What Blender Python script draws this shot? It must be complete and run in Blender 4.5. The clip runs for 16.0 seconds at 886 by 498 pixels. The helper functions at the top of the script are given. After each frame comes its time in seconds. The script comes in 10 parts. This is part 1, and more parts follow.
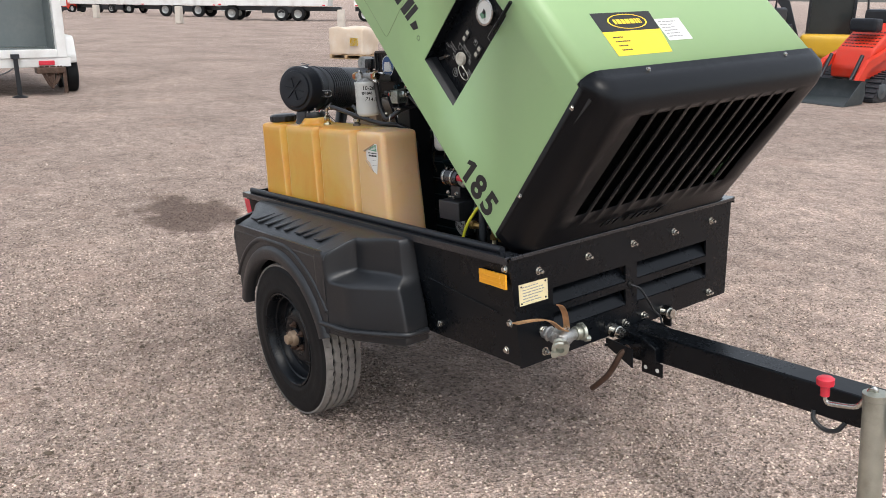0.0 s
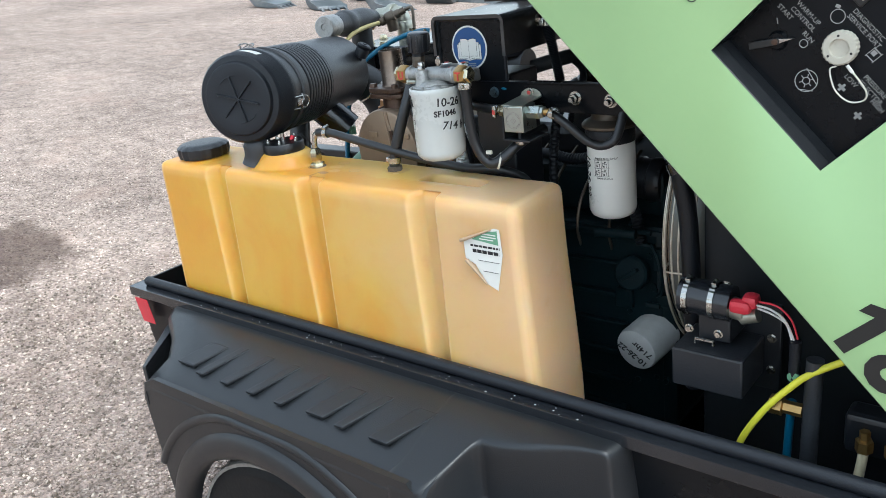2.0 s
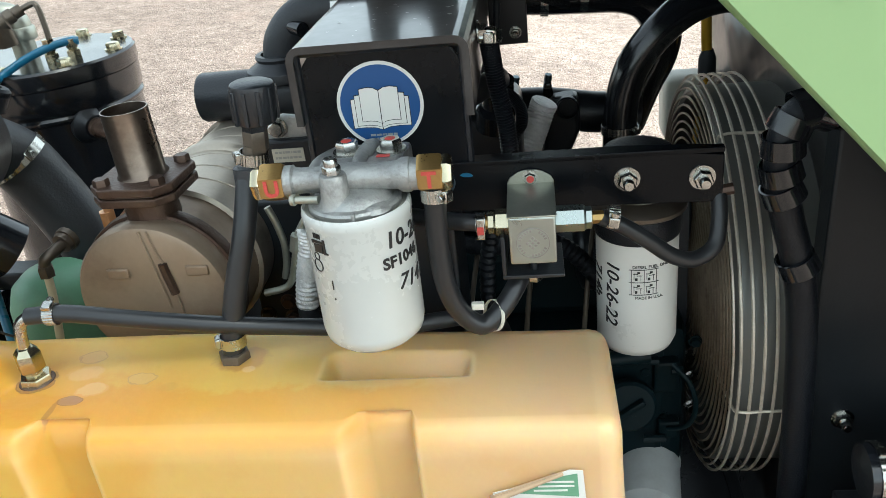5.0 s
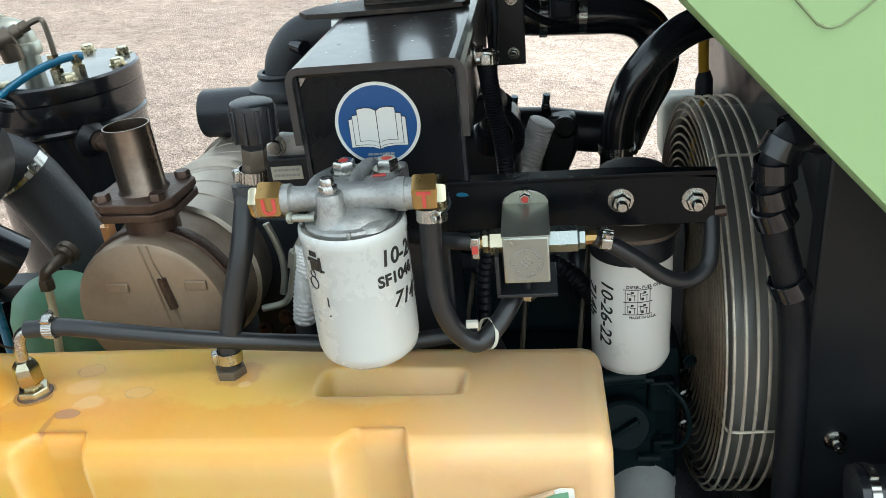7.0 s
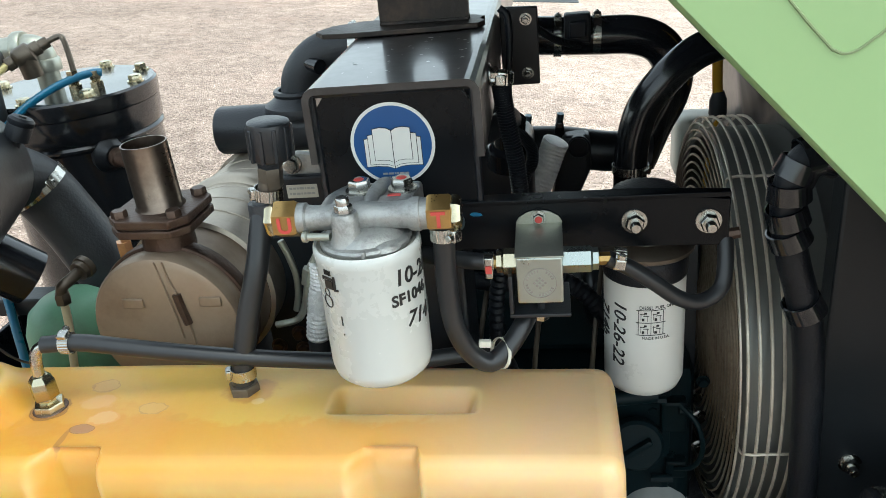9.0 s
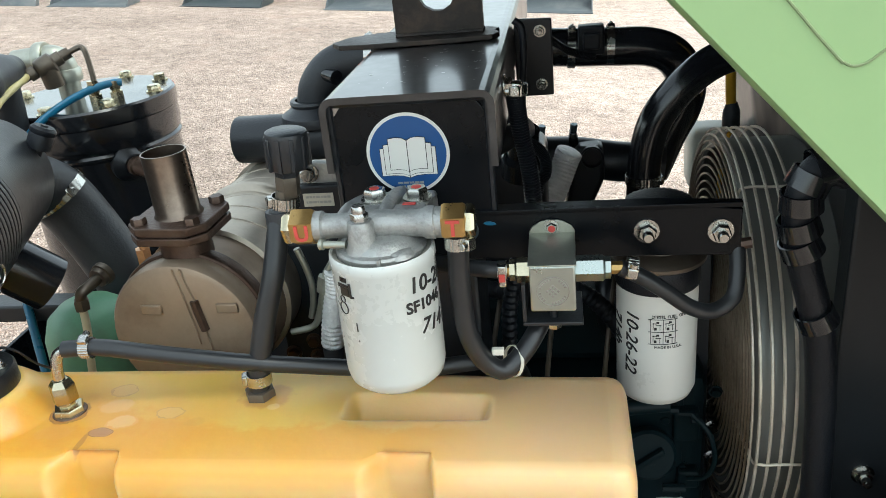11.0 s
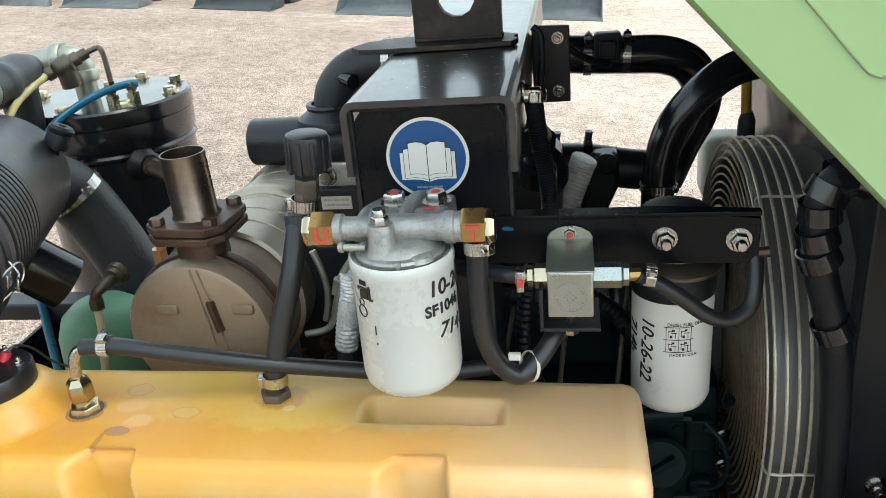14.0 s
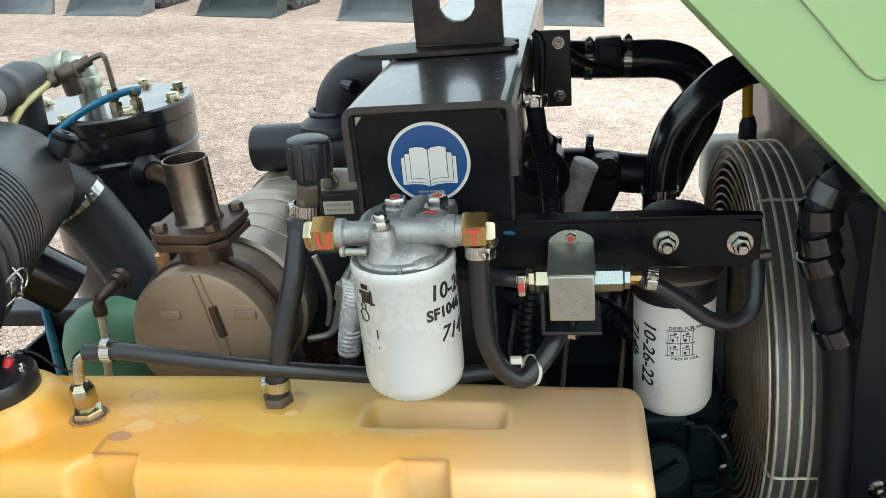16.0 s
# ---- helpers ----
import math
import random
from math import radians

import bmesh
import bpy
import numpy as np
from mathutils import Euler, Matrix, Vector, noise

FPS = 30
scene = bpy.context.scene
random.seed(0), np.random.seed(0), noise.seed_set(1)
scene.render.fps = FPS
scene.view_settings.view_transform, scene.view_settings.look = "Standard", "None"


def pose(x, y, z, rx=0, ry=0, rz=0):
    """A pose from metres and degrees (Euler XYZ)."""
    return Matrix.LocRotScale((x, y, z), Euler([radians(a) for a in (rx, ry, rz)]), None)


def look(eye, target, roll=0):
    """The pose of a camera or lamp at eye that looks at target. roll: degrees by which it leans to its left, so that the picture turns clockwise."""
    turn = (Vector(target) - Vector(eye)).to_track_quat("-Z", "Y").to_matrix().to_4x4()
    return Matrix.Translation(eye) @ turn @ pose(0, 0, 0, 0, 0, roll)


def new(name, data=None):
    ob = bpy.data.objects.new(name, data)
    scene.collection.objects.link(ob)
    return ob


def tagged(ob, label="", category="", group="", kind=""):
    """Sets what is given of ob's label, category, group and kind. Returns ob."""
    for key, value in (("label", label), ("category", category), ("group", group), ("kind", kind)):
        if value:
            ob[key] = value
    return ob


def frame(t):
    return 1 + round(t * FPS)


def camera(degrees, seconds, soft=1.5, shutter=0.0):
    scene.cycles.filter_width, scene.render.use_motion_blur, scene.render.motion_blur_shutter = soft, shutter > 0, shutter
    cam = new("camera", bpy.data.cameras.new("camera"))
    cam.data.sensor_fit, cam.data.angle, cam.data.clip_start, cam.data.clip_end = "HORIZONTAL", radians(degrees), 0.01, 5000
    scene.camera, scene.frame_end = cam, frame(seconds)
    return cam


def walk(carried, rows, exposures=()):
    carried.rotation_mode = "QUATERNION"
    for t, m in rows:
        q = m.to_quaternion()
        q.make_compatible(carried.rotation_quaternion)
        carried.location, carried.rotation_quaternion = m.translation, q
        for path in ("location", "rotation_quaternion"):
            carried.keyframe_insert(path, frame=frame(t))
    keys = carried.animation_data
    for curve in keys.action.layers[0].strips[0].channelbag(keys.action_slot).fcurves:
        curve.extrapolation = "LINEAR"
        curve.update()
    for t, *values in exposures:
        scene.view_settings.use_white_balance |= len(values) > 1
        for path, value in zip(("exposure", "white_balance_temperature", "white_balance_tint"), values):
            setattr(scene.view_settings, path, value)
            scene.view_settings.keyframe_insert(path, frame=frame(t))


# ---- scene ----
cam = camera(56.4, 16.0, soft=0.42)

# The yard is the world's floor; the machine stands on it nose down.
# MACHINE takes the machine's own axes (x ahead, y to its left, z up, front panel at x = 0) into the world.
UP = Vector((0.085, 0.03, 1.0)).normalized()
AHEAD = (Vector((1, 0, 0)) - UP * UP.x).normalized()
SIDE = UP.cross(AHEAD)
MACHINE = Matrix((AHEAD, SIDE, UP)).to_4x4() @ Matrix.Translation((0, 0, 0.926))

# seconds, eye in the machine's axes, yaw, pitch, roll in degrees
ROWS = [
    (0, 1.9095, -2.2265, 0.7418, 53.969, -14.072, -3.842),
    (0.5, 1.4334, -2.0259, 0.7499, 53.338, -15.623, -4.131),
    (1, 0.9170, -1.9107, 0.7960, 50.784, -17.120, -4.870),
    (1.5, 0.4457, -1.8392, 0.8433, 46.148, -18.878, -5.881),
    (2, 0.0144, -1.6399, 0.8664, 40.555, -20.691, -6.715),
    (2.5, -0.3552, -1.5061, 0.8959, 32.739, -22.911, -7.448),
    (3, -0.5497, -1.2394, 0.8660, 25.491, -23.403, -7.492),
    (3.5, -0.7358, -1.1229, 0.8824, 16.946, -25.822, -7.604),
    (4, -0.8366, -1.0929, 0.8906, 9.804, -27.813, -7.200),
    (4.2, -0.8342, -1.0885, 0.8908, 8.405, -27.912, -7.003),
    (4.8, -0.8200, -1.0960, 0.8930, 7.800, -27.600, -6.500),
    (6.5, -0.8055, -1.1045, 0.8978, 7.861, -26.740, -5.984),
    (7, -0.8080, -1.1048, 0.9006, 7.828, -26.442, -5.882),
    (7.5, -0.8070, -1.1089, 0.9026, 8.015, -26.081, -5.794),
    (8, -0.8072, -1.1083, 0.9014, 8.261, -25.786, -5.807),
    (8.5, -0.8090, -1.1051, 0.9042, 8.503, -25.622, -5.852),
    (9, -0.8093, -1.1060, 0.9062, 8.612, -25.339, -5.755),
    (11.5, -0.8085, -1.1189, 0.9092, 9.768, -24.428, -5.802),
    (12, -0.8115, -1.1207, 0.9089, 9.918, -24.354, -5.682),
    (12.5, -0.8144, -1.1194, 0.9094, 9.914, -24.416, -5.449),
    (13, -0.8157, -1.1161, 0.9082, 9.891, -24.346, -5.242),
    (13.5, -0.8181, -1.1177, 0.9091, 9.892, -24.195, -5.117),
    (14, -0.8202, -1.1204, 0.9106, 9.943, -24.153, -5.131),
    (14.5, -0.8161, -1.1213, 0.9109, 10.119, -24.008, -5.254),
    (15, -0.8167, -1.1244, 0.9102, 10.030, -23.859, -5.250),
    (15.5, -0.8159, -1.1218, 0.9109, 10.131, -23.831, -5.413),
    (16, -0.8185, -1.1227, 0.9100, 10.127, -23.737, -5.407),
]


def eye_pose(x, y, z, yaw, pitch, roll):
    way = Vector((-math.sin(radians(yaw)) * math.cos(radians(pitch)), math.cos(radians(yaw)) * math.cos(radians(pitch)), math.sin(radians(pitch))))
    return MACHINE @ look((x, y, z), Vector((x, y, z)) + way, roll)


walk(cam, [(t, eye_pose(*r)) for t, *r in ROWS], exposures=[(0.0, 0.88, 6420, 9), (1.0, 1.26, 6150, 5), (2.0, 1.5, 5800, 1), (2.8, 1.6, 5850, -3), (3.5, 1.64, 6120, -3), (6.5, 1.7, 6180, -3), (16.0, 1.7, 6280, -3)])

# ---- light: a bright, thinly overcast sky ----
SUN_UP, SUN_TURN = 64, 105
world = bpy.data.worlds.new("sky")
scene.world = world
world.use_nodes = True
wn, wl = world.node_tree.nodes, world.node_tree.links
sky = wn.new("ShaderNodeTexSky")
sky.sky_type, sky.sun_disc = "NISHITA", False
sky.sun_elevation, sky.sun_rotation = radians(SUN_UP), radians(SUN_TURN)
sky.dust_density = 3.0
pale = wn.new("ShaderNodeHueSaturation")
pale.inputs["Saturation"].default_value = 0.35
wl.new(sky.outputs[0], pale.inputs["Color"])
wl.new(pale.outputs[0], wn["Background"].inputs["Color"])
wn["Background"].inputs["Strength"].default_value = 0.15
sun = new("sun", bpy.data.lights.new("sun", "SUN"))
sun.data.energy, sun.data.angle, sun.data.color = 0.55, radians(40), (1.0, 0.95, 0.88)
az, el = radians(90 - SUN_TURN), radians(SUN_UP)
sun.matrix_world = look((0, 0, 0), (-math.cos(az) * math.cos(el), -math.sin(az) * math.cos(el), -math.sin(el)))

# ---- materials ----


def material(name, colour, rough=0.5, metal=0.0, vary=0.12, scale=8.0, bump=0.0, bump_scale=60.0, dirt=None, dirt_amount=0.0, dirt_scale=3.0, spec=0.5, coat=0.0, sheen=0.0, subsurface=0.0, rough_vary=0.1):
    """A surface with two scales of variation, patches of dirt and fine relief."""
    m = bpy.data.materials.new(name)
    m.use_nodes = True
    n, l = m.node_tree.nodes, m.node_tree.links
    p = n["Principled BSDF"]
    co = n.new("ShaderNodeTexCoord")
    big = n.new("ShaderNodeTexNoise")
    big.inputs["Scale"].default_value, big.inputs["Detail"].default_value = scale, 6
    l.new(co.outputs["Object"], big.inputs["Vector"])
    fine = n.new("ShaderNodeTexNoise")
    fine.inputs["Scale"].default_value, fine.inputs["Detail"].default_value = scale * 14, 3
    l.new(co.outputs["Object"], fine.inputs["Vector"])
    both = n.new("ShaderNodeMath")
    both.operation = "MULTIPLY_ADD"
    both.inputs[1].default_value = 0.35
    l.new(fine.outputs[0], both.inputs[0])
    l.new(big.outputs[0], both.inputs[2])
    ramp = n.new("ShaderNodeMapRange")
    ramp.inputs["From Min"].default_value, ramp.inputs["From Max"].default_value = 0.3, 1.0
    ramp.inputs["To Min"].default_value, ramp.inputs["To Max"].default_value = 1 - vary, 1 + vary
    l.new(both.outputs[0], ramp.inputs["Value"])
    tint = n.new("ShaderNodeMix")
    tint.data_type, tint.blend_type = "RGBA", "MULTIPLY"
    tint.inputs["Factor"].default_value = 1.0
    tint.inputs["A"].default_value = (*colour, 1)
    l.new(ramp.outputs[0], tint.inputs["B"])
    out = tint.outputs["Result"]
    if dirt:
        spots = n.new("ShaderNodeTexNoise")
        spots.inputs["Scale"].default_value, spots.inputs["Detail"].default_value, spots.inputs["Roughness"].default_value = dirt_scale, 9, 0.65
        l.new(co.outputs["Object"], spots.inputs["Vector"])
        mask = n.new("ShaderNodeMapRange")
        mask.inputs["From Min"].default_value, mask.inputs["From Max"].default_value = 0.48, 0.68
        mask.inputs["To Max"].default_value = dirt_amount
        l.new(spots.outputs[0], mask.inputs["Value"])
        over = n.new("ShaderNodeMix")
        over.data_type = "RGBA"
        over.inputs["B"].default_value = (*dirt, 1)
        l.new(mask.outputs[0], over.inputs["Factor"])
        l.new(out, over.inputs["A"])
        out = over.outputs["Result"]
    l.new(out, p.inputs["Base Color"])
    rr = n.new("ShaderNodeMapRange")
    rr.inputs["From Min"].default_value, rr.inputs["From Max"].default_value = 0.3, 1.0
    rr.inputs["To Min"].default_value, rr.inputs["To Max"].default_value = max(rough - rough_vary, 0.03), min(rough + rough_vary, 1)
    l.new(both.outputs[0], rr.inputs["Value"])
    l.new(rr.outputs[0], p.inputs["Roughness"])
    p.inputs["Metallic"].default_value = metal
    p.inputs["Specular IOR Level"].default_value = spec
    p.inputs["Coat Weight"].default_value = coat
    p.inputs["Coat Roughness"].default_value = 0.12
    if subsurface:
        p.inputs["Subsurface Weight"].default_value = subsurface
        p.inputs["Subsurface Radius"].default_value = (0.03, 0.018, 0.008)
        p.inputs["Subsurface Scale"].default_value = 0.6
    if bump:
        bn = n.new("ShaderNodeTexNoise")
        bn.inputs["Scale"].default_value, bn.inputs["Detail"].default_value = bump_scale, 4
        l.new(co.outputs["Object"], bn.inputs["Vector"])
        b = n.new("ShaderNodeBump")
        b.inputs["Strength"].default_value, b.inputs["Distance"].default_value = bump, 0.004
        l.new(bn.outputs[0], b.inputs["Height"])
        l.new(b.outputs[0], p.inputs["Normal"])
    return m


GREEN = material("green_paint", (0.27, 0.41, 0.19), 0.42, vary=0.03, scale=3, dirt=(0.36, 0.38, 0.26), dirt_amount=0.12, dirt_scale=2.0, coat=0.15)
BLACK = material("black_paint", (0.010, 0.0118, 0.015), 0.34, vary=0.25, scale=5, dirt=(0.042, 0.044, 0.048), dirt_amount=0.15, bump=0.08, bump_scale=250)
BLACK_GLOSS = material("black_gloss_paint", (0.0105, 0.012, 0.015), 0.2, vary=0.25, scale=6, dirt=(0.042, 0.044, 0.048), dirt_amount=0.12, coat=0.3)
PLASTIC = material("black_plastic", (0.0085, 0.0105, 0.0145), 0.42, spec=0.34, vary=0.15, scale=5, dirt=(0.042, 0.044, 0.048), dirt_amount=0.12, bump=0.25, bump_scale=420)
PLASTIC_SOFT = material("dark_grey_plastic", (0.018, 0.020, 0.024), 0.36, vary=0.12, scale=5, bump=0.12, bump_scale=300)
RUBBER = material("black_rubber", (0.027, 0.030, 0.035), 0.5, vary=0.2, scale=10, dirt=(0.06, 0.058, 0.057), dirt_amount=0.2, bump=0.2, bump_scale=180)
HOSE = material("rubber_hose", (0.018, 0.019, 0.021), 0.34, vary=0.2, scale=14, dirt=(0.06, 0.055, 0.05), dirt_amount=0.2)
TYRE = material("tyre_rubber", (0.006, 0.0063, 0.007), 0.62, spec=0.22, vary=0.15, scale=9, dirt=(0.04, 0.036, 0.033), dirt_amount=0.12, bump=0.15, bump_scale=120)
TREAD = material("dusty_tread", (0.20, 0.185, 0.168), 0.85, vary=0.25, scale=12, dirt=(0.09, 0.085, 0.08), dirt_amount=0.6, dirt_scale=14, bump=0.3)
ZINC = material("zinc_plate", (0.50, 0.495, 0.46), 0.24, 1.0, vary=0.12, scale=40, dirt=(0.3, 0.27, 0.22), dirt_amount=0.14, dirt_scale=40)
STEEL = material("bright_steel", (0.46, 0.45, 0.43), 0.25, 1.0, vary=0.15, scale=30)
GALV = material("galvanised_steel", (0.42, 0.43, 0.37), 0.42, 0.85, vary=0.2, scale=25, dirt=(0.22, 0.21, 0.16), dirt_amount=0.5, dirt_scale=9)
ALU = material("cast_aluminium", (0.37, 0.375, 0.365), 0.48, 0.72, vary=0.18, scale=45, dirt=(0.13, 0.12, 0.11), dirt_amount=0.5, dirt_scale=90, bump=0.22, bump_scale=380)
BRASS = material("yellow_zinc_brass", (0.42, 0.27, 0.10), 0.32, 0.9, vary=0.2, scale=40, dirt=(0.2, 0.12, 0.05), dirt_amount=0.4, dirt_scale=40)
COPPER = material("worn_brass_lever", (0.62, 0.37, 0.20), 0.4, 0.8, vary=0.2, scale=40, dirt=(0.16, 0.1, 0.06), dirt_amount=0.4, dirt_scale=30)
RUST = material("rusty_brown_steel", (0.085, 0.052, 0.038), 0.42, 0.6, vary=0.35, scale=22, dirt=(0.17, 0.125, 0.095), dirt_amount=0.65, dirt_scale=14, bump=0.2, bump_scale=200)
TARNISH = material("heat_tarnished_steel", (0.21, 0.165, 0.13), 0.3, 0.9, vary=0.3, scale=16, dirt=(0.06, 0.034, 0.024), dirt_amount=0.75, dirt_scale=11)
SHIELD = material("tan_heat_shield", (0.33, 0.25, 0.18), 0.42, 0.45, vary=0.15, scale=12, dirt=(0.14, 0.085, 0.05), dirt_amount=0.5, dirt_scale=8, bump=0.15)
SHIELD_PALE = material("pale_heat_shield", (0.50, 0.44, 0.36), 0.42, 0.75, vary=0.22, scale=14, dirt=(0.22, 0.14, 0.08), dirt_amount=0.6, dirt_scale=9, bump=0.15)
WHITE = material("white_paint", (0.53, 0.55, 0.53), 0.26, vary=0.03, scale=10, dirt=(0.5, 0.49, 0.45), dirt_amount=0.03, dirt_scale=20)
CREAM = material("cream_label", (0.80, 0.70, 0.42), 0.45, vary=0.05, scale=20, dirt=(0.5, 0.42, 0.3), dirt_amount=0.3, dirt_scale=25)
DECAL_WHITE = material("label_white", (0.68, 0.68, 0.64), 0.4, vary=0.03, scale=20)
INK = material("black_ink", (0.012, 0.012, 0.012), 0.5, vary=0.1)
GREY_INK = material("grey_ink", (0.28, 0.28, 0.27), 0.5, vary=0.1)
BLUE = material("blue_decal", (0.012, 0.07, 0.22), 0.35, vary=0.05)
BLUE_HOSE = material("blue_hose", (0.012, 0.13, 0.24), 0.3, vary=0.1)
RED = material("red_plastic", (0.58, 0.03, 0.05), 0.35, vary=0.08)
RED_INK = material("red_marker", (0.5, 0.06, 0.05), 0.5)
YELLOW = material("yellow_decal", (0.90, 0.62, 0.03), 0.4, vary=0.04)
AMBER = material("amber_reflector", (0.80, 0.36, 0.02), 0.25, vary=0.04)
YELLOW_HOSE = material("yellow_hose", (0.75, 0.72, 0.05), 0.4, vary=0.08)
YELLOW_STEEL = material("yellow_rod", (0.62, 0.34, 0.02), 0.4, vary=0.1)
YELLOW_LINE = material("pale_yellow_nylon", (0.55, 0.47, 0.20), 0.4, vary=0.1)
CREAM_HOSE = material("cream_nylon_tube", (0.62, 0.55, 0.36), 0.4, vary=0.1)
# near-black green: dark paint with the bay's shade put into the colour
ENGINE = material("shaded_dark_green_engine", (0.003, 0.0115, 0.0145), 0.5, vary=0.3, scale=12, spec=0.2, dirt=(0.010, 0.021, 0.023), dirt_amount=0.3, dirt_scale=10)
COMP_GREEN = material("mint_green_casting", (0.14, 0.31, 0.19), 0.45, vary=0.15, scale=12, dirt=(0.1, 0.12, 0.08), dirt_amount=0.4, dirt_scale=10)
GREY_FILTER = material("grey_filter_can", (0.50, 0.51, 0.49), 0.42, vary=0.06, scale=14, dirt=(0.28, 0.27, 0.24), dirt_amount=0.4, dirt_scale=12)
FOIL = material("foil_sleeve", (0.88, 0.88, 0.86), 0.33, 0.25, vary=0.2, scale=60, bump=1.0, bump_scale=140)
WIRE = material("steel_wire", (0.58, 0.53, 0.44), 0.34, 0.3, vary=0.25, scale=30, dirt=(0.2, 0.14, 0.09), dirt_amount=0.5, dirt_scale=25)
WIRE_RUST = material("rusty_steel_wire", (0.27, 0.215, 0.155), 0.36, 0.5, vary=0.3, scale=30, dirt=(0.11, 0.065, 0.04), dirt_amount=0.55, dirt_scale=60)
CAN_WHITE = material("clean_white_can", (0.70, 0.695, 0.65), 0.32, vary=0.02, scale=10)
BARREL = material("pale_grey_barrel", (0.17, 0.173, 0.158), 0.36, 0.3, vary=0.1, scale=8, dirt=(0.2, 0.18, 0.14), dirt_amount=0.3, dirt_scale=14)
RAD = material("grey_shroud", (0.040, 0.041, 0.041), 0.32, 0.2, vary=0.1, scale=4)
CORE = material("dusty_radiator_core", (0.24, 0.235, 0.205), 0.7, vary=0.3, scale=30, dirt=(0.2, 0.18, 0.15), dirt_amount=0.4, dirt_scale=12, bump=0.3, bump_scale=400)
NYLON = material("natural_nylon", (0.66, 0.64, 0.55), 0.45, vary=0.05)
OLD_NYLON = material("soiled_nylon", (0.46, 0.44, 0.37), 0.5, vary=0.1, scale=40)
WOOD = material("pallet_wood", (0.42, 0.30, 0.17), 0.75, vary=0.25, scale=4)
GLASS_DARK = material("dark_cab_glass", (0.02, 0.025, 0.025), 0.08, vary=0.1)
BLUE_STEEL = material("blue_zinc_bolt", (0.16, 0.22, 0.25), 0.3, 0.9, vary=0.15, scale=40)
SPIRAL = material("glossy_spiral_guard", (0.012, 0.0135, 0.016), 0.13, vary=0.2, scale=20, coat=0.4)
LID_ZINC = material("pale_yellow_zinc", (0.52, 0.47, 0.33), 0.24, 1.0, vary=0.15, scale=40, dirt=(0.3, 0.25, 0.15), dirt_amount=0.3, dirt_scale=30)
EYE_STEEL = material("dark_flame_cut_steel", (0.035, 0.030, 0.027), 0.45, 0.5, vary=0.3, scale=18, dirt=(0.13, 0.085, 0.06), dirt_amount=0.5, dirt_scale=16, bump=0.2, bump_scale=200)
BRONZE = material("dark_bronze", (0.135, 0.112, 0.088), 0.42, 0.7, vary=0.2, scale=40, dirt=(0.07, 0.05, 0.035), dirt_amount=0.4, dirt_scale=30)
CASING = material("dusty_black_casing", (0.015, 0.018, 0.021), 0.36, vary=0.2, scale=4, dirt=(0.04, 0.04, 0.04), dirt_amount=0.12, spec=0.28, bump=0.05, bump_scale=250)
SEAM = material("sealed_seam", (0.20, 0.26, 0.13), 0.6, vary=0.2, scale=20)
TUB_BLACK = material("black_tub_paint", (0.0035, 0.0046, 0.0062), 0.27, vary=0.25, scale=5, dirt=(0.022, 0.026, 0.031), dirt_amount=0.07, spec=0.2, bump=0.02, bump_scale=250)
MOULDED = material("matt_black_moulding", (0.0100, 0.0115, 0.0138), 0.36, vary=0.15, scale=5, dirt=(0.018, 0.020, 0.023), dirt_amount=0.06, spec=0.52, bump=0.14, bump_scale=420)
# real dust, made heavier to paint in some of the sky's sheen
BEAM = material("dusty_sheen_beam", (0.007, 0.0085, 0.0105), 0.34, vary=0.25, scale=6, dirt=(0.08, 0.082, 0.085), dirt_amount=0.42, dirt_scale=14, spec=0.6, coat=0.6)
HUB = material("dull_bronze_hub", (0.30, 0.22, 0.15), 0.5, 0.4, vary=0.2, scale=30, dirt=(0.15, 0.1, 0.07), dirt_amount=0.5, dirt_scale=30)
NOSE = material("satin_black_nose", (0.0026, 0.0032, 0.0045), 0.34, vary=0.15, scale=5, dirt=(0.02, 0.021, 0.022), dirt_amount=0.04, spec=0.22, bump=0.09, bump_scale=420)
PUMP_ZINC = material("bright_zinc", (0.41, 0.45, 0.42), 0.30, 1.0, vary=0.06, scale=30)


# x, y and half sizes on the tank's top, strength, colour, and the colour of the dried rim round it
STAINS = (
    ((-1.36, -0.46, 0.12, 0.05), 0.35, (0.56, 0.235, 0.025), None),
    ((-0.80, -0.365, 0.09, 0.03), 0.45, (0.50, 0.25, 0.10), None),
    ((-1.299, -0.406, 0.017, 0.012), 0.55, (0.60, 0.35, 0.14), (0.44, 0.24, 0.08)),
    ((-1.294, -0.435, 0.021, 0.013), 0.6, (0.64, 0.39, 0.17), None),
    ((-1.273, -0.463, 0.017, 0.012), 0.65, (0.66, 0.42, 0.20), (0.62, 0.30, 0.08)),
    ((-1.228, -0.447, 0.015, 0.011), 0.5, (0.58, 0.38, 0.15), (0.42, 0.25, 0.09)),
    ((-1.289, -0.481, 0.013, 0.008), 0.85, (0.33, 0.17, 0.10), (0.16, 0.07, 0.03)),
    ((-1.302, -0.497, 0.004, 0.018), 0.6, (0.30, 0.13, 0.04), None),
    ((-1.342, -0.481, 0.022, 0.013), 0.4, (0.58, 0.29, 0.09), None),
    ((-1.194, -0.462, 0.012, 0.008), 0.35, (0.50, 0.28, 0.05), None),
    ((-1.342, -0.446, 0.023, 0.019), 0.75, (0.30, 0.13, 0.05), (0.14, 0.06, 0.03)),
    ((-1.13, -0.418, 0.028, 0.022), 0.55, (0.42, 0.20, 0.07), None),
    ((-1.118, -0.437, 0.007, 0.006), 0.5, (0.72, 0.55, 0.33), None),
)


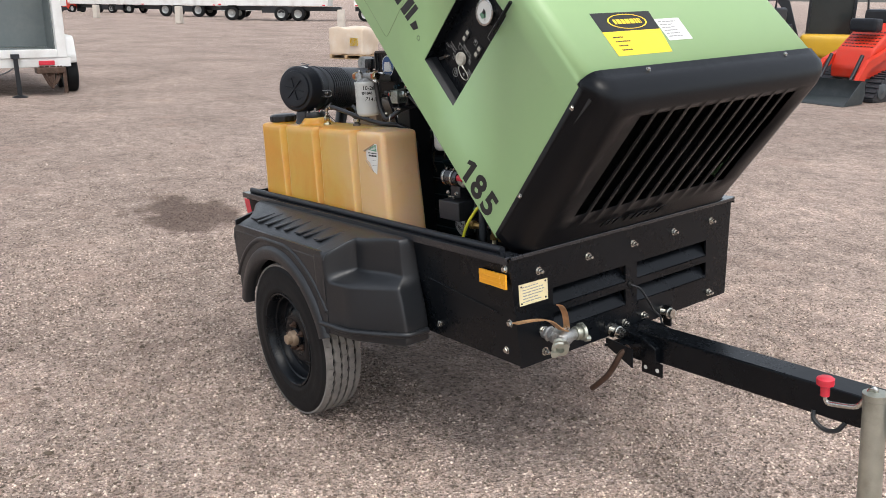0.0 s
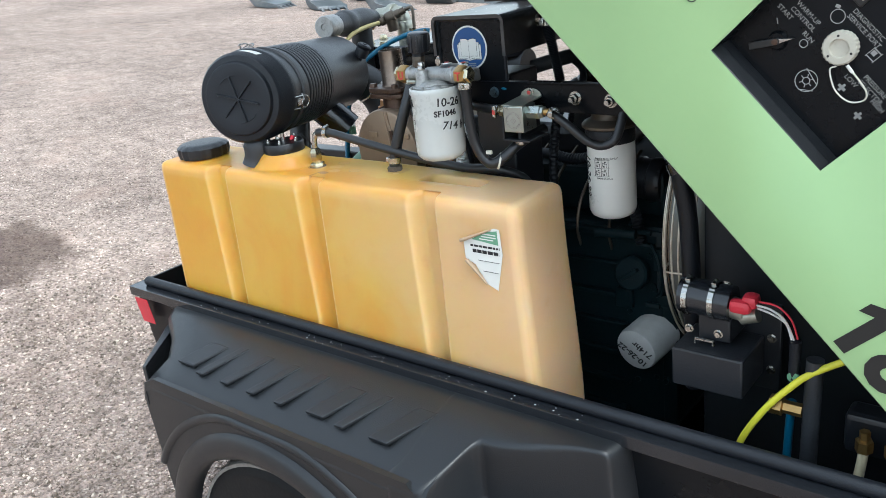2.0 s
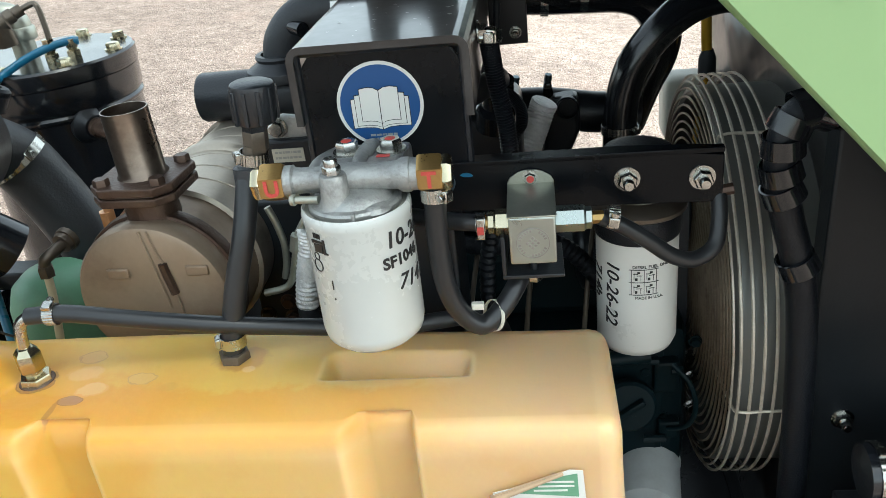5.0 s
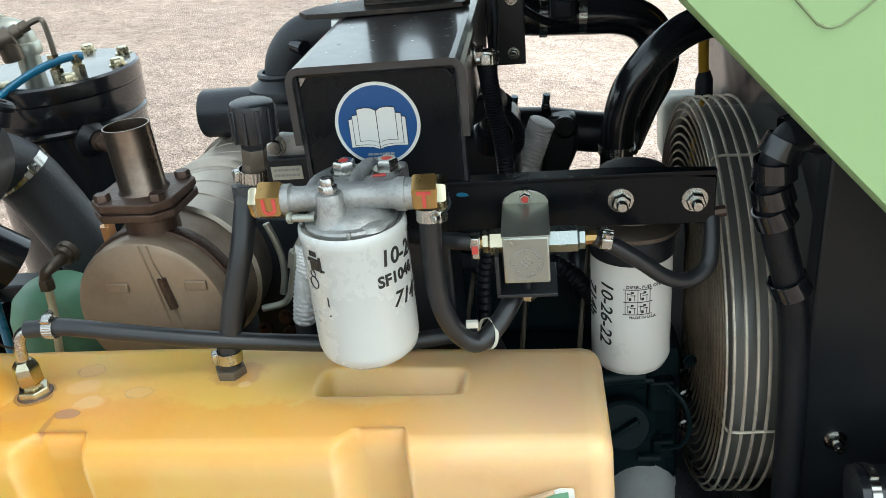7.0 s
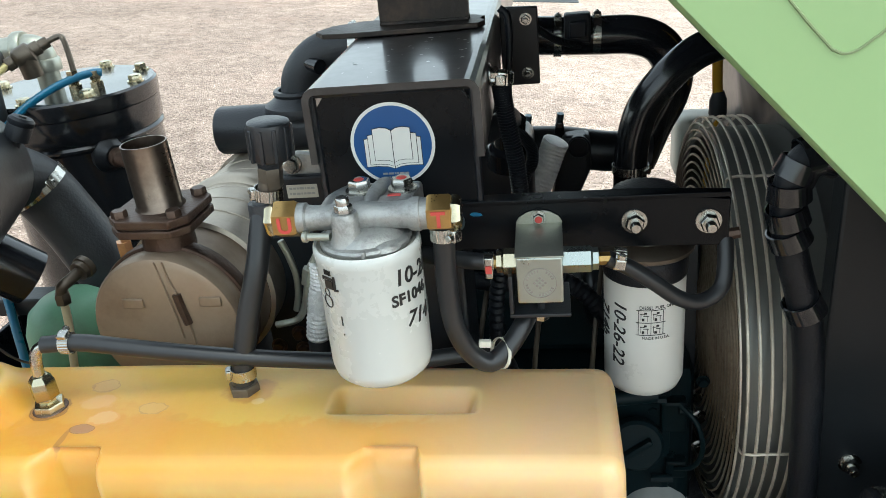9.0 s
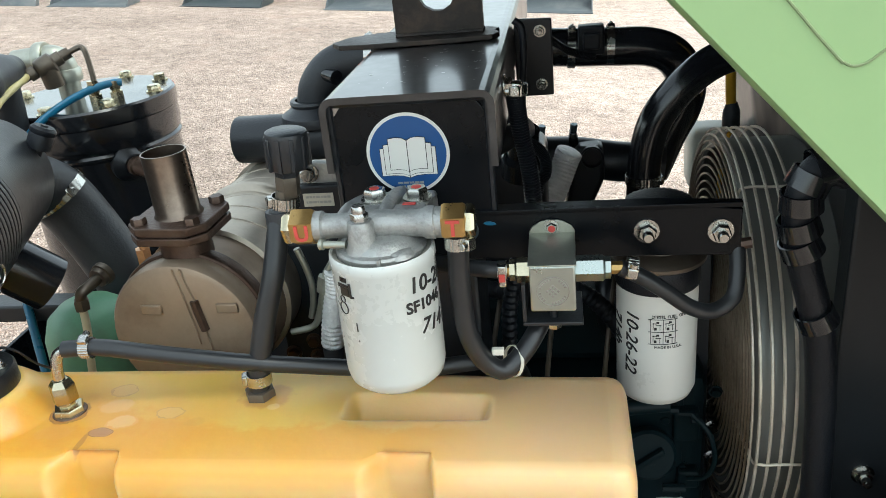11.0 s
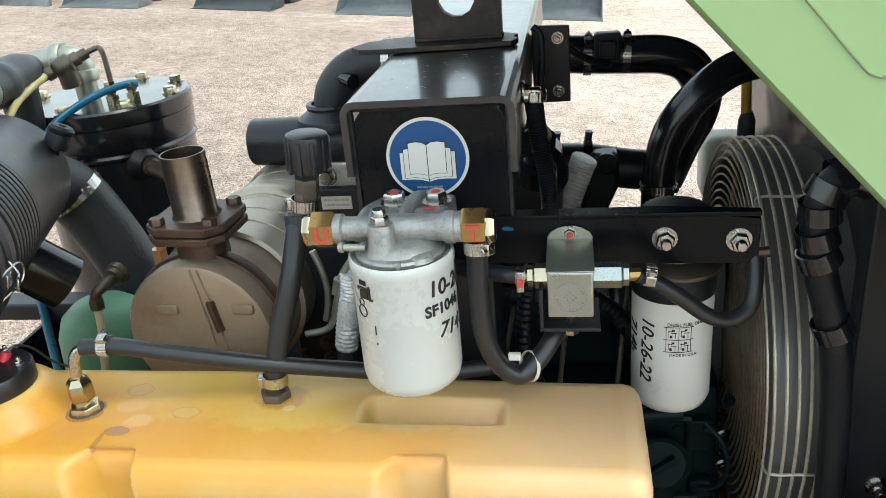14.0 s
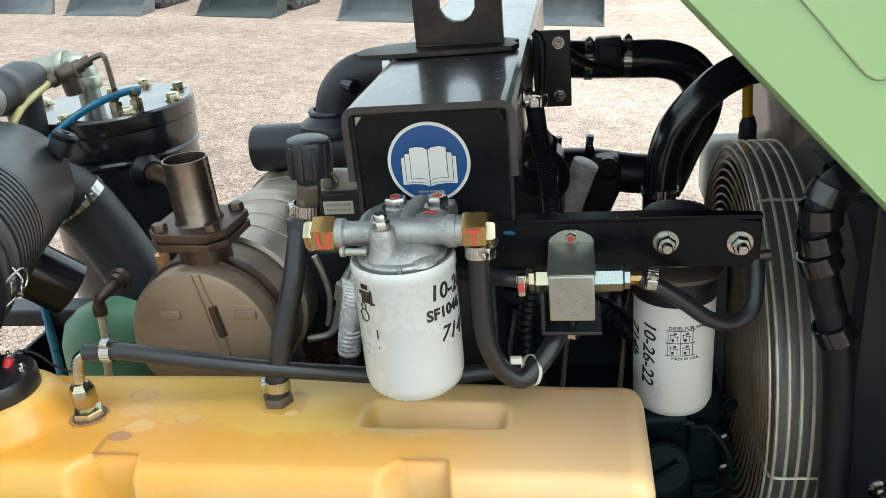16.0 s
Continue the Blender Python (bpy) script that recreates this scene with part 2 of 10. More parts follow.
def tank_material():
    """Natural polyethylene, stained amber by fuel, more so at the filler end."""
    m = bpy.data.materials.new("fuel_stained_polyethylene")
    m.use_nodes = True
    n, l = m.node_tree.nodes, m.node_tree.links
    p = n["Principled BSDF"]
    co, sep = n.new("ShaderNodeTexCoord"), n.new("ShaderNodeSeparateXYZ")
    l.new(co.outputs["Object"], sep.inputs[0])
    cloud = n.new("ShaderNodeTexNoise")
    cloud.inputs["Scale"].default_value, cloud.inputs["Detail"].default_value = 5, 5
    l.new(co.outputs["Object"], cloud.inputs["Vector"])
    drift = n.new("ShaderNodeMath")
    drift.operation, drift.inputs[1].default_value = "MULTIPLY_ADD", 0.55
    l.new(cloud.outputs[0], drift.inputs[0])
    l.new(sep.outputs["X"], drift.inputs[2])
    along = n.new("ShaderNodeMapRange")
    along.inputs["From Min"].default_value, along.inputs["From Max"].default_value = -1.36, -0.46
    l.new(drift.outputs[0], along.inputs["Value"])
    ramp = n.new("ShaderNodeValToRGB")
    e = ramp.color_ramp.elements
    e[0].position, e[0].color = 0.0, (0.63, 0.358, 0.050, 1)
    e[1].position, e[1].color = 1.0, (0.635, 0.425, 0.240, 1)
    mid = e.new(0.5)
    mid.color = (0.615, 0.395, 0.088, 1)
    l.new(along.outputs[0], ramp.inputs["Fac"])
    edge_noise = n.new("ShaderNodeTexNoise")
    edge_noise.inputs["Scale"].default_value, edge_noise.inputs["Detail"].default_value = 60, 5
    l.new(co.outputs["Object"], edge_noise.inputs["Vector"])
    blot = n.new("ShaderNodeTexNoise")
    blot.inputs["Scale"].default_value, blot.inputs["Detail"].default_value = 22, 6
    l.new(co.outputs["Object"], blot.inputs["Vector"])
    mask = n.new("ShaderNodeMapRange")
    mask.inputs["From Min"].default_value, mask.inputs["From Max"].default_value = 0.6, 0.72
    mask.inputs["To Max"].default_value = 0.12
    l.new(blot.outputs[0], mask.inputs["Value"])
    over = n.new("ShaderNodeMix")
    over.data_type = "RGBA"
    over.inputs["B"].default_value = (0.50, 0.19, 0.03, 1)
    l.new(mask.outputs[0], over.inputs["Factor"])
    amber = n.new("ShaderNodeTexNoise")
    amber.inputs["Scale"].default_value, amber.inputs["Detail"].default_value, amber.inputs["Roughness"].default_value, amber.inputs["Distortion"].default_value = 3.6, 4, 0.5, 0.5
    l.new(co.outputs["Object"], amber.inputs["Vector"])
    soak = n.new("ShaderNodeMapRange")
    soak.inputs["From Min"].default_value, soak.inputs["From Max"].default_value = 0.47, 0.62
    soak.inputs["To Max"].default_value = 0.6
    l.new(amber.outputs[0], soak.inputs["Value"])
    fade = n.new("ShaderNodeMapRange")
    fade.inputs["From Min"].default_value, fade.inputs["From Max"].default_value = -1.0, -0.82
    fade.inputs["To Min"].default_value, fade.inputs["To Max"].default_value = 1.0, 0.3
    l.new(sep.outputs["X"], fade.inputs["Value"])
    soaked = n.new("ShaderNodeMath")
    soaked.operation = "MULTIPLY"
    l.new(soak.outputs[0], soaked.inputs[0])
    l.new(fade.outputs[0], soaked.inputs[1])
    deep = n.new("ShaderNodeMix")
    deep.data_type = "RGBA"
    deep.inputs["B"].default_value = (0.60, 0.27, 0.025, 1)
    l.new(soaked.outputs[0], deep.inputs["Factor"])
    l.new(ramp.outputs[0], deep.inputs["A"])
    l.new(deep.outputs["Result"], over.inputs["A"])
    # raised edges painted paler: their translucent highlight, with some rubbing
    shape, rub_glow = n.new("ShaderNodeNewGeometry"), n.new("ShaderNodeMapRange")
    rub_glow.inputs["From Min"].default_value, rub_glow.inputs["From Max"].default_value, rub_glow.inputs["To Max"].default_value = 0.5015, 0.53, 0.42
    l.new(shape.outputs["Pointiness"], rub_glow.inputs["Value"])
    pale = n.new("ShaderNodeMix")
    pale.data_type = "RGBA"
    pale.inputs["B"].default_value = (0.76, 0.57, 0.31, 1)
    l.new(rub_glow.outputs[0], pale.inputs["Factor"])
    l.new(over.outputs["Result"], pale.inputs["A"])
    last = pale.outputs["Result"]
    # a tide of amber along the front half of the top, with a ragged edge
    shore = n.new("ShaderNodeTexNoise")
    shore.inputs["Scale"].default_value, shore.inputs["Detail"].default_value, shore.inputs["Roughness"].default_value = 16, 7, 0.6
    l.new(co.outputs["Object"], shore.inputs["Vector"])
    wave = n.new("ShaderNodeMath")
    wave.operation, wave.inputs[1].default_value = "MULTIPLY_ADD", 0.11
    l.new(shore.outputs[0], wave.inputs[0])
    l.new(sep.outputs["Y"], wave.inputs[2])
    tide = n.new("ShaderNodeMapRange")
    tide.inputs["From Min"].default_value, tide.inputs["From Max"].default_value = -0.424, -0.414
    tide.inputs["To Min"].default_value, tide.inputs["To Max"].default_value = 0.62, 0.0
    l.new(wave.outputs[0], tide.inputs["Value"])
    ebb = n.new("ShaderNodeMapRange")
    ebb.inputs["From Min"].default_value, ebb.inputs["From Max"].default_value, ebb.inputs["To Min"].default_value, ebb.inputs["To Max"].default_value = -0.98, -0.88, 1.0, 0.0
    l.new(sep.outputs["X"], ebb.inputs["Value"])
    high = n.new("ShaderNodeMapRange")
    high.inputs["From Min"].default_value, high.inputs["From Max"].default_value = 0.395, 0.412
    l.new(sep.outputs["Z"], high.inputs["Value"])
    reach = n.new("ShaderNodeMath")
    reach.operation = "MULTIPLY"
    l.new(tide.outputs[0], reach.inputs[0])
    l.new(ebb.outputs[0], reach.inputs[1])
    flood = n.new("ShaderNodeMath")
    flood.operation = "MULTIPLY"
    l.new(reach.outputs[0], flood.inputs[0])
    l.new(high.outputs[0], flood.inputs[1])
    soaked_top = n.new("ShaderNodeMix")
    soaked_top.data_type = "RGBA"
    soaked_top.inputs["B"].default_value = (0.585, 0.275, 0.030, 1)
    l.new(flood.outputs[0], soaked_top.inputs["Factor"])
    l.new(last, soaked_top.inputs["A"])
    last = soaked_top.outputs["Result"]
    # spilled fuel dried on the top: pale scabs and brown rings
    crumbs = n.new("ShaderNodeTexNoise")
    crumbs.inputs["Scale"].default_value, crumbs.inputs["Detail"].default_value = 120, 2
    l.new(co.outputs["Object"], crumbs.inputs["Vector"])
    for (x, y, long, wide), amount, shade, rim in STAINS:
        off = n.new("ShaderNodeVectorMath")
        off.operation, off.inputs[1].default_value = "SUBTRACT", (x, y, 0.42)
        l.new(co.outputs["Object"], off.inputs[0])
        size = n.new("ShaderNodeVectorMath")
        size.operation, size.inputs[1].default_value = "MULTIPLY", (1 / long, 1 / wide, 40)
        l.new(off.outputs[0], size.inputs[0])
        far = n.new("ShaderNodeVectorMath")
        far.operation = "LENGTH"
        l.new(size.outputs[0], far.inputs[0])
        ragged = n.new("ShaderNodeMath")
        ragged.operation, ragged.inputs[1].default_value = "MULTIPLY_ADD", 1.1
        l.new(edge_noise.outputs[0], ragged.inputs[0])
        l.new(far.outputs["Value"], ragged.inputs[2])
        blotch = n.new("ShaderNodeMapRange")
        blotch.inputs["From Min"].default_value, blotch.inputs["From Max"].default_value = 1.35, 1.6
        blotch.inputs["To Min"].default_value, blotch.inputs["To Max"].default_value = amount, 0.0
        l.new(ragged.outputs[0], blotch.inputs["Value"])
        lay = n.new("ShaderNodeMix")
        lay.data_type = "RGBA"
        lay.inputs["B"].default_value = (*shade, 1)
        l.new(blotch.outputs[0], lay.inputs["Factor"])
        l.new(last, lay.inputs["A"])
        last = lay.outputs["Result"]
        if rim:
            band = n.new("ShaderNodeMath")
            band.operation, band.inputs[1].default_value, band.inputs[2].default_value = "COMPARE", 1.47, 0.06
            l.new(ragged.outputs[0], band.inputs[0])
            broken = n.new("ShaderNodeMath")
            broken.operation = "MULTIPLY"
            l.new(band.outputs[0], broken.inputs[0])
            l.new(crumbs.outputs[0], broken.inputs[1])
            line = n.new("ShaderNodeMix")
            line.data_type = "RGBA"
            line.inputs["B"].default_value = (*rim, 1)
            l.new(broken.outputs[0], line.inputs["Factor"])
            l.new(last, line.inputs["A"])
            last = line.outputs["Result"]
    l.new(last, p.inputs["Base Color"])
    p.inputs["Roughness"].default_value = 0.38
    p.inputs["Subsurface Weight"].default_value = 0.75
    p.inputs["Subsurface Radius"].default_value = (0.05, 0.03, 0.012)
    p.inputs["Subsurface Scale"].default_value = 0.25
    fine = n.new("ShaderNodeTexNoise")
    fine.inputs["Scale"].default_value = 90
    l.new(co.outputs["Object"], fine.inputs["Vector"])
    b = n.new("ShaderNodeBump")
    b.inputs["Strength"].default_value, b.inputs["Distance"].default_value = 0.12, 0.003
    l.new(fine.outputs[0], b.inputs["Height"])
    l.new(b.outputs[0], p.inputs["Normal"])
    return m


def gravel_material(name, loose=False):
    """Crushed pinkish-grey gravel, with paler driven lanes and one dark oil-wet patch."""
    m = bpy.data.materials.new(name)
    m.use_nodes = True
    n, l = m.node_tree.nodes, m.node_tree.links
    p = n["Principled BSDF"]
    co = n.new("ShaderNodeNewGeometry")
    grains = n.new("ShaderNodeTexVoronoi")
    grains.inputs["Scale"].default_value = 80
    l.new(co.outputs["Position"], grains.inputs["Vector"])
    small = n.new("ShaderNodeTexVoronoi")
    small.inputs["Scale"].default_value = 210
    l.new(co.outputs["Position"], small.inputs["Vector"])
    broad = n.new("ShaderNodeTexNoise")
    broad.inputs["Scale"].default_value, broad.inputs["Detail"].default_value = 0.55, 6
    l.new(co.outputs["Position"], broad.inputs["Vector"])
    ramp = n.new("ShaderNodeValToRGB")
    e = ramp.color_ramp.elements
    e[0].position, e[0].color = 0.08, (0.070, 0.052, 0.044, 1)
    e[1].position, e[1].color = 0.94, (0.78, 0.655, 0.585, 1)
    mid = e.new(0.40)
    mid.color = (0.36, 0.276, 0.229, 1)
    mid2 = e.new(0.75)
    mid2.color = (0.52, 0.408, 0.348, 1)
    if loose:
        e[0].color, e[3].color = (0.140, 0.110, 0.084, 1), (0.74, 0.63, 0.535, 1)
        isl = n.new("ShaderNodeNewGeometry")
        l.new(isl.outputs["Random Per Island"], ramp.inputs["Fac"])
    else:
        pick = n.new("ShaderNodeMix")
        pick.data_type = "RGBA"
        pick.inputs["Factor"].default_value = 0.32
        l.new(grains.outputs["Color"], pick.inputs["A"])
        l.new(small.outputs["Color"], pick.inputs["B"])
        grey = n.new("ShaderNodeRGBToBW")
        l.new(pick.outputs["Result"], grey.inputs[0])
        l.new(grey.outputs[0], ramp.inputs["Fac"])
    lanes = n.new("ShaderNodeMapRange")
    lanes.inputs["From Min"].default_value, lanes.inputs["From Max"].default_value = 0.35, 0.65
    lanes.inputs["To Min"].default_value, lanes.inputs["To Max"].default_value = (0.88, 1.16) if loose else (0.82, 1.12)
    l.new(broad.outputs[0], lanes.inputs["Value"])
    tint = n.new("ShaderNodeMix")
    tint.data_type, tint.blend_type = "RGBA", "MULTIPLY"
    tint.inputs["Factor"].default_value = 1.0
    l.new(ramp.outputs[0], tint.inputs["A"])
    # coarse and fine litter between the lanes
    mottle = n.new("ShaderNodeTexNoise")
    mottle.inputs["Scale"].default_value, mottle.inputs["Detail"].default_value, mottle.inputs["Roughness"].default_value = 5, 10, 0.75
    l.new(co.outputs["Position"], mottle.inputs["Vector"])
    litter = n.new("ShaderNodeMapRange")
    litter.inputs["From Min"].default_value, litter.inputs["From Max"].default_value = 0.3, 0.7
    litter.inputs["To Min"].default_value, litter.inputs["To Max"].default_value = 0.62, 1.38
    l.new(mottle.outputs[0], litter.inputs["Value"])
    grit = n.new("ShaderNodeTexNoise")
    grit.inputs["Scale"].default_value, grit.inputs["Detail"].default_value, grit.inputs["Roughness"].default_value = 24, 6, 0.7
    l.new(co.outputs["Position"], grit.inputs["Vector"])
    coarse = n.new("ShaderNodeMapRange")
    coarse.inputs["From Min"].default_value, coarse.inputs["From Max"].default_value = 0.32, 0.68
    coarse.inputs["To Min"].default_value, coarse.inputs["To Max"].default_value = 0.80, 1.20
    l.new(grit.outputs[0], coarse.inputs["Value"])
    strewn = n.new("ShaderNodeMath")
    strewn.operation = "MULTIPLY"
    l.new(litter.outputs[0], strewn.inputs[0])
    l.new(coarse.outputs[0], strewn.inputs[1])
    both = n.new("ShaderNodeMath")
    both.operation = "MULTIPLY"
    # the lane worn pale past the drawbar, its edge ragged
    apart = n.new("ShaderNodeVectorMath")
    apart.operation, apart.inputs[1].default_value = "DOT_PRODUCT", (0.90, 0.25, 0)
    l.new(co.outputs["Position"], apart.inputs[0])
    stray = n.new("ShaderNodeMath")
    stray.operation, stray.inputs[1].default_value = "MULTIPLY_ADD", 2.4
    l.new(broad.outputs[0], stray.inputs[0])
    l.new(apart.outputs["Value"], stray.inputs[2])
    worn = n.new("ShaderNodeMapRange")
    worn.inputs["From Min"].default_value, worn.inputs["From Max"].default_value = 0.0, 2.4
    worn.inputs["To Min"].default_value, worn.inputs["To Max"].default_value = 0.93, 1.34
    l.new(stray.outputs[0], worn.inputs["Value"])
    trodden = n.new("ShaderNodeMath")
    trodden.operation = "MULTIPLY"
    l.new(lanes.outputs[0], trodden.inputs[0])
    l.new(worn.outputs[0], trodden.inputs[1])
    l.new(trodden.outputs[0], both.inputs[0])
    l.new(strewn.outputs[0], both.inputs[1])
    l.new(both.outputs[0], tint.inputs["B"])
    # red clay showing through in patches
    clay = n.new("ShaderNodeTexNoise")
    clay.inputs["Scale"].default_value, clay.inputs["Detail"].default_value, clay.inputs["Roughness"].default_value = 1.3, 8, 0.65
    l.new(co.outputs["Position"], clay.inputs["Vector"])
    cm = n.new("ShaderNodeMapRange")
    cm.inputs["From Min"].default_value, cm.inputs["From Max"].default_value, cm.inputs["To Max"].default_value = 0.55, 0.75, 0.55
    l.new(clay.outputs[0], cm.inputs["Value"])
    red = n.new("ShaderNodeMix")
    red.data_type = "RGBA"
    red.inputs["B"].default_value = (0.43, 0.297, 0.24, 1)
    l.new(cm.outputs[0], red.inputs["Factor"])
    l.new(tint.outputs["Result"], red.inputs["A"])
    # the wet patch
    spot = n.new("ShaderNodeVectorMath")
    spot.operation = "SUBTRACT"
    spot.inputs[1].default_value = (-4.85, 0.05, 0)
    l.new(co.outputs["Position"], spot.inputs[0])
    wob = n.new("ShaderNodeTexNoise")
    wob.inputs["Scale"].default_value, wob.inputs["Detail"].default_value = 3.5, 7
    l.new(co.outputs["Position"], wob.inputs["Vector"])
    size = n.new("ShaderNodeVectorMath")
    size.operation = "MULTIPLY"
    size.inputs[1].default_value = (1.15, 1.9, 0)
    l.new(spot.outputs[0], size.inputs[0])
    far = n.new("ShaderNodeVectorMath")
    far.operation = "LENGTH"
    l.new(size.outputs[0], far.inputs[0])
    edge = n.new("ShaderNodeMath")
    edge.operation, edge.inputs[1].default_value = "MULTIPLY_ADD", 1.7
    l.new(wob.outputs[0], edge.inputs[0])
    l.new(far.outputs["Value"], edge.inputs[2])
    wet = n.new("ShaderNodeMapRange")
    wet.inputs["From Min"].default_value, wet.inputs["From Max"].default_value = 1.4, 1.75
    wet.inputs["To Min"].default_value, wet.inputs["To Max"].default_value = 0.72, 0.0
    l.new(edge.outputs[0], wet.inputs["Value"])
    dark = n.new("ShaderNodeMix")
    dark.data_type = "RGBA"
    dark.inputs["B"].default_value = (0.085, 0.055, 0.042, 1)
    l.new(wet.outputs[0], dark.inputs["Factor"])
    l.new(red.outputs["Result"], dark.inputs["A"])
    l.new(dark.outputs["Result"], p.inputs["Base Color"])
    p.inputs["Roughness"].default_value = 0.9
    p.inputs["Specular IOR Level"].default_value = 0.25
    if not loose:
        b = n.new("ShaderNodeBump")
        b.inputs["Strength"].default_value, b.inputs["Distance"].default_value = 1.0, 0.018
        l.new(grains.outputs["Distance"], b.inputs["Height"])
        l.new(b.outputs[0], p.inputs["Normal"])
    return m


POLY = tank_material()
GRAVEL = gravel_material("gravel")
STONES = gravel_material("loose_stones", True)

# ---- mesh tools ----


def link(name, bm, mat, sharp=38):
    me = bpy.data.meshes.new(name)
    bmesh.ops.recalc_face_normals(bm, faces=bm.faces)
    flat = bm.faces.layers.int.get("flat")
    for f in bm.faces:
        f.smooth = not (flat and f[flat])
    for e in bm.edges:
        if len(e.link_faces) == 2 and e.calc_face_angle(0) > radians(sharp):
            e.smooth = False
    bm.to_mesh(me)
    bm.free()
    me.materials.append(mat)
    return new(name, me)


def part(name, bm, mat, parent, label="", sharp=38):
    ob = link(name, bm, mat, sharp)
    ob.parent = parent
    if label:
        tagged(ob, label)
    return ob


def thing(name, label, category, m=None, group=""):
    ob = new(name)
    ob.empty_display_size = 0.2
    if m is not None:
        ob.matrix_world = m
    return tagged(ob, label, category, group)


def flatten(bm, verts, rounded=()):
    """Marks the faces of one solid, but for its rounded edges, to be shaded flat."""
    flat = bm.faces.layers.int["flat"]
    rounded = set(rounded)
    for f in {f for v in verts for f in v.link_faces}:
        f[flat] = f not in rounded


def box(bm, x0, x1, y0, y1, z0, z1, bevel=0.0, m=None, seg=2):
    bm.faces.layers.int.get("flat") or bm.faces.layers.int.new("flat")
    r = {"faces": []}
    v = [bm.verts.new((x, y, z)) for x in (x0, x1) for y in (y0, y1) for z in (z0, z1)]
    fs = [bm.faces.new([v[i] for i in q]) for q in ((0, 1, 3, 2), (4, 6, 7, 5), (0, 4, 5, 1), (2, 3, 7, 6), (0, 2, 6, 4), (1, 5, 7, 3))]
    if bevel:
        es = list({e for f in fs for e in f.edges})
        r = bmesh.ops.bevel(bm, geom=es, offset=bevel, segments=seg, profile=0.5, affect="EDGES", clamp_overlap=True)
        v = list({w for f in r["faces"] for w in f.verts} | {w for w in v if w.is_valid})
    flatten(bm, v, r["faces"])
    if m is not None:
        bmesh.ops.transform(bm, matrix=m, verts=v)
    return bm


def prism(bm, pts, axis, lo, hi, bevel=0.0, m=None):
    """A polygon pts in the two other axes (in cyclic order x, y, z), drawn out along axis from lo to hi."""
    bm.faces.layers.int.get("flat") or bm.faces.layers.int.new("flat")
    r = {"faces": []}

    def at(p, h):
        return {"x": (h, p[0], p[1]), "y": (p[0], h, p[1]), "z": (p[0], p[1], h)}[axis]
    a = [bm.verts.new(at(p, lo)) for p in pts]
    b = [bm.verts.new(at(p, hi)) for p in pts]
    fs = [bm.faces.new(a), bm.faces.new(b[::-1])]
    k = len(pts)
    fs += [bm.faces.new((a[i], a[(i + 1) % k], b[(i + 1) % k], b[i])) for i in range(k)]
    v = a + b
    if bevel:
        es = list({e for f in fs for e in f.edges})
        r = bmesh.ops.bevel(bm, geom=es, offset=bevel, segments=2, profile=0.5, affect="EDGES", clamp_overlap=True)
        v = list({w for f in r["faces"] for w in f.verts} | {w for w in v if w.is_valid})
    flatten(bm, v, r["faces"])
    if m is not None:
        bmesh.ops.transform(bm, matrix=m, verts=v)
    return bm


def frame_of(d):
    d = Vector(d).normalized()
    side = d.cross(Vector((0, 0, 1)))
    if side.length < 0.05:
        side = Vector((1, 0, 0)) - d * d.x
    side.normalize()
    return side, d.cross(side), d


def lathe(bm, p, d, profile, n=28, phase=0.0, teeth=0.0):
    """Turns profile rows (radius, height along d) about the axis through p. teeth: height of ribs down the widest rows, two points apart."""
    top = max(r for r, h in profile)
    s, u, d = frame_of(d)
    p = Vector(p)
    rings = []
    for r, h in profile:
        if r < 1e-6:
            rings.append([bm.verts.new(p + d * h)])
        else:
            rings.append([bm.verts.new(p + d * h + (s * math.cos(a) + u * math.sin(a)) * (r + (teeth if k % 4 < 2 and r > top * 0.9 else 0))) for k, a in ((k, phase + 2 * math.pi * k / n) for k in range(n))])
    for a, b in zip(rings, rings[1:]):
        for k in range(n):
            q = [a[k % len(a)], a[(k + 1) % len(a)], b[(k + 1) % len(b)], b[k % len(b)]]
            q = [w for i, w in enumerate(q) if w not in q[:i]]
            if len(q) > 2:
                bm.faces.new(q)
    return bm


def rod(bm, a, b, r, n=14, r2=None):
    d = Vector(b) - Vector(a)
    return lathe(bm, a, d, [(0, 0), (r, 0), (r2 or r, d.length), (0, d.length)], n)


def curve_points(pts, step=6):
    """A smooth line through the points."""
    p = [Vector(q) for q in pts]
    p = [p[0] * 2 - p[1], *p, p[-1] * 2 - p[-2]]
    out = []
    for i in range(1, len(p) - 2):
        for k in range(step):
            t = k / step
            a, b, c, d = p[i - 1 : i + 3]
            out.append(0.5 * (2 * b + (c - a) * t + (2 * a - 5 * b + 4 * c - d) * t * t + (3 * b - a - 3 * c + d) * t**3))
    return [*out, p[-2]]


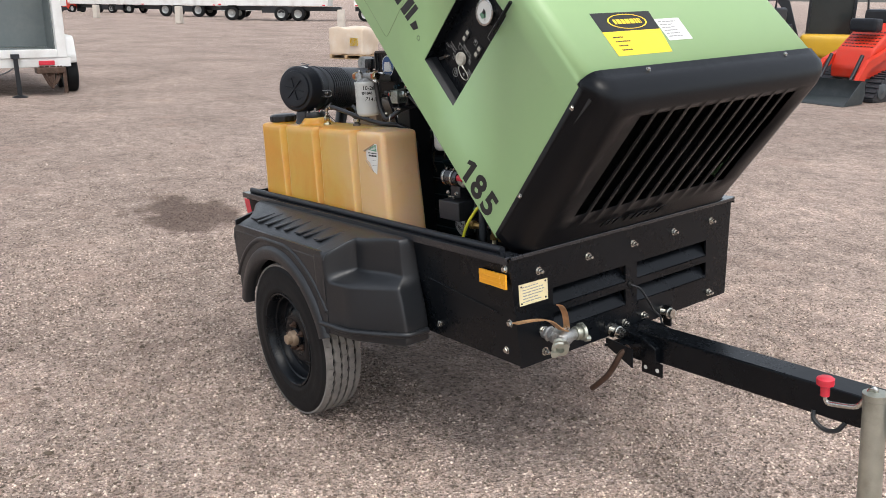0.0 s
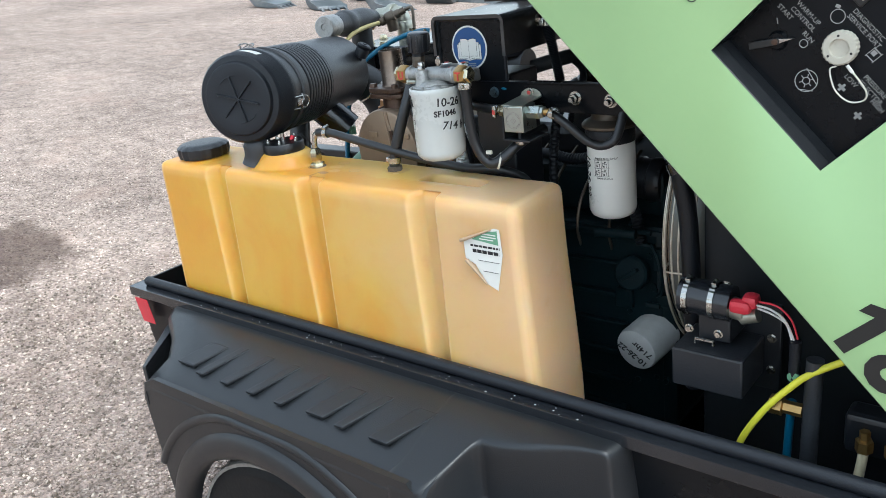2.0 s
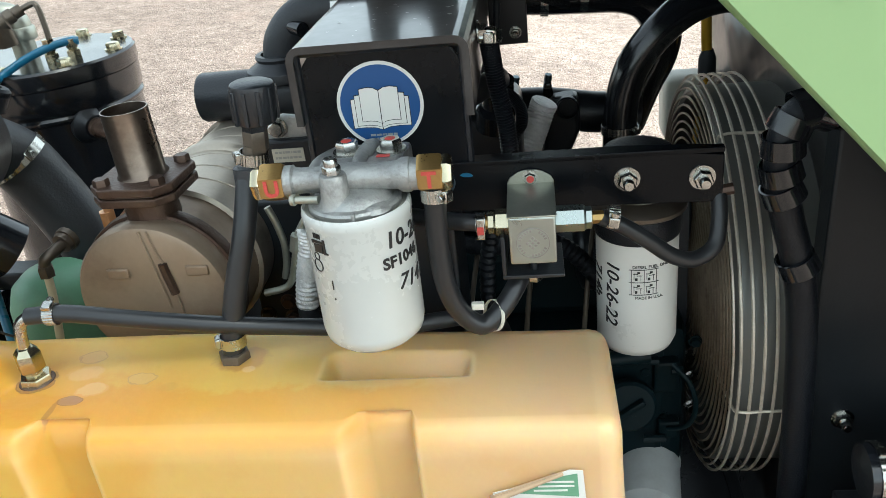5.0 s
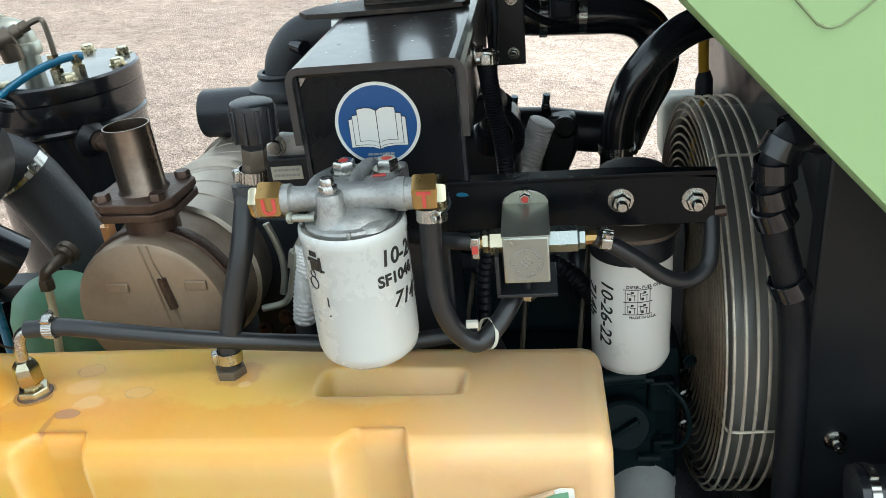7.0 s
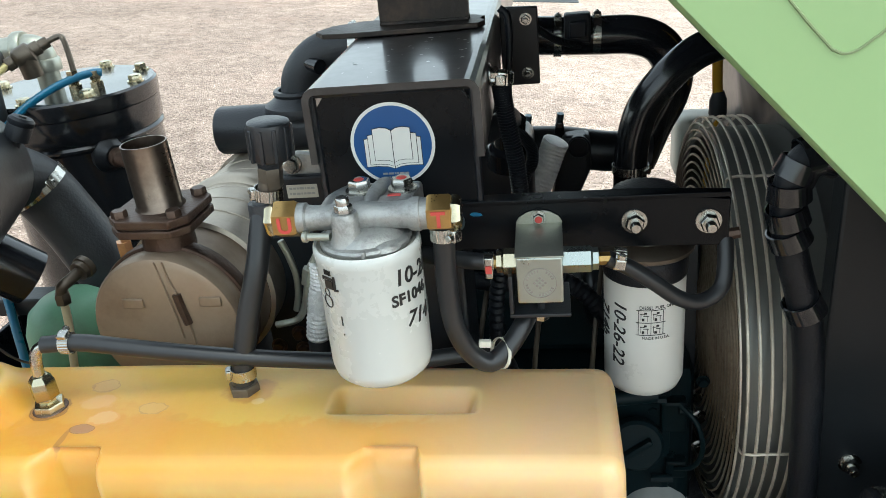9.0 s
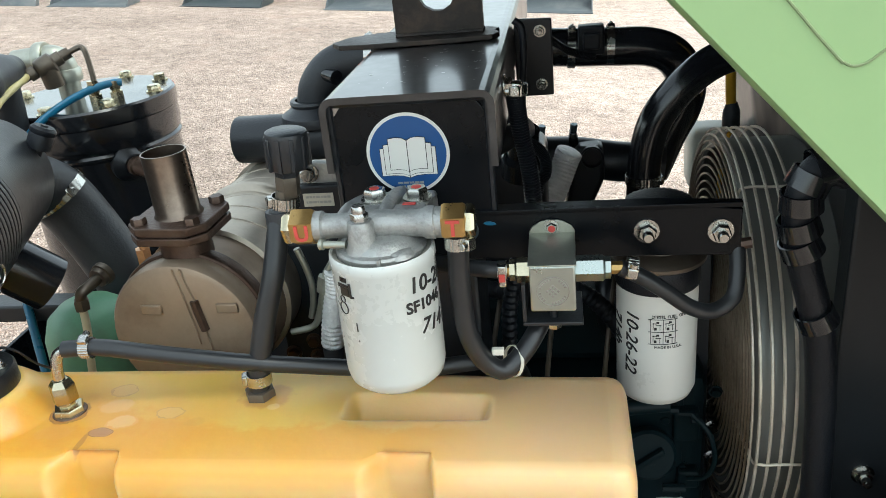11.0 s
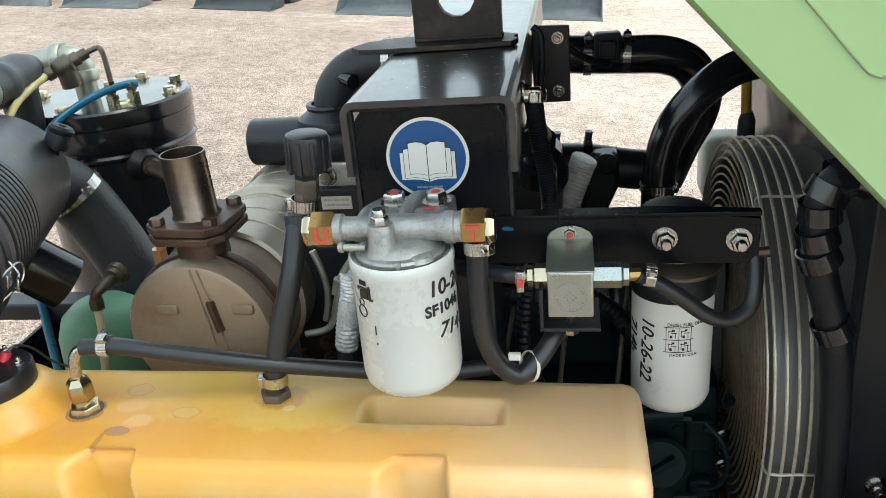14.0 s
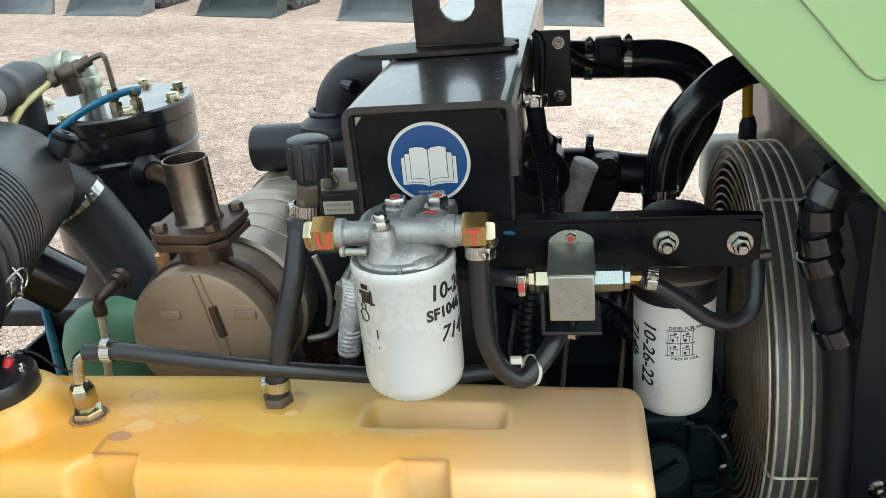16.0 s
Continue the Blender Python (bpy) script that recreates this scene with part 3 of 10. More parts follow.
def tube(bm, pts, r, n=12, step=6, ribs=0, rib=0.0, smooth=True):
    """A round hose along a smooth line; ribs: rings along it, each rib metres high."""
    line = curve_points(pts, step) if smooth else [Vector(q) for q in pts]
    if ribs:
        fine = []
        for a, b in zip(line, line[1:]):
            fine += [a.lerp(b, k / ribs) for k in range(ribs)]
        line = [*fine, line[-1]]
    s, u, _ = frame_of(line[1] - line[0])
    last = None
    for i, c in enumerate(line):
        d = (line[min(i + 1, len(line) - 1)] - line[max(i - 1, 0)]).normalized()
        s = (s - d * s.dot(d)).normalized()
        u = d.cross(s)
        rr = (r[min(i, len(r) - 1)] if isinstance(r, list) else r) + (rib if ribs and i % 2 else 0)
        ring = [bm.verts.new(c + (s * math.cos(2 * math.pi * k / n) + u * math.sin(2 * math.pi * k / n)) * rr) for k in range(n)]
        if last:
            for k in range(n):
                bm.faces.new((last[k], last[(k + 1) % n], ring[(k + 1) % n], ring[k]))
        else:
            bm.faces.new(ring[::-1])
        last = ring
    bm.faces.new(last)
    return bm


def soft_box(bm, lo, hi, r, cells, warp=None, skip=()):
    """A box with rounded edges of radius r, cut into cells, then bent by warp(point, normal). skip: faces left open, such as '-z'."""
    lo, hi = Vector(lo), Vector(hi)
    seen = {}

    def vert(key, p):
        if key not in seen:
            inner = Vector([min(max(p[k], lo[k] + r), hi[k] - r) for k in range(3)])
            off = p - inner
            nrm = off.normalized() if off.length > 1e-9 else Vector((0, 0, 1))
            q = inner + nrm * r
            seen[key] = bm.verts.new(warp(q, nrm) if warp else q)
        return seen[key]

    def grade(k, i):
        # closer rows near the edges, so that they round
        n = cells[k]
        edge = [0, r * 0.15, r * 0.45, r]
        if n <= 7:
            return lo[k] + (hi[k] - lo[k]) * i / n
        if i < 4:
            return lo[k] + edge[i]
        if i > n - 4:
            return hi[k] - edge[n - i]
        return lo[k] + r + (hi[k] - lo[k] - 2 * r) * (i - 3) / (n - 6)

    for ax in range(3):
        b, c = (ax + 1) % 3, (ax + 2) % 3
        for end in (0, 1):
            if ("-" if not end else "+") + "xyz"[ax] in skip:
                continue
            for i in range(cells[b]):
                for j in range(cells[c]):
                    q = []
                    for di, dj in ((0, 0), (1, 0), (1, 1), (0, 1)):
                        key = [0, 0, 0]
                        key[ax], key[b], key[c] = end * cells[ax], i + di, j + dj
                        p = Vector((grade(0, key[0]), grade(1, key[1]), grade(2, key[2])))
                        q.append(vert(tuple(key), p))
                    bm.faces.new(q if end else q[::-1])
    return bm


def smoothstep(a, b, x):
    t = min(max((x - a) / (b - a), 0.0), 1.0)
    return t * t * (3 - 2 * t)


MESHES = {}


def shared(key, build, mat, name):
    if key not in MESHES:
        ob = link(name, build(), mat)
        MESHES[key] = ob.data
        bpy.data.objects.remove(ob)
    return MESHES[key]


def axis_pose(p, d, spin=0.0):
    s, u, d = frame_of(d)
    return Matrix.Translation(p) @ Matrix((s, u, d)).transposed().to_4x4() @ Matrix.Rotation(spin, 4, "Z")


def bolt(parent, p, d, r=0.010, mat=None, name="bolt", stud=False, washer=True):
    """A hex-headed bolt on a washer, its head along d."""
    mat = mat or ZINC

    def build():
        bm = bmesh.new()
        h = 0
        if washer:
            lathe(bm, (0, 0, 0), (0, 0, 1), [(0, 0), (r * 1.3, 0), (r * 1.3, r * 0.18), (0, r * 0.18)], 20)
            h = r * 0.18
        lathe(bm, (0, 0, h), (0, 0, 1), [(0, 0), (r, 0), (r, r * 0.72), (r * 0.86, r * 0.88), (0, r * 0.88)], 6)
        if stud:
            lathe(bm, (0, 0, h + r * 0.85), (0, 0, 1), [(0, 0), (r * 0.56, 0), (r * 0.56, r * 0.9), (r * 0.45, r * 1.05), (0, r * 1.05)], 12)
        return bm
    ob = new(name, shared((name, r, mat.name, stud, washer), build, mat, name))
    ob.parent = parent
    ob.matrix_local = axis_pose(p, d, random.uniform(0, 1))
    return ob


def clamp(parent, p, d, r, width=0.011, screw=(0, -1, 0)):
    """A worm-drive hose clamp: a slotted band round the hose, a housing and a screw."""
    bm = bmesh.new()
    lathe(bm, Vector(p) - Vector(d).normalized() * width / 2, d, [(r + 0.0004, 0), (r + 0.0014, 0), (r + 0.0014, width), (r + 0.0004, width)], 96, teeth=0.0005)
    s = Vector(screw)
    dd = Vector(d).normalized()
    s = (s - dd * s.dot(dd)).normalized()
    t = dd.cross(s)
    c = Vector(p) + s * (r + 0.003)
    m = Matrix((t, dd, s)).transposed().to_4x4()
    m.translation = c
    box(bm, -0.0055, 0.0055, -width * 0.5, width * 0.5, -0.003, 0.003, 0.0018, m)
    lathe(bm, c - t * 0.0055, -t, [(0, 0), (0.0036, 0), (0.0036, 0.0042), (0.0028, 0.005), (0, 0.005)], 8)
    return part("hose_clamp", bm, ZINC, parent)


def bars(bm, x0, x1, z0, z1, rows, m, fill=0.6, h=0.0004, seed=1, cut=True):
    """Lines of writing that cannot be read, as rows of short flat bars."""
    rnd = random.Random(seed)
    step = (z1 - z0) / rows
    for k in range(rows):
        a = z1 - (k + 0.5) * step
        x = x0
        end = x1 if not cut else x0 + (x1 - x0) * rnd.uniform(0.6, 1.0)
        while x < end:
            w = rnd.uniform(0.06, 0.2) * (x1 - x0)
            box(bm, x, min(x + w, end), a - step * fill / 2, a + step * fill / 2, 0, h, 0, m)
            x += w + 0.03 * (x1 - x0)
    return bm


def words(parent, text, size, m, mat, name="lettering", label="", bold=0.0, spread=0.0, shear=0.0):
    """Writing in the built-in font, laid flat at the pose m (x along the line, z out of the surface)."""
    cu = bpy.data.curves.new(name, "FONT")
    cu.body, cu.size, cu.extrude, cu.offset, cu.shear = text, size, 0.0003, bold, shear
    cu.space_character = 1.0 + spread
    cu.resolution_u = 3
    tmp = new(name, cu)
    me = bpy.data.meshes.new_from_object(tmp)
    bpy.data.objects.remove(tmp)
    me.materials.append(mat)
    ob = new(name, me)
    ob.parent = parent
    ob.matrix_local = m
    if label:
        tagged(ob, label)
    return ob


# Poses on a face: x along the writing, y up, z out of the face
ON_SIDE = Matrix(((1, 0, 0), (0, 0, -1), (0, 1, 0))).to_4x4()
ON_FRONT = Matrix(((0, 0, 1), (1, 0, 0), (0, 1, 0))).to_4x4()


def on_side(x, y, z):
    return Matrix.Translation((x, y, z)) @ ON_SIDE


def on_front(x, y, z):
    return Matrix.Translation((x, y, z)) @ ON_FRONT


# ---- the yard ----
def ground():
    bm = bmesh.new()
    # one sheet, finer near the machine, slightly uneven
    xs = sorted({-2500, -800, -300, -120, -60, -30, -15, *[k * 0.5 for k in range(-20, 13)], 10, 20, 50, 120, 300, 800, 2500})
    rows = []
    for y in xs:
        rows.append([bm.verts.new((x, y, 0.012 * noise.noise((x * 0.9, y * 0.9, 0)) if abs(x) < 12 and abs(y) < 12 else 0)) for x in xs])
    for a, b in zip(rows, rows[1:]):
        for k in range(len(a) - 1):
            bm.faces.new((a[k], a[k + 1], b[k + 1], b[k]))
    ob = link("ground", bm, GRAVEL)
    return tagged(ob, "pinkish-grey crushed gravel yard with driven lanes", "ground", kind="structure")


ground()


def loose_stones():
    """Crushed stone lying loose, closest near the machine."""
    rnd = np.random.RandomState(5)
    base = np.array([(1, 0, 0), (-1, 0, 0), (0, 1, 0), (0, -1, 0), (0, 0, 1), (0, 0, -1)], float)
    tri = np.array([(0, 2, 4), (2, 1, 4), (1, 3, 4), (3, 0, 4), (2, 0, 5), (1, 2, 5), (3, 1, 5), (0, 3, 5)])
    n = 640000
    x = rnd.uniform(-8.5, 2.6, n)
    y = rnd.uniform(-3.4, 7.5, n)
    away = np.hypot(np.maximum(np.abs(x + 0.7) - 2.6, 0), np.maximum(np.abs(y + 0.9) - 2.2, 0))
    hidden = (np.abs(x + 1.3) < 0.5) & (np.abs(y - 0.3) < 0.5)
    # packed bare patches between the loose stone
    bare = np.array([noise.noise((a * 0.8, b * 1.1, 3)) for a, b in zip(x.tolist(), y.tolist())])
    keep = (rnd.rand(n) < np.exp(-away / 1.6) * np.clip(1.15 - 2.2 * np.maximum(bare - 0.12, 0), 0.25, 1)) & ~hidden
    x, y = x[keep], y[keep]
    n = len(x)
    near = np.exp(-np.maximum(y - 0.6, 0) / 1.2)
    r = 0.0034 + (0.0036 + 0.0028 * near) * rnd.rand(n) ** 2.0 + 0.011 * (rnd.rand(n) > 0.9988)
    turn = rnd.uniform(0, math.pi, n)
    v = base[None] * (r[:, None, None] * rnd.uniform(0.55, 1.3, (n, 6, 1)))
    v[:, :, 2] *= 0.75
    v[:, :4, 2] += r[:, None] * rnd.uniform(-0.35, 0.35, (n, 4))
    c, s = np.cos(turn)[:, None], np.sin(turn)[:, None]
    v = np.stack([v[:, :, 0] * c - v[:, :, 1] * s, v[:, :, 0] * s + v[:, :, 1] * c, v[:, :, 2]], -1)
    h = np.array([0.012 * noise.noise((a * 0.9, b * 0.9, 0)) for a, b in zip(x.tolist(), y.tolist())])
    v += np.stack([x, y, h + r * 0.2], -1)[:, None]
    f = (tri[None] + 6 * np.arange(n)[:, None, None]).reshape(-1)
    me = bpy.data.meshes.new("loose_stones")
    me.vertices.add(n * 6)
    me.vertices.foreach_set("co", v.reshape(-1))
    me.loops.add(len(f))
    me.loops.foreach_set("vertex_index", f)
    me.polygons.add(n * 8)
    me.polygons.foreach_set("loop_start", np.arange(0, len(f), 3))
    me.update(calc_edges=True)
    me.materials.append(STONES)
    tagged(new("loose_stones", me), "loose crushed stones lying on the gravel yard", "gravel", kind="stuff")


loose_stones()

# ---- the towable compressor ----
COMP = thing("air_compressor", "light green and black towable air compressor with its canopy tipped open", "air compressor", MACHINE)


def specks(name, parent, places, size, seed):
    """Small flat flakes of white overspray lying on a surface at z: places is (x0, x1, y0, y1, z, count)."""
    rnd = random.Random(seed)
    bm = bmesh.new()
    for x0, x1, y0, y1, z, count in places:
        for _ in range(count):
            x, y, r, turn, n = rnd.uniform(x0, x1), rnd.uniform(y0, y1), size * rnd.uniform(0.4, 1.0) ** 2, rnd.uniform(0, 3.1), rnd.randint(5, 7)
            ring = [(x + r * math.cos(turn + k * 6.283 / n) * rnd.uniform(0.6, 1.2), y + 0.5 * r * math.sin(turn + k * 6.283 / n) * rnd.uniform(0.6, 1.2)) for k in range(n)]
            bm.faces.new([bm.verts.new((*q, z)) for q in ring])
    ob = part(name, bm, DECAL_WHITE, parent)
    return tagged(ob, "white flecks of overspray", kind="stuff")


def tub():
    """The black steel trailer body: two sides, rear, floor, louvred front panel and the rim."""
    body = part("trailer_body", prism(bmesh.new(), [(-2.0, -0.545), (-0.012, -0.545), (-0.012, 0.545), (-2.0, 0.545)], "z", -0.300, -0.288), TUB_BLACK, COMP, "black painted steel tub of the trailer")
    for s in (-1, 1):
        bm = bmesh.new()
        prism(bm, [(s * 0.585, 0.062), (s * 0.575, 0.062), (s * 0.540, -0.31), (s * 0.550, -0.31)], "x", -2.0, -0.004, 0.002)
        # pressed crease along the side
        tube(bm, [(-0.48, s * 0.571, -0.085), (-0.08, s * 0.571, -0.135)], 0.0018, 6)
        part("side_wall", bm, TUB_BLACK, body)
        bm = bmesh.new()
        prism(bm, [(s * 0.602, 0.073), (s * 0.602, 0.048), (s * 0.597, 0.048), (s * 0.597, 0.067), (s * 0.54, 0.067), (s * 0.54, 0.073)], "x", -2.005, 0.004, 0.0012)
        part("rim_flange", bm, BLACK_GLOSS, body)
        bm = bmesh.new()
        tube(bm, [(-1.96, s * 0.568, 0.083), (-1.2, s * 0.568, 0.084), (-0.5, s * 0.568, 0.083), (-0.05, s * 0.568, 0.083)], 0.0125, 10)
        part("rubber_seal", bm, PLASTIC, body, "black rubber seal along the rim")
        bm = bmesh.new()
        prism(bm, [(s * 0.6025, 0.045), (s * 0.6045, 0.045), (s * 0.596, -0.03), (s * 0.594, -0.03)], "x", -1.985, -1.93)
        part("reflector", bm, RED, body, "red side reflector")
    specks("rim_fleck", body, ((-1.85, -0.6, -0.600, -0.583, 0.0737, 60), (-1.85, -0.6, -0.570, -0.566, 0.0962, 14)), 0.0028, 21)
    bm = bmesh.new()
    prism(bm, [(-0.585, 0.073), (0.585, 0.073), (0.55, -0.31), (-0.55, -0.31)], "x", -2.006, -1.996, 0.002)
    part("rear_wall", bm, TUB_BLACK, body)
    # front panel with four louvre openings
    ys = [-0.585, -0.40, -0.04, 0.02, 0.425, 0.585]
    zs = [0.066, -0.072, -0.135, -0.160, -0.222, -0.315]
    bm = bmesh.new()
    for i in range(5):
        for j in range(5):
            if i in (1, 3) and j in (1, 3):
                continue
            def edge(y, z):
                return y - (0.034 * (0.066 - z) / 0.38 if y > 0.5 else 0) + (0.034 * (0.066 - z) / 0.38 if y < -0.5 else 0)
            q = [(edge(ys[i], zs[j]), zs[j]), (edge(ys[i + 1], zs[j]), zs[j]), (edge(ys[i + 1], zs[j + 1]), zs[j + 1]), (edge(ys[i], zs[j + 1]), zs[j + 1])]
            prism(bm, q, "x", -0.008, 0.0)
    bmesh.ops.remove_doubles(bm, verts=bm.verts, dist=0.0001)
    panel = part("front_panel", bm, TUB_BLACK, body, "black steel front panel with four pressed louvres")
    for y0, y1 in ((-0.40, -0.04), (0.02, 0.425)):
        for z1, z0 in ((-0.072, -0.135), (-0.160, -0.222)):
            bm = bmesh.new()
            prism(bm, [(-0.004, z0 - 0.002), (0.0, z0 + 0.004), (-0.055, z1 + 0.012), (-0.06, z1 + 0.008)], "y", y0 - 0.004, y1 + 0.004)
            part("louver", bm, TUB_BLACK, panel)
    bm = bmesh.new()
    prism(bm, [(-0.50, 0.0), (0.50, 0.0), (0.50, -0.27), (-0.50, -0.27)], "x", -0.10, -0.09)
    part("baffle", bm, MOULDED, panel)
    bm = bmesh.new()
    box(bm, 0.001, 0.013, -0.585, 0.585, 0.060, 0.073, 0.002)
    part("top_flange", bm, BLACK_GLOSS, panel)
    for y in (-0.46, -0.23, 0.0, 0.228, 0.455):
        bolt(panel, (0, y, 0), (1, 0, 0), 0.0105, stud=True)
    for y, z in ((0.443, -0.287), (0.053, -0.283), (-0.05, -0.285), (-0.445, -0.283), (-0.453, -0.207)):
        bolt(panel, (0, y, z), (1, 0, 0), 0.0115, stud=True)
    for x, z in ((-0.023, 0.028), (-0.437, -0.262), (-0.065, -0.265), (-0.03, -0.16)):
        bolt(body, (x, -0.585 + 0.034 * (0.062 - z) / 0.37, z), (0, -1, 0), 0.010, name="side_bolt")
    # rating plate and amber reflector
    bm = bmesh.new()
    prism(bm, [(-0.551, -0.029), (-0.424, -0.031), (-0.424, -0.103), (-0.549, -0.101)], "x", 0.001, 0.002)
    plate = part("rating_plate", bm, CREAM, panel, "cream rating plate with small dark writing")
    bm = bmesh.new()
    bars(bm, -0.535, -0.437, -0.095, -0.036, 6, on_front(0.002, 0, 0), 0.35, seed=4)
    part("plate_writing", bm, GREY_INK, plate)
    for y in (-0.54, -0.434):
        for z in (-0.038, -0.094):
            bm = bmesh.new()
            lathe(bm, (0.002, y, z), (1, 0, 0), [(0, 0.002), (0.003, 0.0015), (0.0038, 0)], 8)
            part("rivet", bm, INK, plate)
    bm = bmesh.new()
    prism(bm, [(-0.143, 0.012), (-0.012, 0.012), (-0.012, -0.037), (-0.143, -0.034)], "y", -0.594, -0.5865)
    refl = part("amber_reflector", bm, AMBER, body, "amber plastic side reflector")
    for z in (-0.004, -0.02):
        bm = bmesh.new()
        box(bm, -0.139, -0.016, -0.5955, -0.594, z - 0.0015, z + 0.0015)
        part("reflector_rib", bm, AMBER, refl)
    return body


BODY = tub()


# canopy, hinged at the front and tipped up 46.8 degrees; x forward, z up as when it is shut
CANOPY_POSE = pose(-0.01, 0, 0.06, 0, 46.8, 0)
LEN = 1.95


def canopy():
    bm = bmesh.new()
    arc = [(0.565 - 0.045 * (1 - math.cos(a)), 0.595 + 0.045 * math.sin(a)) for a in (radians(k * 15) for k in range(1, 7))]
    half = [(0.560, -0.0115), (0.565, -0.0085), (0.565, 0.141), (0.565, 0.53), (0.565, 0.595), *arc]
    section = [(-y, z) for y, z in half] + [(y, z) for y, z in half[::-1]]
    xs = [-0.105, -0.15, -0.19, -0.52, -0.728, -1.0, -1.4, -1.9, -LEN]
    # the front edge slants back towards the top, under the nose
    grid = [[bm.verts.new((-0.092 - 0.128 * z - 0.012 * i if i < 2 else x, y, z)) for y, z in section] for i, x in enumerate(xs)]
    for i in range(len(xs) - 1):
        for k in range(len(section) - 1):
            hole = i == 3 and k == 2
            nose = i < 2 and 5 <= k <= len(section) - 7
            if not hole and not nose:
                bm.faces.new((grid[i][k], grid[i][k + 1], grid[i + 1][k + 1], grid[i + 1][k]))
    back = [grid[-1][k] for k in range(len(section))]
    bm.faces.new(back)
    shell = part("canopy", bm, GREEN, COMP, "light green sheet-metal canopy tipped open")
    shell.matrix_local = CANOPY_POSE
    mod = shell.modifiers.new("thickness", "SOLIDIFY")
    mod.thickness, mod.offset = 0.004, 0
    # dark lining
    bm = bmesh.new()
    box(bm, -LEN + 0.02, -0.12, -0.505, 0.548, 0.02, 0.615, 0.02)
    low = [f for f in bm.faces if f.normal.z < -0.9 or f.calc_center_median().z < 0.03]
    bmesh.ops.delete(bm, geom=low, context="FACES")
    lining = part("foam_lining", bm, MOULDED, shell, "black foam lining")
    return shell


CANOPY = canopy()


def canopy_nose():
    """The black moulded nose with eleven upright slots."""
    pitch, n = 0.0727, 11
    y0 = -pitch * n / 2
    ys = [-0.5695, -0.568, -0.561, -0.553, -0.54, -0.515, -0.485]
    for k in range(n):
        ys += [y0 + k * pitch + 0.008, y0 + (k + 1) * pitch - 0.008]
    ys += [-y for y in ys[6::-1]]
    bm = bmesh.new()

    def profile(front, top):
        """The side outline with the front set back and the top lowered, rounded where they meet."""
        rc = max(0.075 - max(front, top), 0.012)
        lean = math.atan2(0.07, 0.578)
        x0, z1 = 0.006 - front, 0.6475 - top
        cz = z1 - rc
        cx = x0 - math.tan(lean) * cz - rc / math.cos(lean)
        turn = math.pi / 2 - lean
        out = [(x0 - math.tan(lean) * z, z) for z in (0.0, 0.03, 0.10, 0.16, 0.37)]
        out += [(cx + rc * math.cos(lean + turn * k / 6), cz + rc * math.sin(lean + turn * k / 6)) for k in range(7)]
        return out + [(-0.186, z1)]

    def inset(y, start, r):
        d = min(max(abs(y) - start, 0), r)
        return r - math.sqrt(r * r - d * d)
    cols = [profile(inset(y, 0.477, 0.09), inset(y, 0.5235, 0.046)) for y in ys]
    prof = cols[len(cols) // 2]
    grid = [[bm.verts.new((cols[k][i][0], y, cols[k][i][1])) for k, y in enumerate(ys)] for i in range(len(prof))]
    for i in range(len(prof) - 1):
        for k in range(len(ys) - 1):
            mid = (ys[k] + ys[k + 1]) / 2
            inside = 3 <= i <= 4 and abs(mid) < 0.4 and abs(((mid - y0) % pitch) - pitch / 2) < 0.02
            if not inside:
                bm.faces.new((grid[i][k], grid[i][k + 1], grid[i + 1][k + 1], grid[i + 1][k]))
    # side cheeks back to the green sheet
    for s, k in ((-1, 0), (1, len(ys) - 1)):
        line = [row[k] for row in grid]
        for i in range(len(prof) - 1):
            def rear(z):
                return -0.100 - 0.128 * z
            a, b = line[i], line[i + 1]
            c, d = [bm.verts.new((min(rear(w.co.z), w.co.x - 0.001), s * 0.5695, w.co.z)) for w in (b, a)]
            bm.faces.new((a, b, c, d))
    bmesh.ops.remove_doubles(bm, verts=bm.verts, dist=0.0002)
    nose = part("canopy_nose", bm, NOSE, CANOPY, "black moulded nose with a slotted grille")
    mod = nose.modifiers.new("thickness", "SOLIDIFY")
    mod.thickness, mod.offset = 0.006, -1
    for k in range(n):
        a, b = y0 + k * pitch + 0.008, y0 + (k + 1) * pitch - 0.008
        bm = bmesh.new()
        prism(bm, [(a - 0.004, -0.006), (a + 0.004, -0.002), (b + 0.002, -0.034), (b - 0.004, -0.038)], "z", 0.0, 0.43, 0.001)
        for v in bm.verts:
            x, y, z = v.co.y, v.co.x, v.co.z
            v.co = (x, y, z)
        bmesh.ops.transform(bm, matrix=pose(-0.012, 0, 0.155, 0, -7.1, 0), verts=bm.verts)
        part("grille_blade", bm, NOSE, CANOPY)
    # black sheets added behind the slots so that no brightness shows through
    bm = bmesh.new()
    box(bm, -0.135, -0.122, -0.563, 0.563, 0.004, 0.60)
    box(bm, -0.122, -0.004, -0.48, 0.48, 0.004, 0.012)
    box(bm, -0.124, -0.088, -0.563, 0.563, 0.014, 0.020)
    part("grille_blackout", bm, INK, CANOPY)
    # the maker's name moulded under the grille, as plain raised strokes
    m = Matrix.Translation((0.002, 0, 0.075)) @ ON_FRONT
    x = -0.22
    for w in (0.022, 0.018, 0.02, 0.0, 0.03, 0.024, 0.024, 0.03, 0.024, 0.03):
        if w:
            part("moulded_stroke", prism(bmesh.new(), [(x, 0), (x + w * 0.8, 0), (x + w * 0.8 + 0.008, 0.034), (x + 0.008, 0.034)], "z", -0.001, 0.0035, 0.0012, m), NOSE, CANOPY)
        x += max(w, 0.02) + 0.008
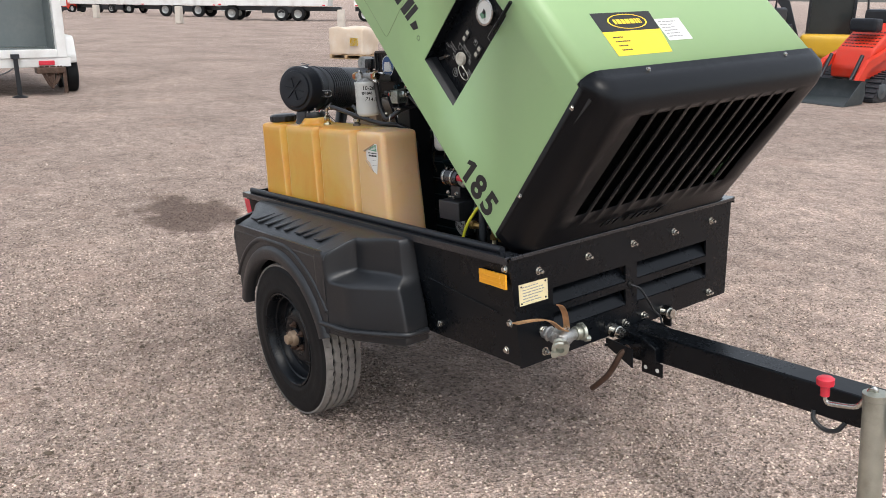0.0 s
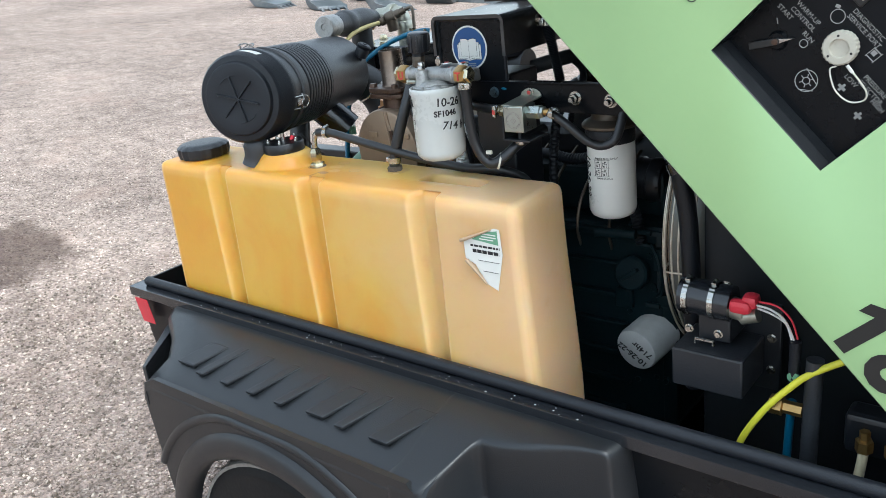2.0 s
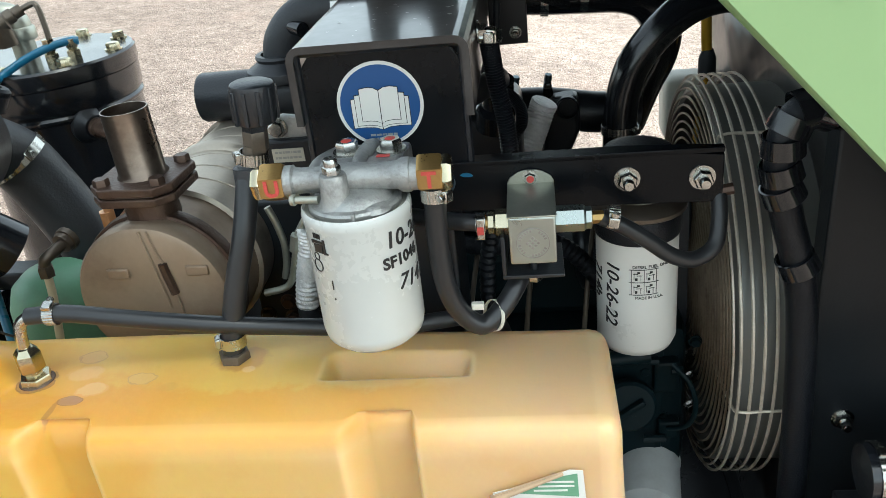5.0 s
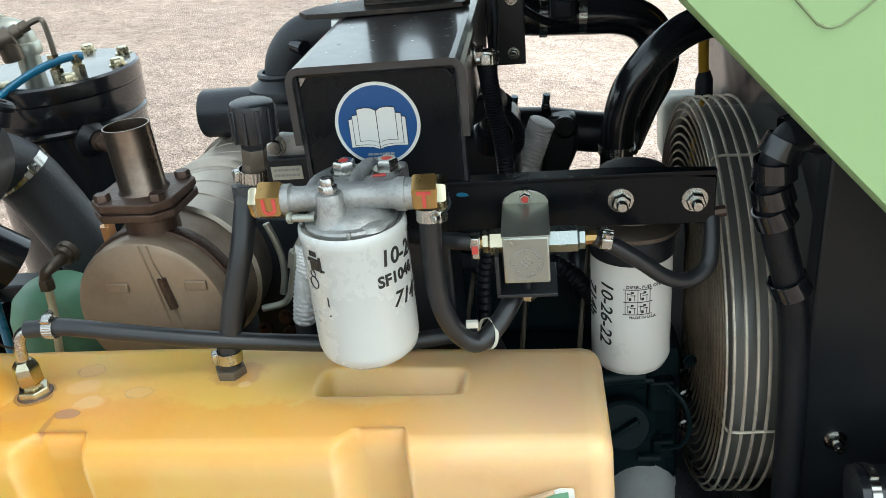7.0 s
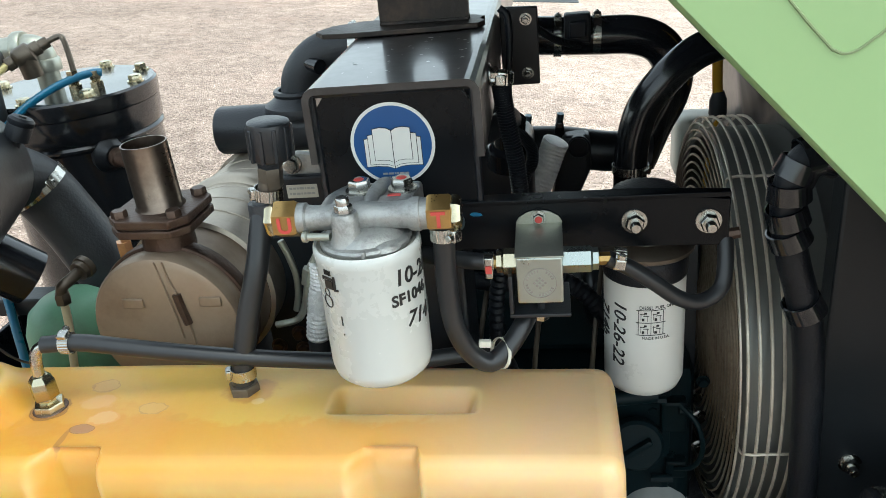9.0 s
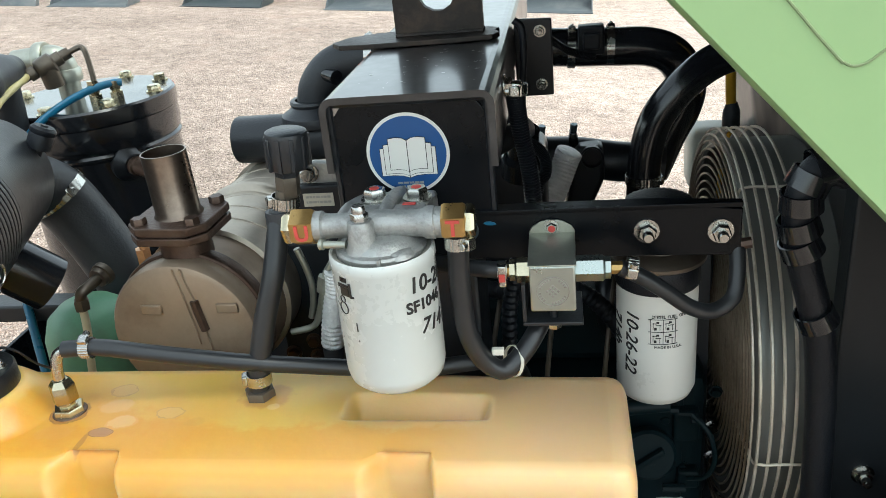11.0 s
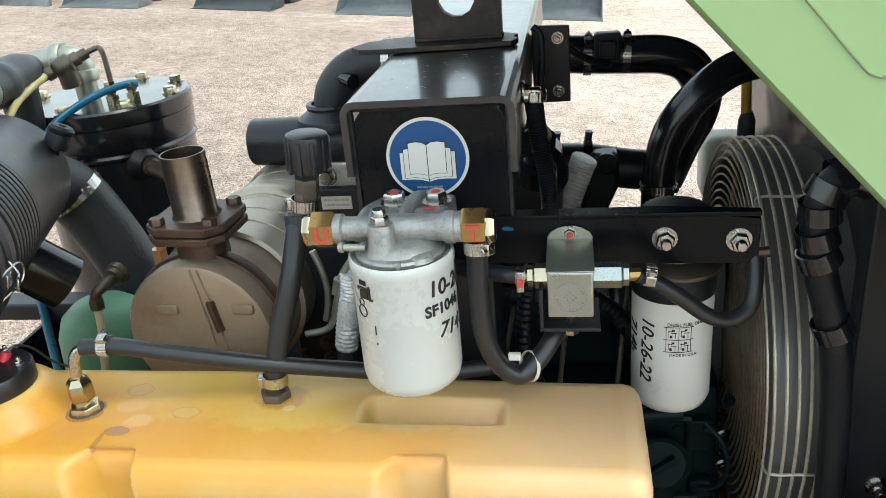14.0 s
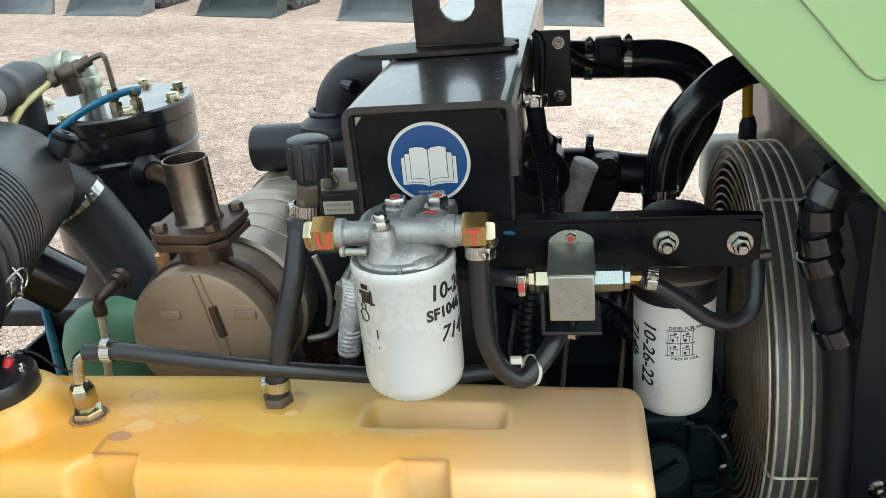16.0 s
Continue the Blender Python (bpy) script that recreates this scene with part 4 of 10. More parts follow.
    for x, z in ((-0.093, 0.187), (-0.133, 0.54)):
        for s in (-1, 1):
            bolt(CANOPY, (x - 0.02, s * 0.5695, z), (0, s, 0), 0.006, name="nose_screw")
    for y in (-0.33, 0.36):
        bolt(CANOPY, (-0.17, y, 0.647), (0, 0, 1), 0.006, name="nose_screw")


canopy_nose()


DEPTH, GAUGE = 0.045, (-0.630, 0.440)


def control_panel():
    x0, x1, z0, z1, d = -0.728, -0.520, 0.141, 0.53, DEPTH
    bm = bmesh.new()
    y = -0.5665
    # tray walls and back
    box(bm, x0, x1, y + d, y + d + 0.004, z0, z1)
    box(bm, x0 - 0.004, x0, y, y + d, z0 - 0.004, z1 + 0.004)
    box(bm, x1, x1 + 0.004, y, y + d, z0 - 0.004, z1 + 0.004)
    box(bm, x0, x1, y, y + d, z1, z1 + 0.004)
    tray = part("control_panel", bm, TUB_BLACK, CANOPY, "recessed black control panel with gauge and switches")
    bm = bmesh.new()
    prism(bm, [(y, z0 - 0.004), (y, z0 + 0.001), (y + d * 0.45, z0 + 0.008), (y + d, z0 + 0.010), (y + d, z0 - 0.004)], "x", x0, x1, 0.001)
    part("tray_sill", bm, MOULDED, tray)
    f = y + d - 0.0005
    # pressure gauge
    gx, gz = GAUGE
    bm = bmesh.new()
    lathe(bm, (gx, f, gz), (0, -1, 0), [(0.041, 0), (0.041, 0.012), (0.036, 0.013), (0.0355, 0.010), (0, 0.010)], 36)
    g = part("pressure_gauge", bm, STEEL, tray, "round pressure gauge with a pale dial")
    part("dial", lathe(bmesh.new(), (gx, f - 0.0105, gz), (0, -1, 0), [(0.035, 0), (0, 0.0005)], 28), DECAL_WHITE, g)
    part("dial_zone", prism(bmesh.new(), [(gx - 0.012, gz - 0.02), (gx + 0.006, gz - 0.022), (gx + 0.016, gz - 0.006), (gx + 0.004, gz + 0.004), (gx - 0.008, gz - 0.006)], "y", f - 0.0118, f - 0.0112), COMP_GREEN, g)
    bm = bmesh.new()
    prism(bm, [(-0.0015, -0.01), (0.0015, -0.01), (0.0006, 0.026), (-0.0006, 0.026)], "y", 0, 0.0006, 0, Matrix.Translation((gx, f - 0.0125, gz)) @ Matrix.Rotation(2.2, 4, "Y"))
    part("needle", bm, INK, g)
    part("needle_hub", lathe(bmesh.new(), (gx, f - 0.0115, gz), (0, -1, 0), [(0.006, 0), (0.006, 0.003), (0, 0.004)], 16), INK, g)
    # diagnostic port with its knurled cap on a tether
    cx, cz = -0.6235, 0.2465
    bm = bmesh.new()
    lathe(bm, (cx, f, cz), (0, -1, 0), [(0.018, 0), (0.0205, 0.001), (0.0208, 0.010), (0.019, 0.013), (0.012, 0.0135), (0.011, 0.010), (0, 0.010)], 96, teeth=0.0008)
    cap = part("port_cap", bm, OLD_NYLON, tray, "round off-white knurled port cap with a tether")
    for k in range(3):
        a = k * 2.1 + 0.4
        part("cap_hole", lathe(bmesh.new(), (cx + math.cos(a) * 0.0155, f - 0.0133, cz + math.sin(a) * 0.0155), (0, -1, 0), [(0.0016, 0), (0.0013, 0.0004), (0, 0.0004)], 10), INK, cap)
    bm = bmesh.new()
    tube(bm, [(cx + 0.014, f - 0.010, cz - 0.017), (cx + 0.013, f - 0.010, cz - 0.026), (cx + 0.036, f - 0.008, cz - 0.038), (cx + 0.058, f - 0.006, cz - 0.036), (cx + 0.068, f - 0.006, cz - 0.022), (cx + 0.060, f - 0.008, cz - 0.012), (cx + 0.032, f - 0.010, cz - 0.008), (cx + 0.022, f - 0.011, cz - 0.007)], 0.0011, 6)
    part("tether", bm, NYLON, cap)
    part("tether_sleeve", rod(bmesh.new(), (cx + 0.022, f - 0.011, cz - 0.007), (cx + 0.033, f - 0.010, cz - 0.0085), 0.0022, 8), DECAL_WHITE, cap)
    # start key: a flat handle and a bright tip on a round boss
    kx, kz = -0.683, 0.196
    bm = bmesh.new()
    lathe(bm, (kx, f, kz), (0, -1, 0), [(0.0, 0.006), (0.010, 0.006), (0.013, 0.0)], 20)
    key = part("start_key", bm, TUB_BLACK, tray, "black start key with a bright tip")
    turn = Matrix.Translation((kx, f - 0.006, kz)) @ Matrix.Rotation(-0.98, 4, "Y")
    part("key_handle", prism(bmesh.new(), [(0.004, -0.004), (-0.034, -0.005), (-0.034, 0.005), (0.004, 0.004)], "y", -0.006, 0, 0.0012, turn), INK, key)
    part("key_tip", prism(bmesh.new(), [(0.004, -0.003), (0.024, 0.0), (0.004, 0.003)], "y", -0.005, 0, 0.0006, turn), STEEL, key)
    part("key_screw", lathe(bmesh.new(), (kx, f - 0.012, kz), (0, -1, 0), [(0.004, 0), (0.004, 0.002), (0, 0.0025)], 12), RUST, key)
    # two rocker switches
    for sx, sz in ((-0.580, 0.322), (-0.655, 0.318)):
        bm = bmesh.new()
        box(bm, sx - 0.009, sx + 0.011, f - 0.004, f, sz - 0.026, sz + 0.022, 0.002)
        sw = part("rocker_switch", bm, INK, tray, "black rocker switch with white marks")
        for dz in (-0.012, 0.012):
            part("switch_pad", box(bmesh.new(), sx - 0.0065, sx + 0.0065, f - 0.006, f - 0.004, sz + dz - 0.0065, sz + dz + 0.0065, 0.001), OLD_NYLON, sw)
    # printed words and marks
    for text, tx, tz in (("START", -0.716, 0.2235), ("WARM-UP", -0.702, 0.2425), ("CONTROL", -0.702, 0.2330), ("RUN", -0.669, 0.2230), ("DIAGNOSTIC", -0.648, 0.2825), ("SERVICE PORT", -0.648, 0.2740), ("LOW", -0.594, 0.2245), ("PRESSURE", -0.578, 0.2400), ("SELECTOR", -0.578, 0.2315), ("HIGH", -0.550, 0.2265)):
        words(tray, text, 0.0085, on_side(tx, f, tz), GREY_INK, "panel_word")

    def ring(px, pz, r, w=0.0011):
        return part("panel_mark", lathe(bmesh.new(), (px, f, pz), (0, -1, 0), [(r, 0), (r, 0.0005), (r - w, 0.0005), (r - w, 0)], 28), GREY_INK, tray)

    def mark(px, pz, w, h, turn=0.0, mat=GREY_INK):
        part("panel_mark", box(bmesh.new(), -w / 2, w / 2, -h / 2, h / 2, 0, 0.0004, 0, on_side(px, f, pz) @ Matrix.Rotation(turn, 4, "Z")), mat, tray)
    ring(-0.658, 0.2165, 0.0055), ring(-0.655, 0.267, 0.009), ring(-0.620, 0.188, 0.0145), ring(-0.620, 0.188, 0.005)
    for k in range(6):
        a = k * math.pi / 3
        mark(-0.620 + 0.0068 * math.cos(a), 0.188 + 0.0068 * math.sin(a), 0.0045, 0.0011, a)
    mark(-0.620, 0.1965, 0.024, 0.0011, -0.2), mark(-0.6115, 0.1795, 0.018, 0.0011, 0.7)
    for dx, dz, w, h in ((0, 0.008, 0.016, 0.0012), (0, -0.008, 0.016, 0.0012), (-0.008, 0, 0.0012, 0.016), (0.008, 0, 0.0012, 0.016), (-0.002, 0.002, 0.008, 0.006)):
        mark(-0.591 + dx * 0.75, 0.2665 + dz * 0.75, w * 0.75, h)
        mark(-0.609 + dx, 0.333 + dz, w, h)
    for px, pz in ((-0.585, 0.214), (-0.545, 0.205)):
        mark(px, pz, 0.011, 0.0035), mark(px, pz, 0.0035, 0.011)
    mark(-0.702, 0.212, 0.008, 0.0012, -0.6), mark(-0.664, 0.275, 0.006, 0.004, 0.4)
    # the outline of the upper decal
    bm = bmesh.new()
    tube(bm, [(-0.545, f, 0.375), (-0.553, f, 0.385), (-0.574, f, 0.386), (-0.578, f, 0.392), (-0.578, f, 0.44)], 0.0006, 6)
    part("panel_mark", bm, GREY_INK, tray)
    bm = bmesh.new()
    tube(bm, [(-0.528, y - 0.004, 0.46), (-0.524, y - 0.012, 0.49), (-0.524, y - 0.012, 0.58)], 0.006, 8)
    part("panel_latch", bm, TUB_BLACK, CANOPY)


control_panel()


def canopy_marks():
    # the model number
    side = Matrix.Translation((-0.350, -0.5675, 0.004)) @ ON_SIDE @ Matrix.Diagonal((1.18, 1.22, 1, 1))
    num = words(CANOPY, "85", 0.100, side @ Matrix.Translation((0.054, 0, 0)), INK, "model_number", "bold black model number on the green side", 0.0034, 0.20)
    bm = bmesh.new()
    prism(bm, [(0.018, -0.003), (0.036, -0.003), (0.036, 0.0715), (0.024, 0.0715), (0.003, 0.058), (0.003, 0.043), (0.018, 0.051)], "z", -0.0003, 0.0003)
    part("model_digit", bm, INK, num).matrix_local = Matrix.Translation((-0.054, 0, 0))
    # the maker's mark: bold slanted black strokes and a small ring
    bm = bmesh.new()
    m = on_side(0, -0.5672, 0)
    for x, w in ((-1.22, 0.05), (-1.14, 0.03), (-1.07, 0.05), (-0.985, 0.03), (-0.935, 0.03), (-0.90, 0.022)):
        prism(bm, [(x, 0.17), (x + w, 0.17), (x + w + 0.02, 0.245), (x + 0.02, 0.245)], "z", 0, 0.0005, 0, m)
    prism(bm, [(-0.862, 0.17), (-0.835, 0.17), (-0.818, 0.195), (-0.845, 0.205)], "z", 0, 0.0005, 0, m)
    lathe(bm, (-0.797, -0.5672, 0.171), (0, -1, 0), [(0.0085, 0), (0.0085, 0.0005), (0.0072, 0.0005), (0.0072, 0)], 24)
    part("maker_mark", bm, INK, CANOPY, "slanted black strokes of the maker's mark")
    bm = bmesh.new()
    tube(bm, [(-0.936, -0.567, 0.40), (-0.936, -0.567, 0.10), (-0.937, -0.567, 0.055), (-0.940, -0.567, 0.041), (-0.948, -0.567, 0.0355), (-0.965, -0.567, 0.035), (-1.1, -0.567, 0.038), (-1.7, -0.567, 0.038)], 0.0010, 6)
    part("panel_seam", bm, SEAM, CANOPY)
    bm = bmesh.new()
    tube(bm, [(-0.17, -0.558, 0.618), (-1.0, -0.558, 0.618), (-1.9, -0.558, 0.618)], 0.0022, 6)
    part("roof_seam", bm, GREEN, CANOPY)
    # stickers on the roof
    z = 0.6425
    bm = bmesh.new()
    prism(bm, [(-0.40, -0.395), (-0.40, -0.135), (-0.325, -0.145), (-0.325, -0.397)], "z", z, z + 0.0006)
    st = part("yard_sticker", bm, INK, CANOPY, "yellow and black rental sticker with scrawled marks")
    bm = bmesh.new()
    prism(bm, [(-0.325, -0.397), (-0.325, -0.145), (-0.232, -0.165), (-0.232, -0.40)], "z", z, z + 0.0006)
    part("yellow_half", bm, YELLOW, st)
    bm = bmesh.new()
    lathe(bm, (0, 0, 0), (0, 0, 1), [(0.10, 0), (0.10, 0.0004), (0.092, 0.0004), (0.092, 0)], 40)
    bars(bm, -0.07, 0.07, -0.045, 0.045, 1, Matrix.Identity(4), 0.7, 0.0004, 3, False)
    bmesh.ops.transform(bm, matrix=Matrix.Translation((-0.362, -0.262, z + 0.0008)) @ Matrix.Rotation(radians(90), 4, "Z") @ Matrix.Diagonal((0.85, 0.3, 1, 1)), verts=bm.verts)
    part("sticker_ring", bm, YELLOW, st)
    bm = bmesh.new()
    bars(bm, -0.37, -0.31, 0.245, 0.31, 4, Matrix.Translation((0, 0, z + 0.0008)) @ Matrix.Rotation(radians(90), 4, "Z") @ Matrix.Scale(1, 4), 0.3, 0.0003, 8)
    part("scrawl", bm, RUST, st)
    bm = bmesh.new()
    prism(bm, [(-0.365, -0.14), (-0.365, -0.022), (-0.275, -0.028), (-0.275, -0.14)], "z", z, z + 0.0006)
    lab = part("white_label", bm, DECAL_WHITE, CANOPY, "white printed paper label")
    bm = bmesh.new()
    bars(bm, -0.13, -0.035, 0.285, 0.358, 6, Matrix.Translation((0, 0, z + 0.0008)) @ Matrix.Rotation(radians(90), 4, "Z"), 0.35, 0.0003, 5)
    part("label_writing", bm, GREY_INK, lab)


canopy_marks()


def fuel_tank():
    x0, x1 = -1.825, -0.731
    grooves = [-1.561, -1.25, -0.935]

    def warp(p, n):
        q = p.copy()
        # front leans in a little towards the top, right end leans in too
        if p.y < -0.44:
            q.y += 0.010 * smoothstep(0.0, 0.42, p.z) * (p.y + 0.44) / -0.11
        q.y -= 0.02 * smoothstep(-1.25, -0.75, p.x) * smoothstep(-0.45, -0.37, p.y)
        q.x -= 0.024 * smoothstep(-0.05, 0.42, p.z) * smoothstep(-1.0, x1, p.x)
        for g in grooves:
            # a flat-bottomed channel: a soft wall on the left, a sharper one on the right
            start = g - 0.046 - 0.018 * smoothstep(0.0, 0.42, p.z)
            k = smoothstep(start - 0.010, start + 0.016, p.x) * (1 - smoothstep(g - 0.006, g + 0.003, p.x))
            if k > 0:
                q.y += 0.026 * k * smoothstep(-0.512, -0.542, p.y)
        # neck mounds round the filler and the sender
        for cx, cy, rr, h in ((-1.445, -0.445, 0.062, 0.030), (-1.72, -0.47, 0.06, 0.006)):
            if p.z > 0.36:
                d = math.hypot(p.x - cx, p.y - cy)
                q.z += h * (1 - smoothstep(rr * 0.75, rr * 1.35, d))
        # shallow dent in the top
        if p.z > 0.40 and -1.05 < p.x < -0.87 and -0.464 < p.y < -0.39:
            k = smoothstep(-1.042, -1.026, p.x) * (1 - smoothstep(-0.896, -0.878, p.x)) * smoothstep(-0.462, -0.455, p.y) * (1 - smoothstep(-0.432, -0.405, p.y))
            q.z -= 0.022 * k
        return q
    bm = bmesh.new()
    soft_box(bm, (x0, -0.55, -0.05), (x1, -0.353, 0.42), 0.020, (380, 70, 40), warp)
    tank = part("fuel_tank", bm, POLY, COMP, "amber-stained natural plastic fuel tank with grooved front", 70)
    # filler cap
    bm = bmesh.new()
    lathe(bm, (-1.72, -0.47, 0.424), (0, 0, 1), [(0.052, 0), (0.057, 0.002), (0.060, 0.012), (0.060, 0.026), (0.053, 0.033), (0.040, 0.035), (0, 0.034)], 64, teeth=0.003)
    part("filler_cap", bm, MOULDED, tank, "black ribbed screw cap")
    # fuel gauge sender in the neck
    bm = bmesh.new()
    lathe(bm, (-1.445, -0.445, 0.446), (0, 0, 1), [(0.044, 0), (0.046, 0.003), (0.046, 0.022), (0.044, 0.025), (0.03, 0.0255), (0, 0.0255)], 56)
    sender = part("level_sender", bm, MOULDED, tank, "black fuel level sender with screws and red wires")
    for k in range(5):
        a = k * 2 * math.pi / 5 + 0.3
        bolt(sender, (-1.445 + 0.034 * math.cos(a), -0.445 + 0.034 * math.sin(a), 0.4715), (0, 0, 1), 0.0042, name="screw", stud=True)
    part("terminal", rod(bmesh.new(), (-1.448, -0.442, 0.47), (-1.448, -0.442, 0.489), 0.005, 10), STEEL, sender)
    part("terminal_cap", lathe(bmesh.new(), (-1.436, -0.428, 0.470), (0.3, 0.5, 1), [(0, 0), (0.0055, 0), (0.0055, 0.010), (0, 0.011)], 10), RED, sender)
    bm = bmesh.new()
    tube(bm, [(-1.434, -0.424, 0.478), (-1.428, -0.412, 0.481), (-1.42, -0.398, 0.468), (-1.415, -0.38, 0.44), (-1.41, -0.35, 0.41)], 0.0016, 6)
    part("sender_wire", bm, PLASTIC_SOFT, sender)
    return tank


TANK = fuel_tank()


def fender(s):
    """A moulded black mudguard with a step, embossed with the maker's mark."""
    cx, cz, ra = -1.24, -0.465, 0.362
    yo = 0.812

    def lid(y):
        # height of the top, falling outwards
        return 0.056 - 0.054 * smoothstep(0.60, 0.86, y) * 1.25

    # outer skin with the wheel arch cut out
    arch = [(cx + ra * math.cos(a), cz + ra * math.sin(a)) for a in (radians(k) for k in range(18, 163, 4))]
    outline = [(-0.82, -0.325), (-0.82, -0.02), (-0.84, 0.0), (-1.60, 0.0), (-1.645, -0.02), (-1.66, -0.06), (-1.635, -0.345)] + arch[::-1]
    bm = bmesh.new()
    prism(bm, outline, "y", s * (yo - 0.012), s * yo)
    guard = part("mudguard", bm, MOULDED, COMP, "matt black moulded plastic mudguard with a step pocket", 45)
    # raised band round the arch, then a rounded shoulder
    bm = bmesh.new()
    last = None
    for k in range(16, 165, 4):
        a = radians(k)
        ring = []
        for rr, out in ((ra - 0.004, -0.03), (ra - 0.004, 0.008), (ra + 0.006, 0.014), (ra + 0.040, 0.014), (ra + 0.052, 0.006), (ra + 0.060, -0.008)):
            ring.append(bm.verts.new((cx + rr * math.cos(a), s * (yo + out), cz + rr * math.sin(a))))
        if last:
            for j in range(5):
                bm.faces.new((last[j], last[j + 1], ring[j + 1], ring[j]))
        last = ring
    part("arch_band", bm, MOULDED, guard, "", 60)
    bm = bmesh.new()
    ridge = [(cx + (ra + 0.105) * math.cos(a) * 1.02, s * (yo - 0.006), min(cz + (ra + 0.088) * math.sin(a), -0.028)) for a in (radians(k) for k in range(30, 152, 6))]
    tube(bm, ridge, 0.013, 8, 2)
    part("arch_ridge", bm, MOULDED, guard, "", 60)
    # top with a chamfered rear corner and a rounded outer edge
    bm = bmesh.new()
    ys = [0.572, 0.60, 0.64, 0.69, 0.74, 0.78, 0.80, 0.809, 0.8135]
    drop = [0, 0, 0, 0, 0, 0.001, 0.005, 0.012, 0.026]
    last = None
    for y, dz in zip(ys, drop):
        rear = -1.81 + 0.165 * smoothstep(0.60, 0.74, y)
        xs = [rear - 0.012 * (y < 0.79), rear, rear + 0.02] + [rear + 0.02 + (-0.80 - rear - 0.02) * k / 10 for k in range(1, 11)]
        row = []
        for i, x in enumerate(xs):
            row.append(bm.verts.new((x, s * y, lid(y) - dz - (0.05 if i == 0 else 0.012 if i == 1 else 0))))
        if last:
            for i in range(len(row) - 1):
                bm.faces.new((last[i], last[i + 1], row[i + 1], row[i]))
        last = row
    part("guard_top", bm, MOULDED, guard, "", 60)
    bm = bmesh.new()
    prism(bm, [(-1.815, s * 0.57), (-1.822, s * 0.60), (-1.80, s * 0.64), (-1.66, s * 0.80), (-1.645, s * 0.80), (-1.79, s * 0.62), (-1.80, s * 0.57)], "z", -0.34, 0.012, 0.003)
    part("guard_rear", bm, MOULDED, guard)

    def warp(p, n):
        q = p.copy()
        out = abs(p.y) - 0.57
        low = smoothstep(-0.080, -0.122, p.z)
        top = 1 - low
        pocket = smoothstep(-0.815, -0.765, p.x)
        f_top = 1 - pocket * (0.50 + 0.22 * smoothstep(-0.77, -0.53, p.x))
        f_low = 1 - 0.10 * smoothstep(-0.86, -0.70, p.x) - 0.48 * smoothstep(-0.72, -0.50, p.x)
        q.y = s * (0.57 + out * (f_top * top + f_low * low))
        q.x += 0.045 * smoothstep(-0.7, -0.52, p.x) * smoothstep(0.0, -0.3, p.z)
        q.x -= 0.03 * smoothstep(-0.7, -0.52, p.x) * smoothstep(0.57, 0.7, abs(q.y)) * top
        if p.z > -0.08:
            q.z += (lid(abs(q.y)) - 0.003) * smoothstep(-0.08, 0.0, p.z)
        return q
    bm = bmesh.new()
    lo, hi = (-0.90, min(s * 0.57, s * (yo + 0.0015)), -0.335), (-0.53, max(s * 0.57, s * (yo + 0.0015)), 0.003)
    soft_box(bm, lo, hi, 0.018, (54, 20, 56), warp)
    part("step", bm, MOULDED, guard, "", 80)
    # a lip along the bottom of the step
    bm = bmesh.new()
    tube(bm, [(-0.885, s * 0.815, -0.295), (-0.80, s * 0.808, -0.294), (-0.70, s * 0.795, -0.293), (-0.60, s * 0.745, -0.292), (-0.53, s * 0.70, -0.291), (-0.492, s * 0.672, -0.29), (-0.482, s * 0.64, -0.29), (-0.482, s * 0.58, -0.29)], 0.011, 10)
    part("bottom_lip", bm, MOULDED, guard, "", 60)
    # embossed mark on the top: plain slanting raised bars, each with a fine groove round it
    fall = math.atan2(0.0675, 0.26)
    for k, (w, h) in enumerate(((0.060, 0.040), (0.026, 0.052), (0.026, 0.052), (0.024, 0.052), (0.024, 0.052), (0.050, 0.046), (0.024, 0.052), (0.048, 0.050))):
        bm = bmesh.new()
        m = Matrix.Translation((-1.565 + k * 0.088, s * 0.712, lid(0.712) + 0.0005)) @ Matrix.Rotation(s * -fall, 4, "X")
        pts = [(-0.5 * h, s * h), (-0.5 * h + w, s * h), (0.5 * h + w, -s * h), (0.5 * h, -s * h)]
        prism(bm, pts, "z", -0.004, 0.0050, 0.0035, m)
        part("embossed_stroke", bm, MOULDED, guard)
    bm = bmesh.new()
    prism(bm, [(s * 0.58, -0.30), (s * 0.58, 0.03), (s * 0.572, 0.03), (s * 0.572, -0.30)], "x", -1.80, -0.80)
    part("inner_liner", bm, INK, guard)
    return guard


fender(-1)
fender(1)


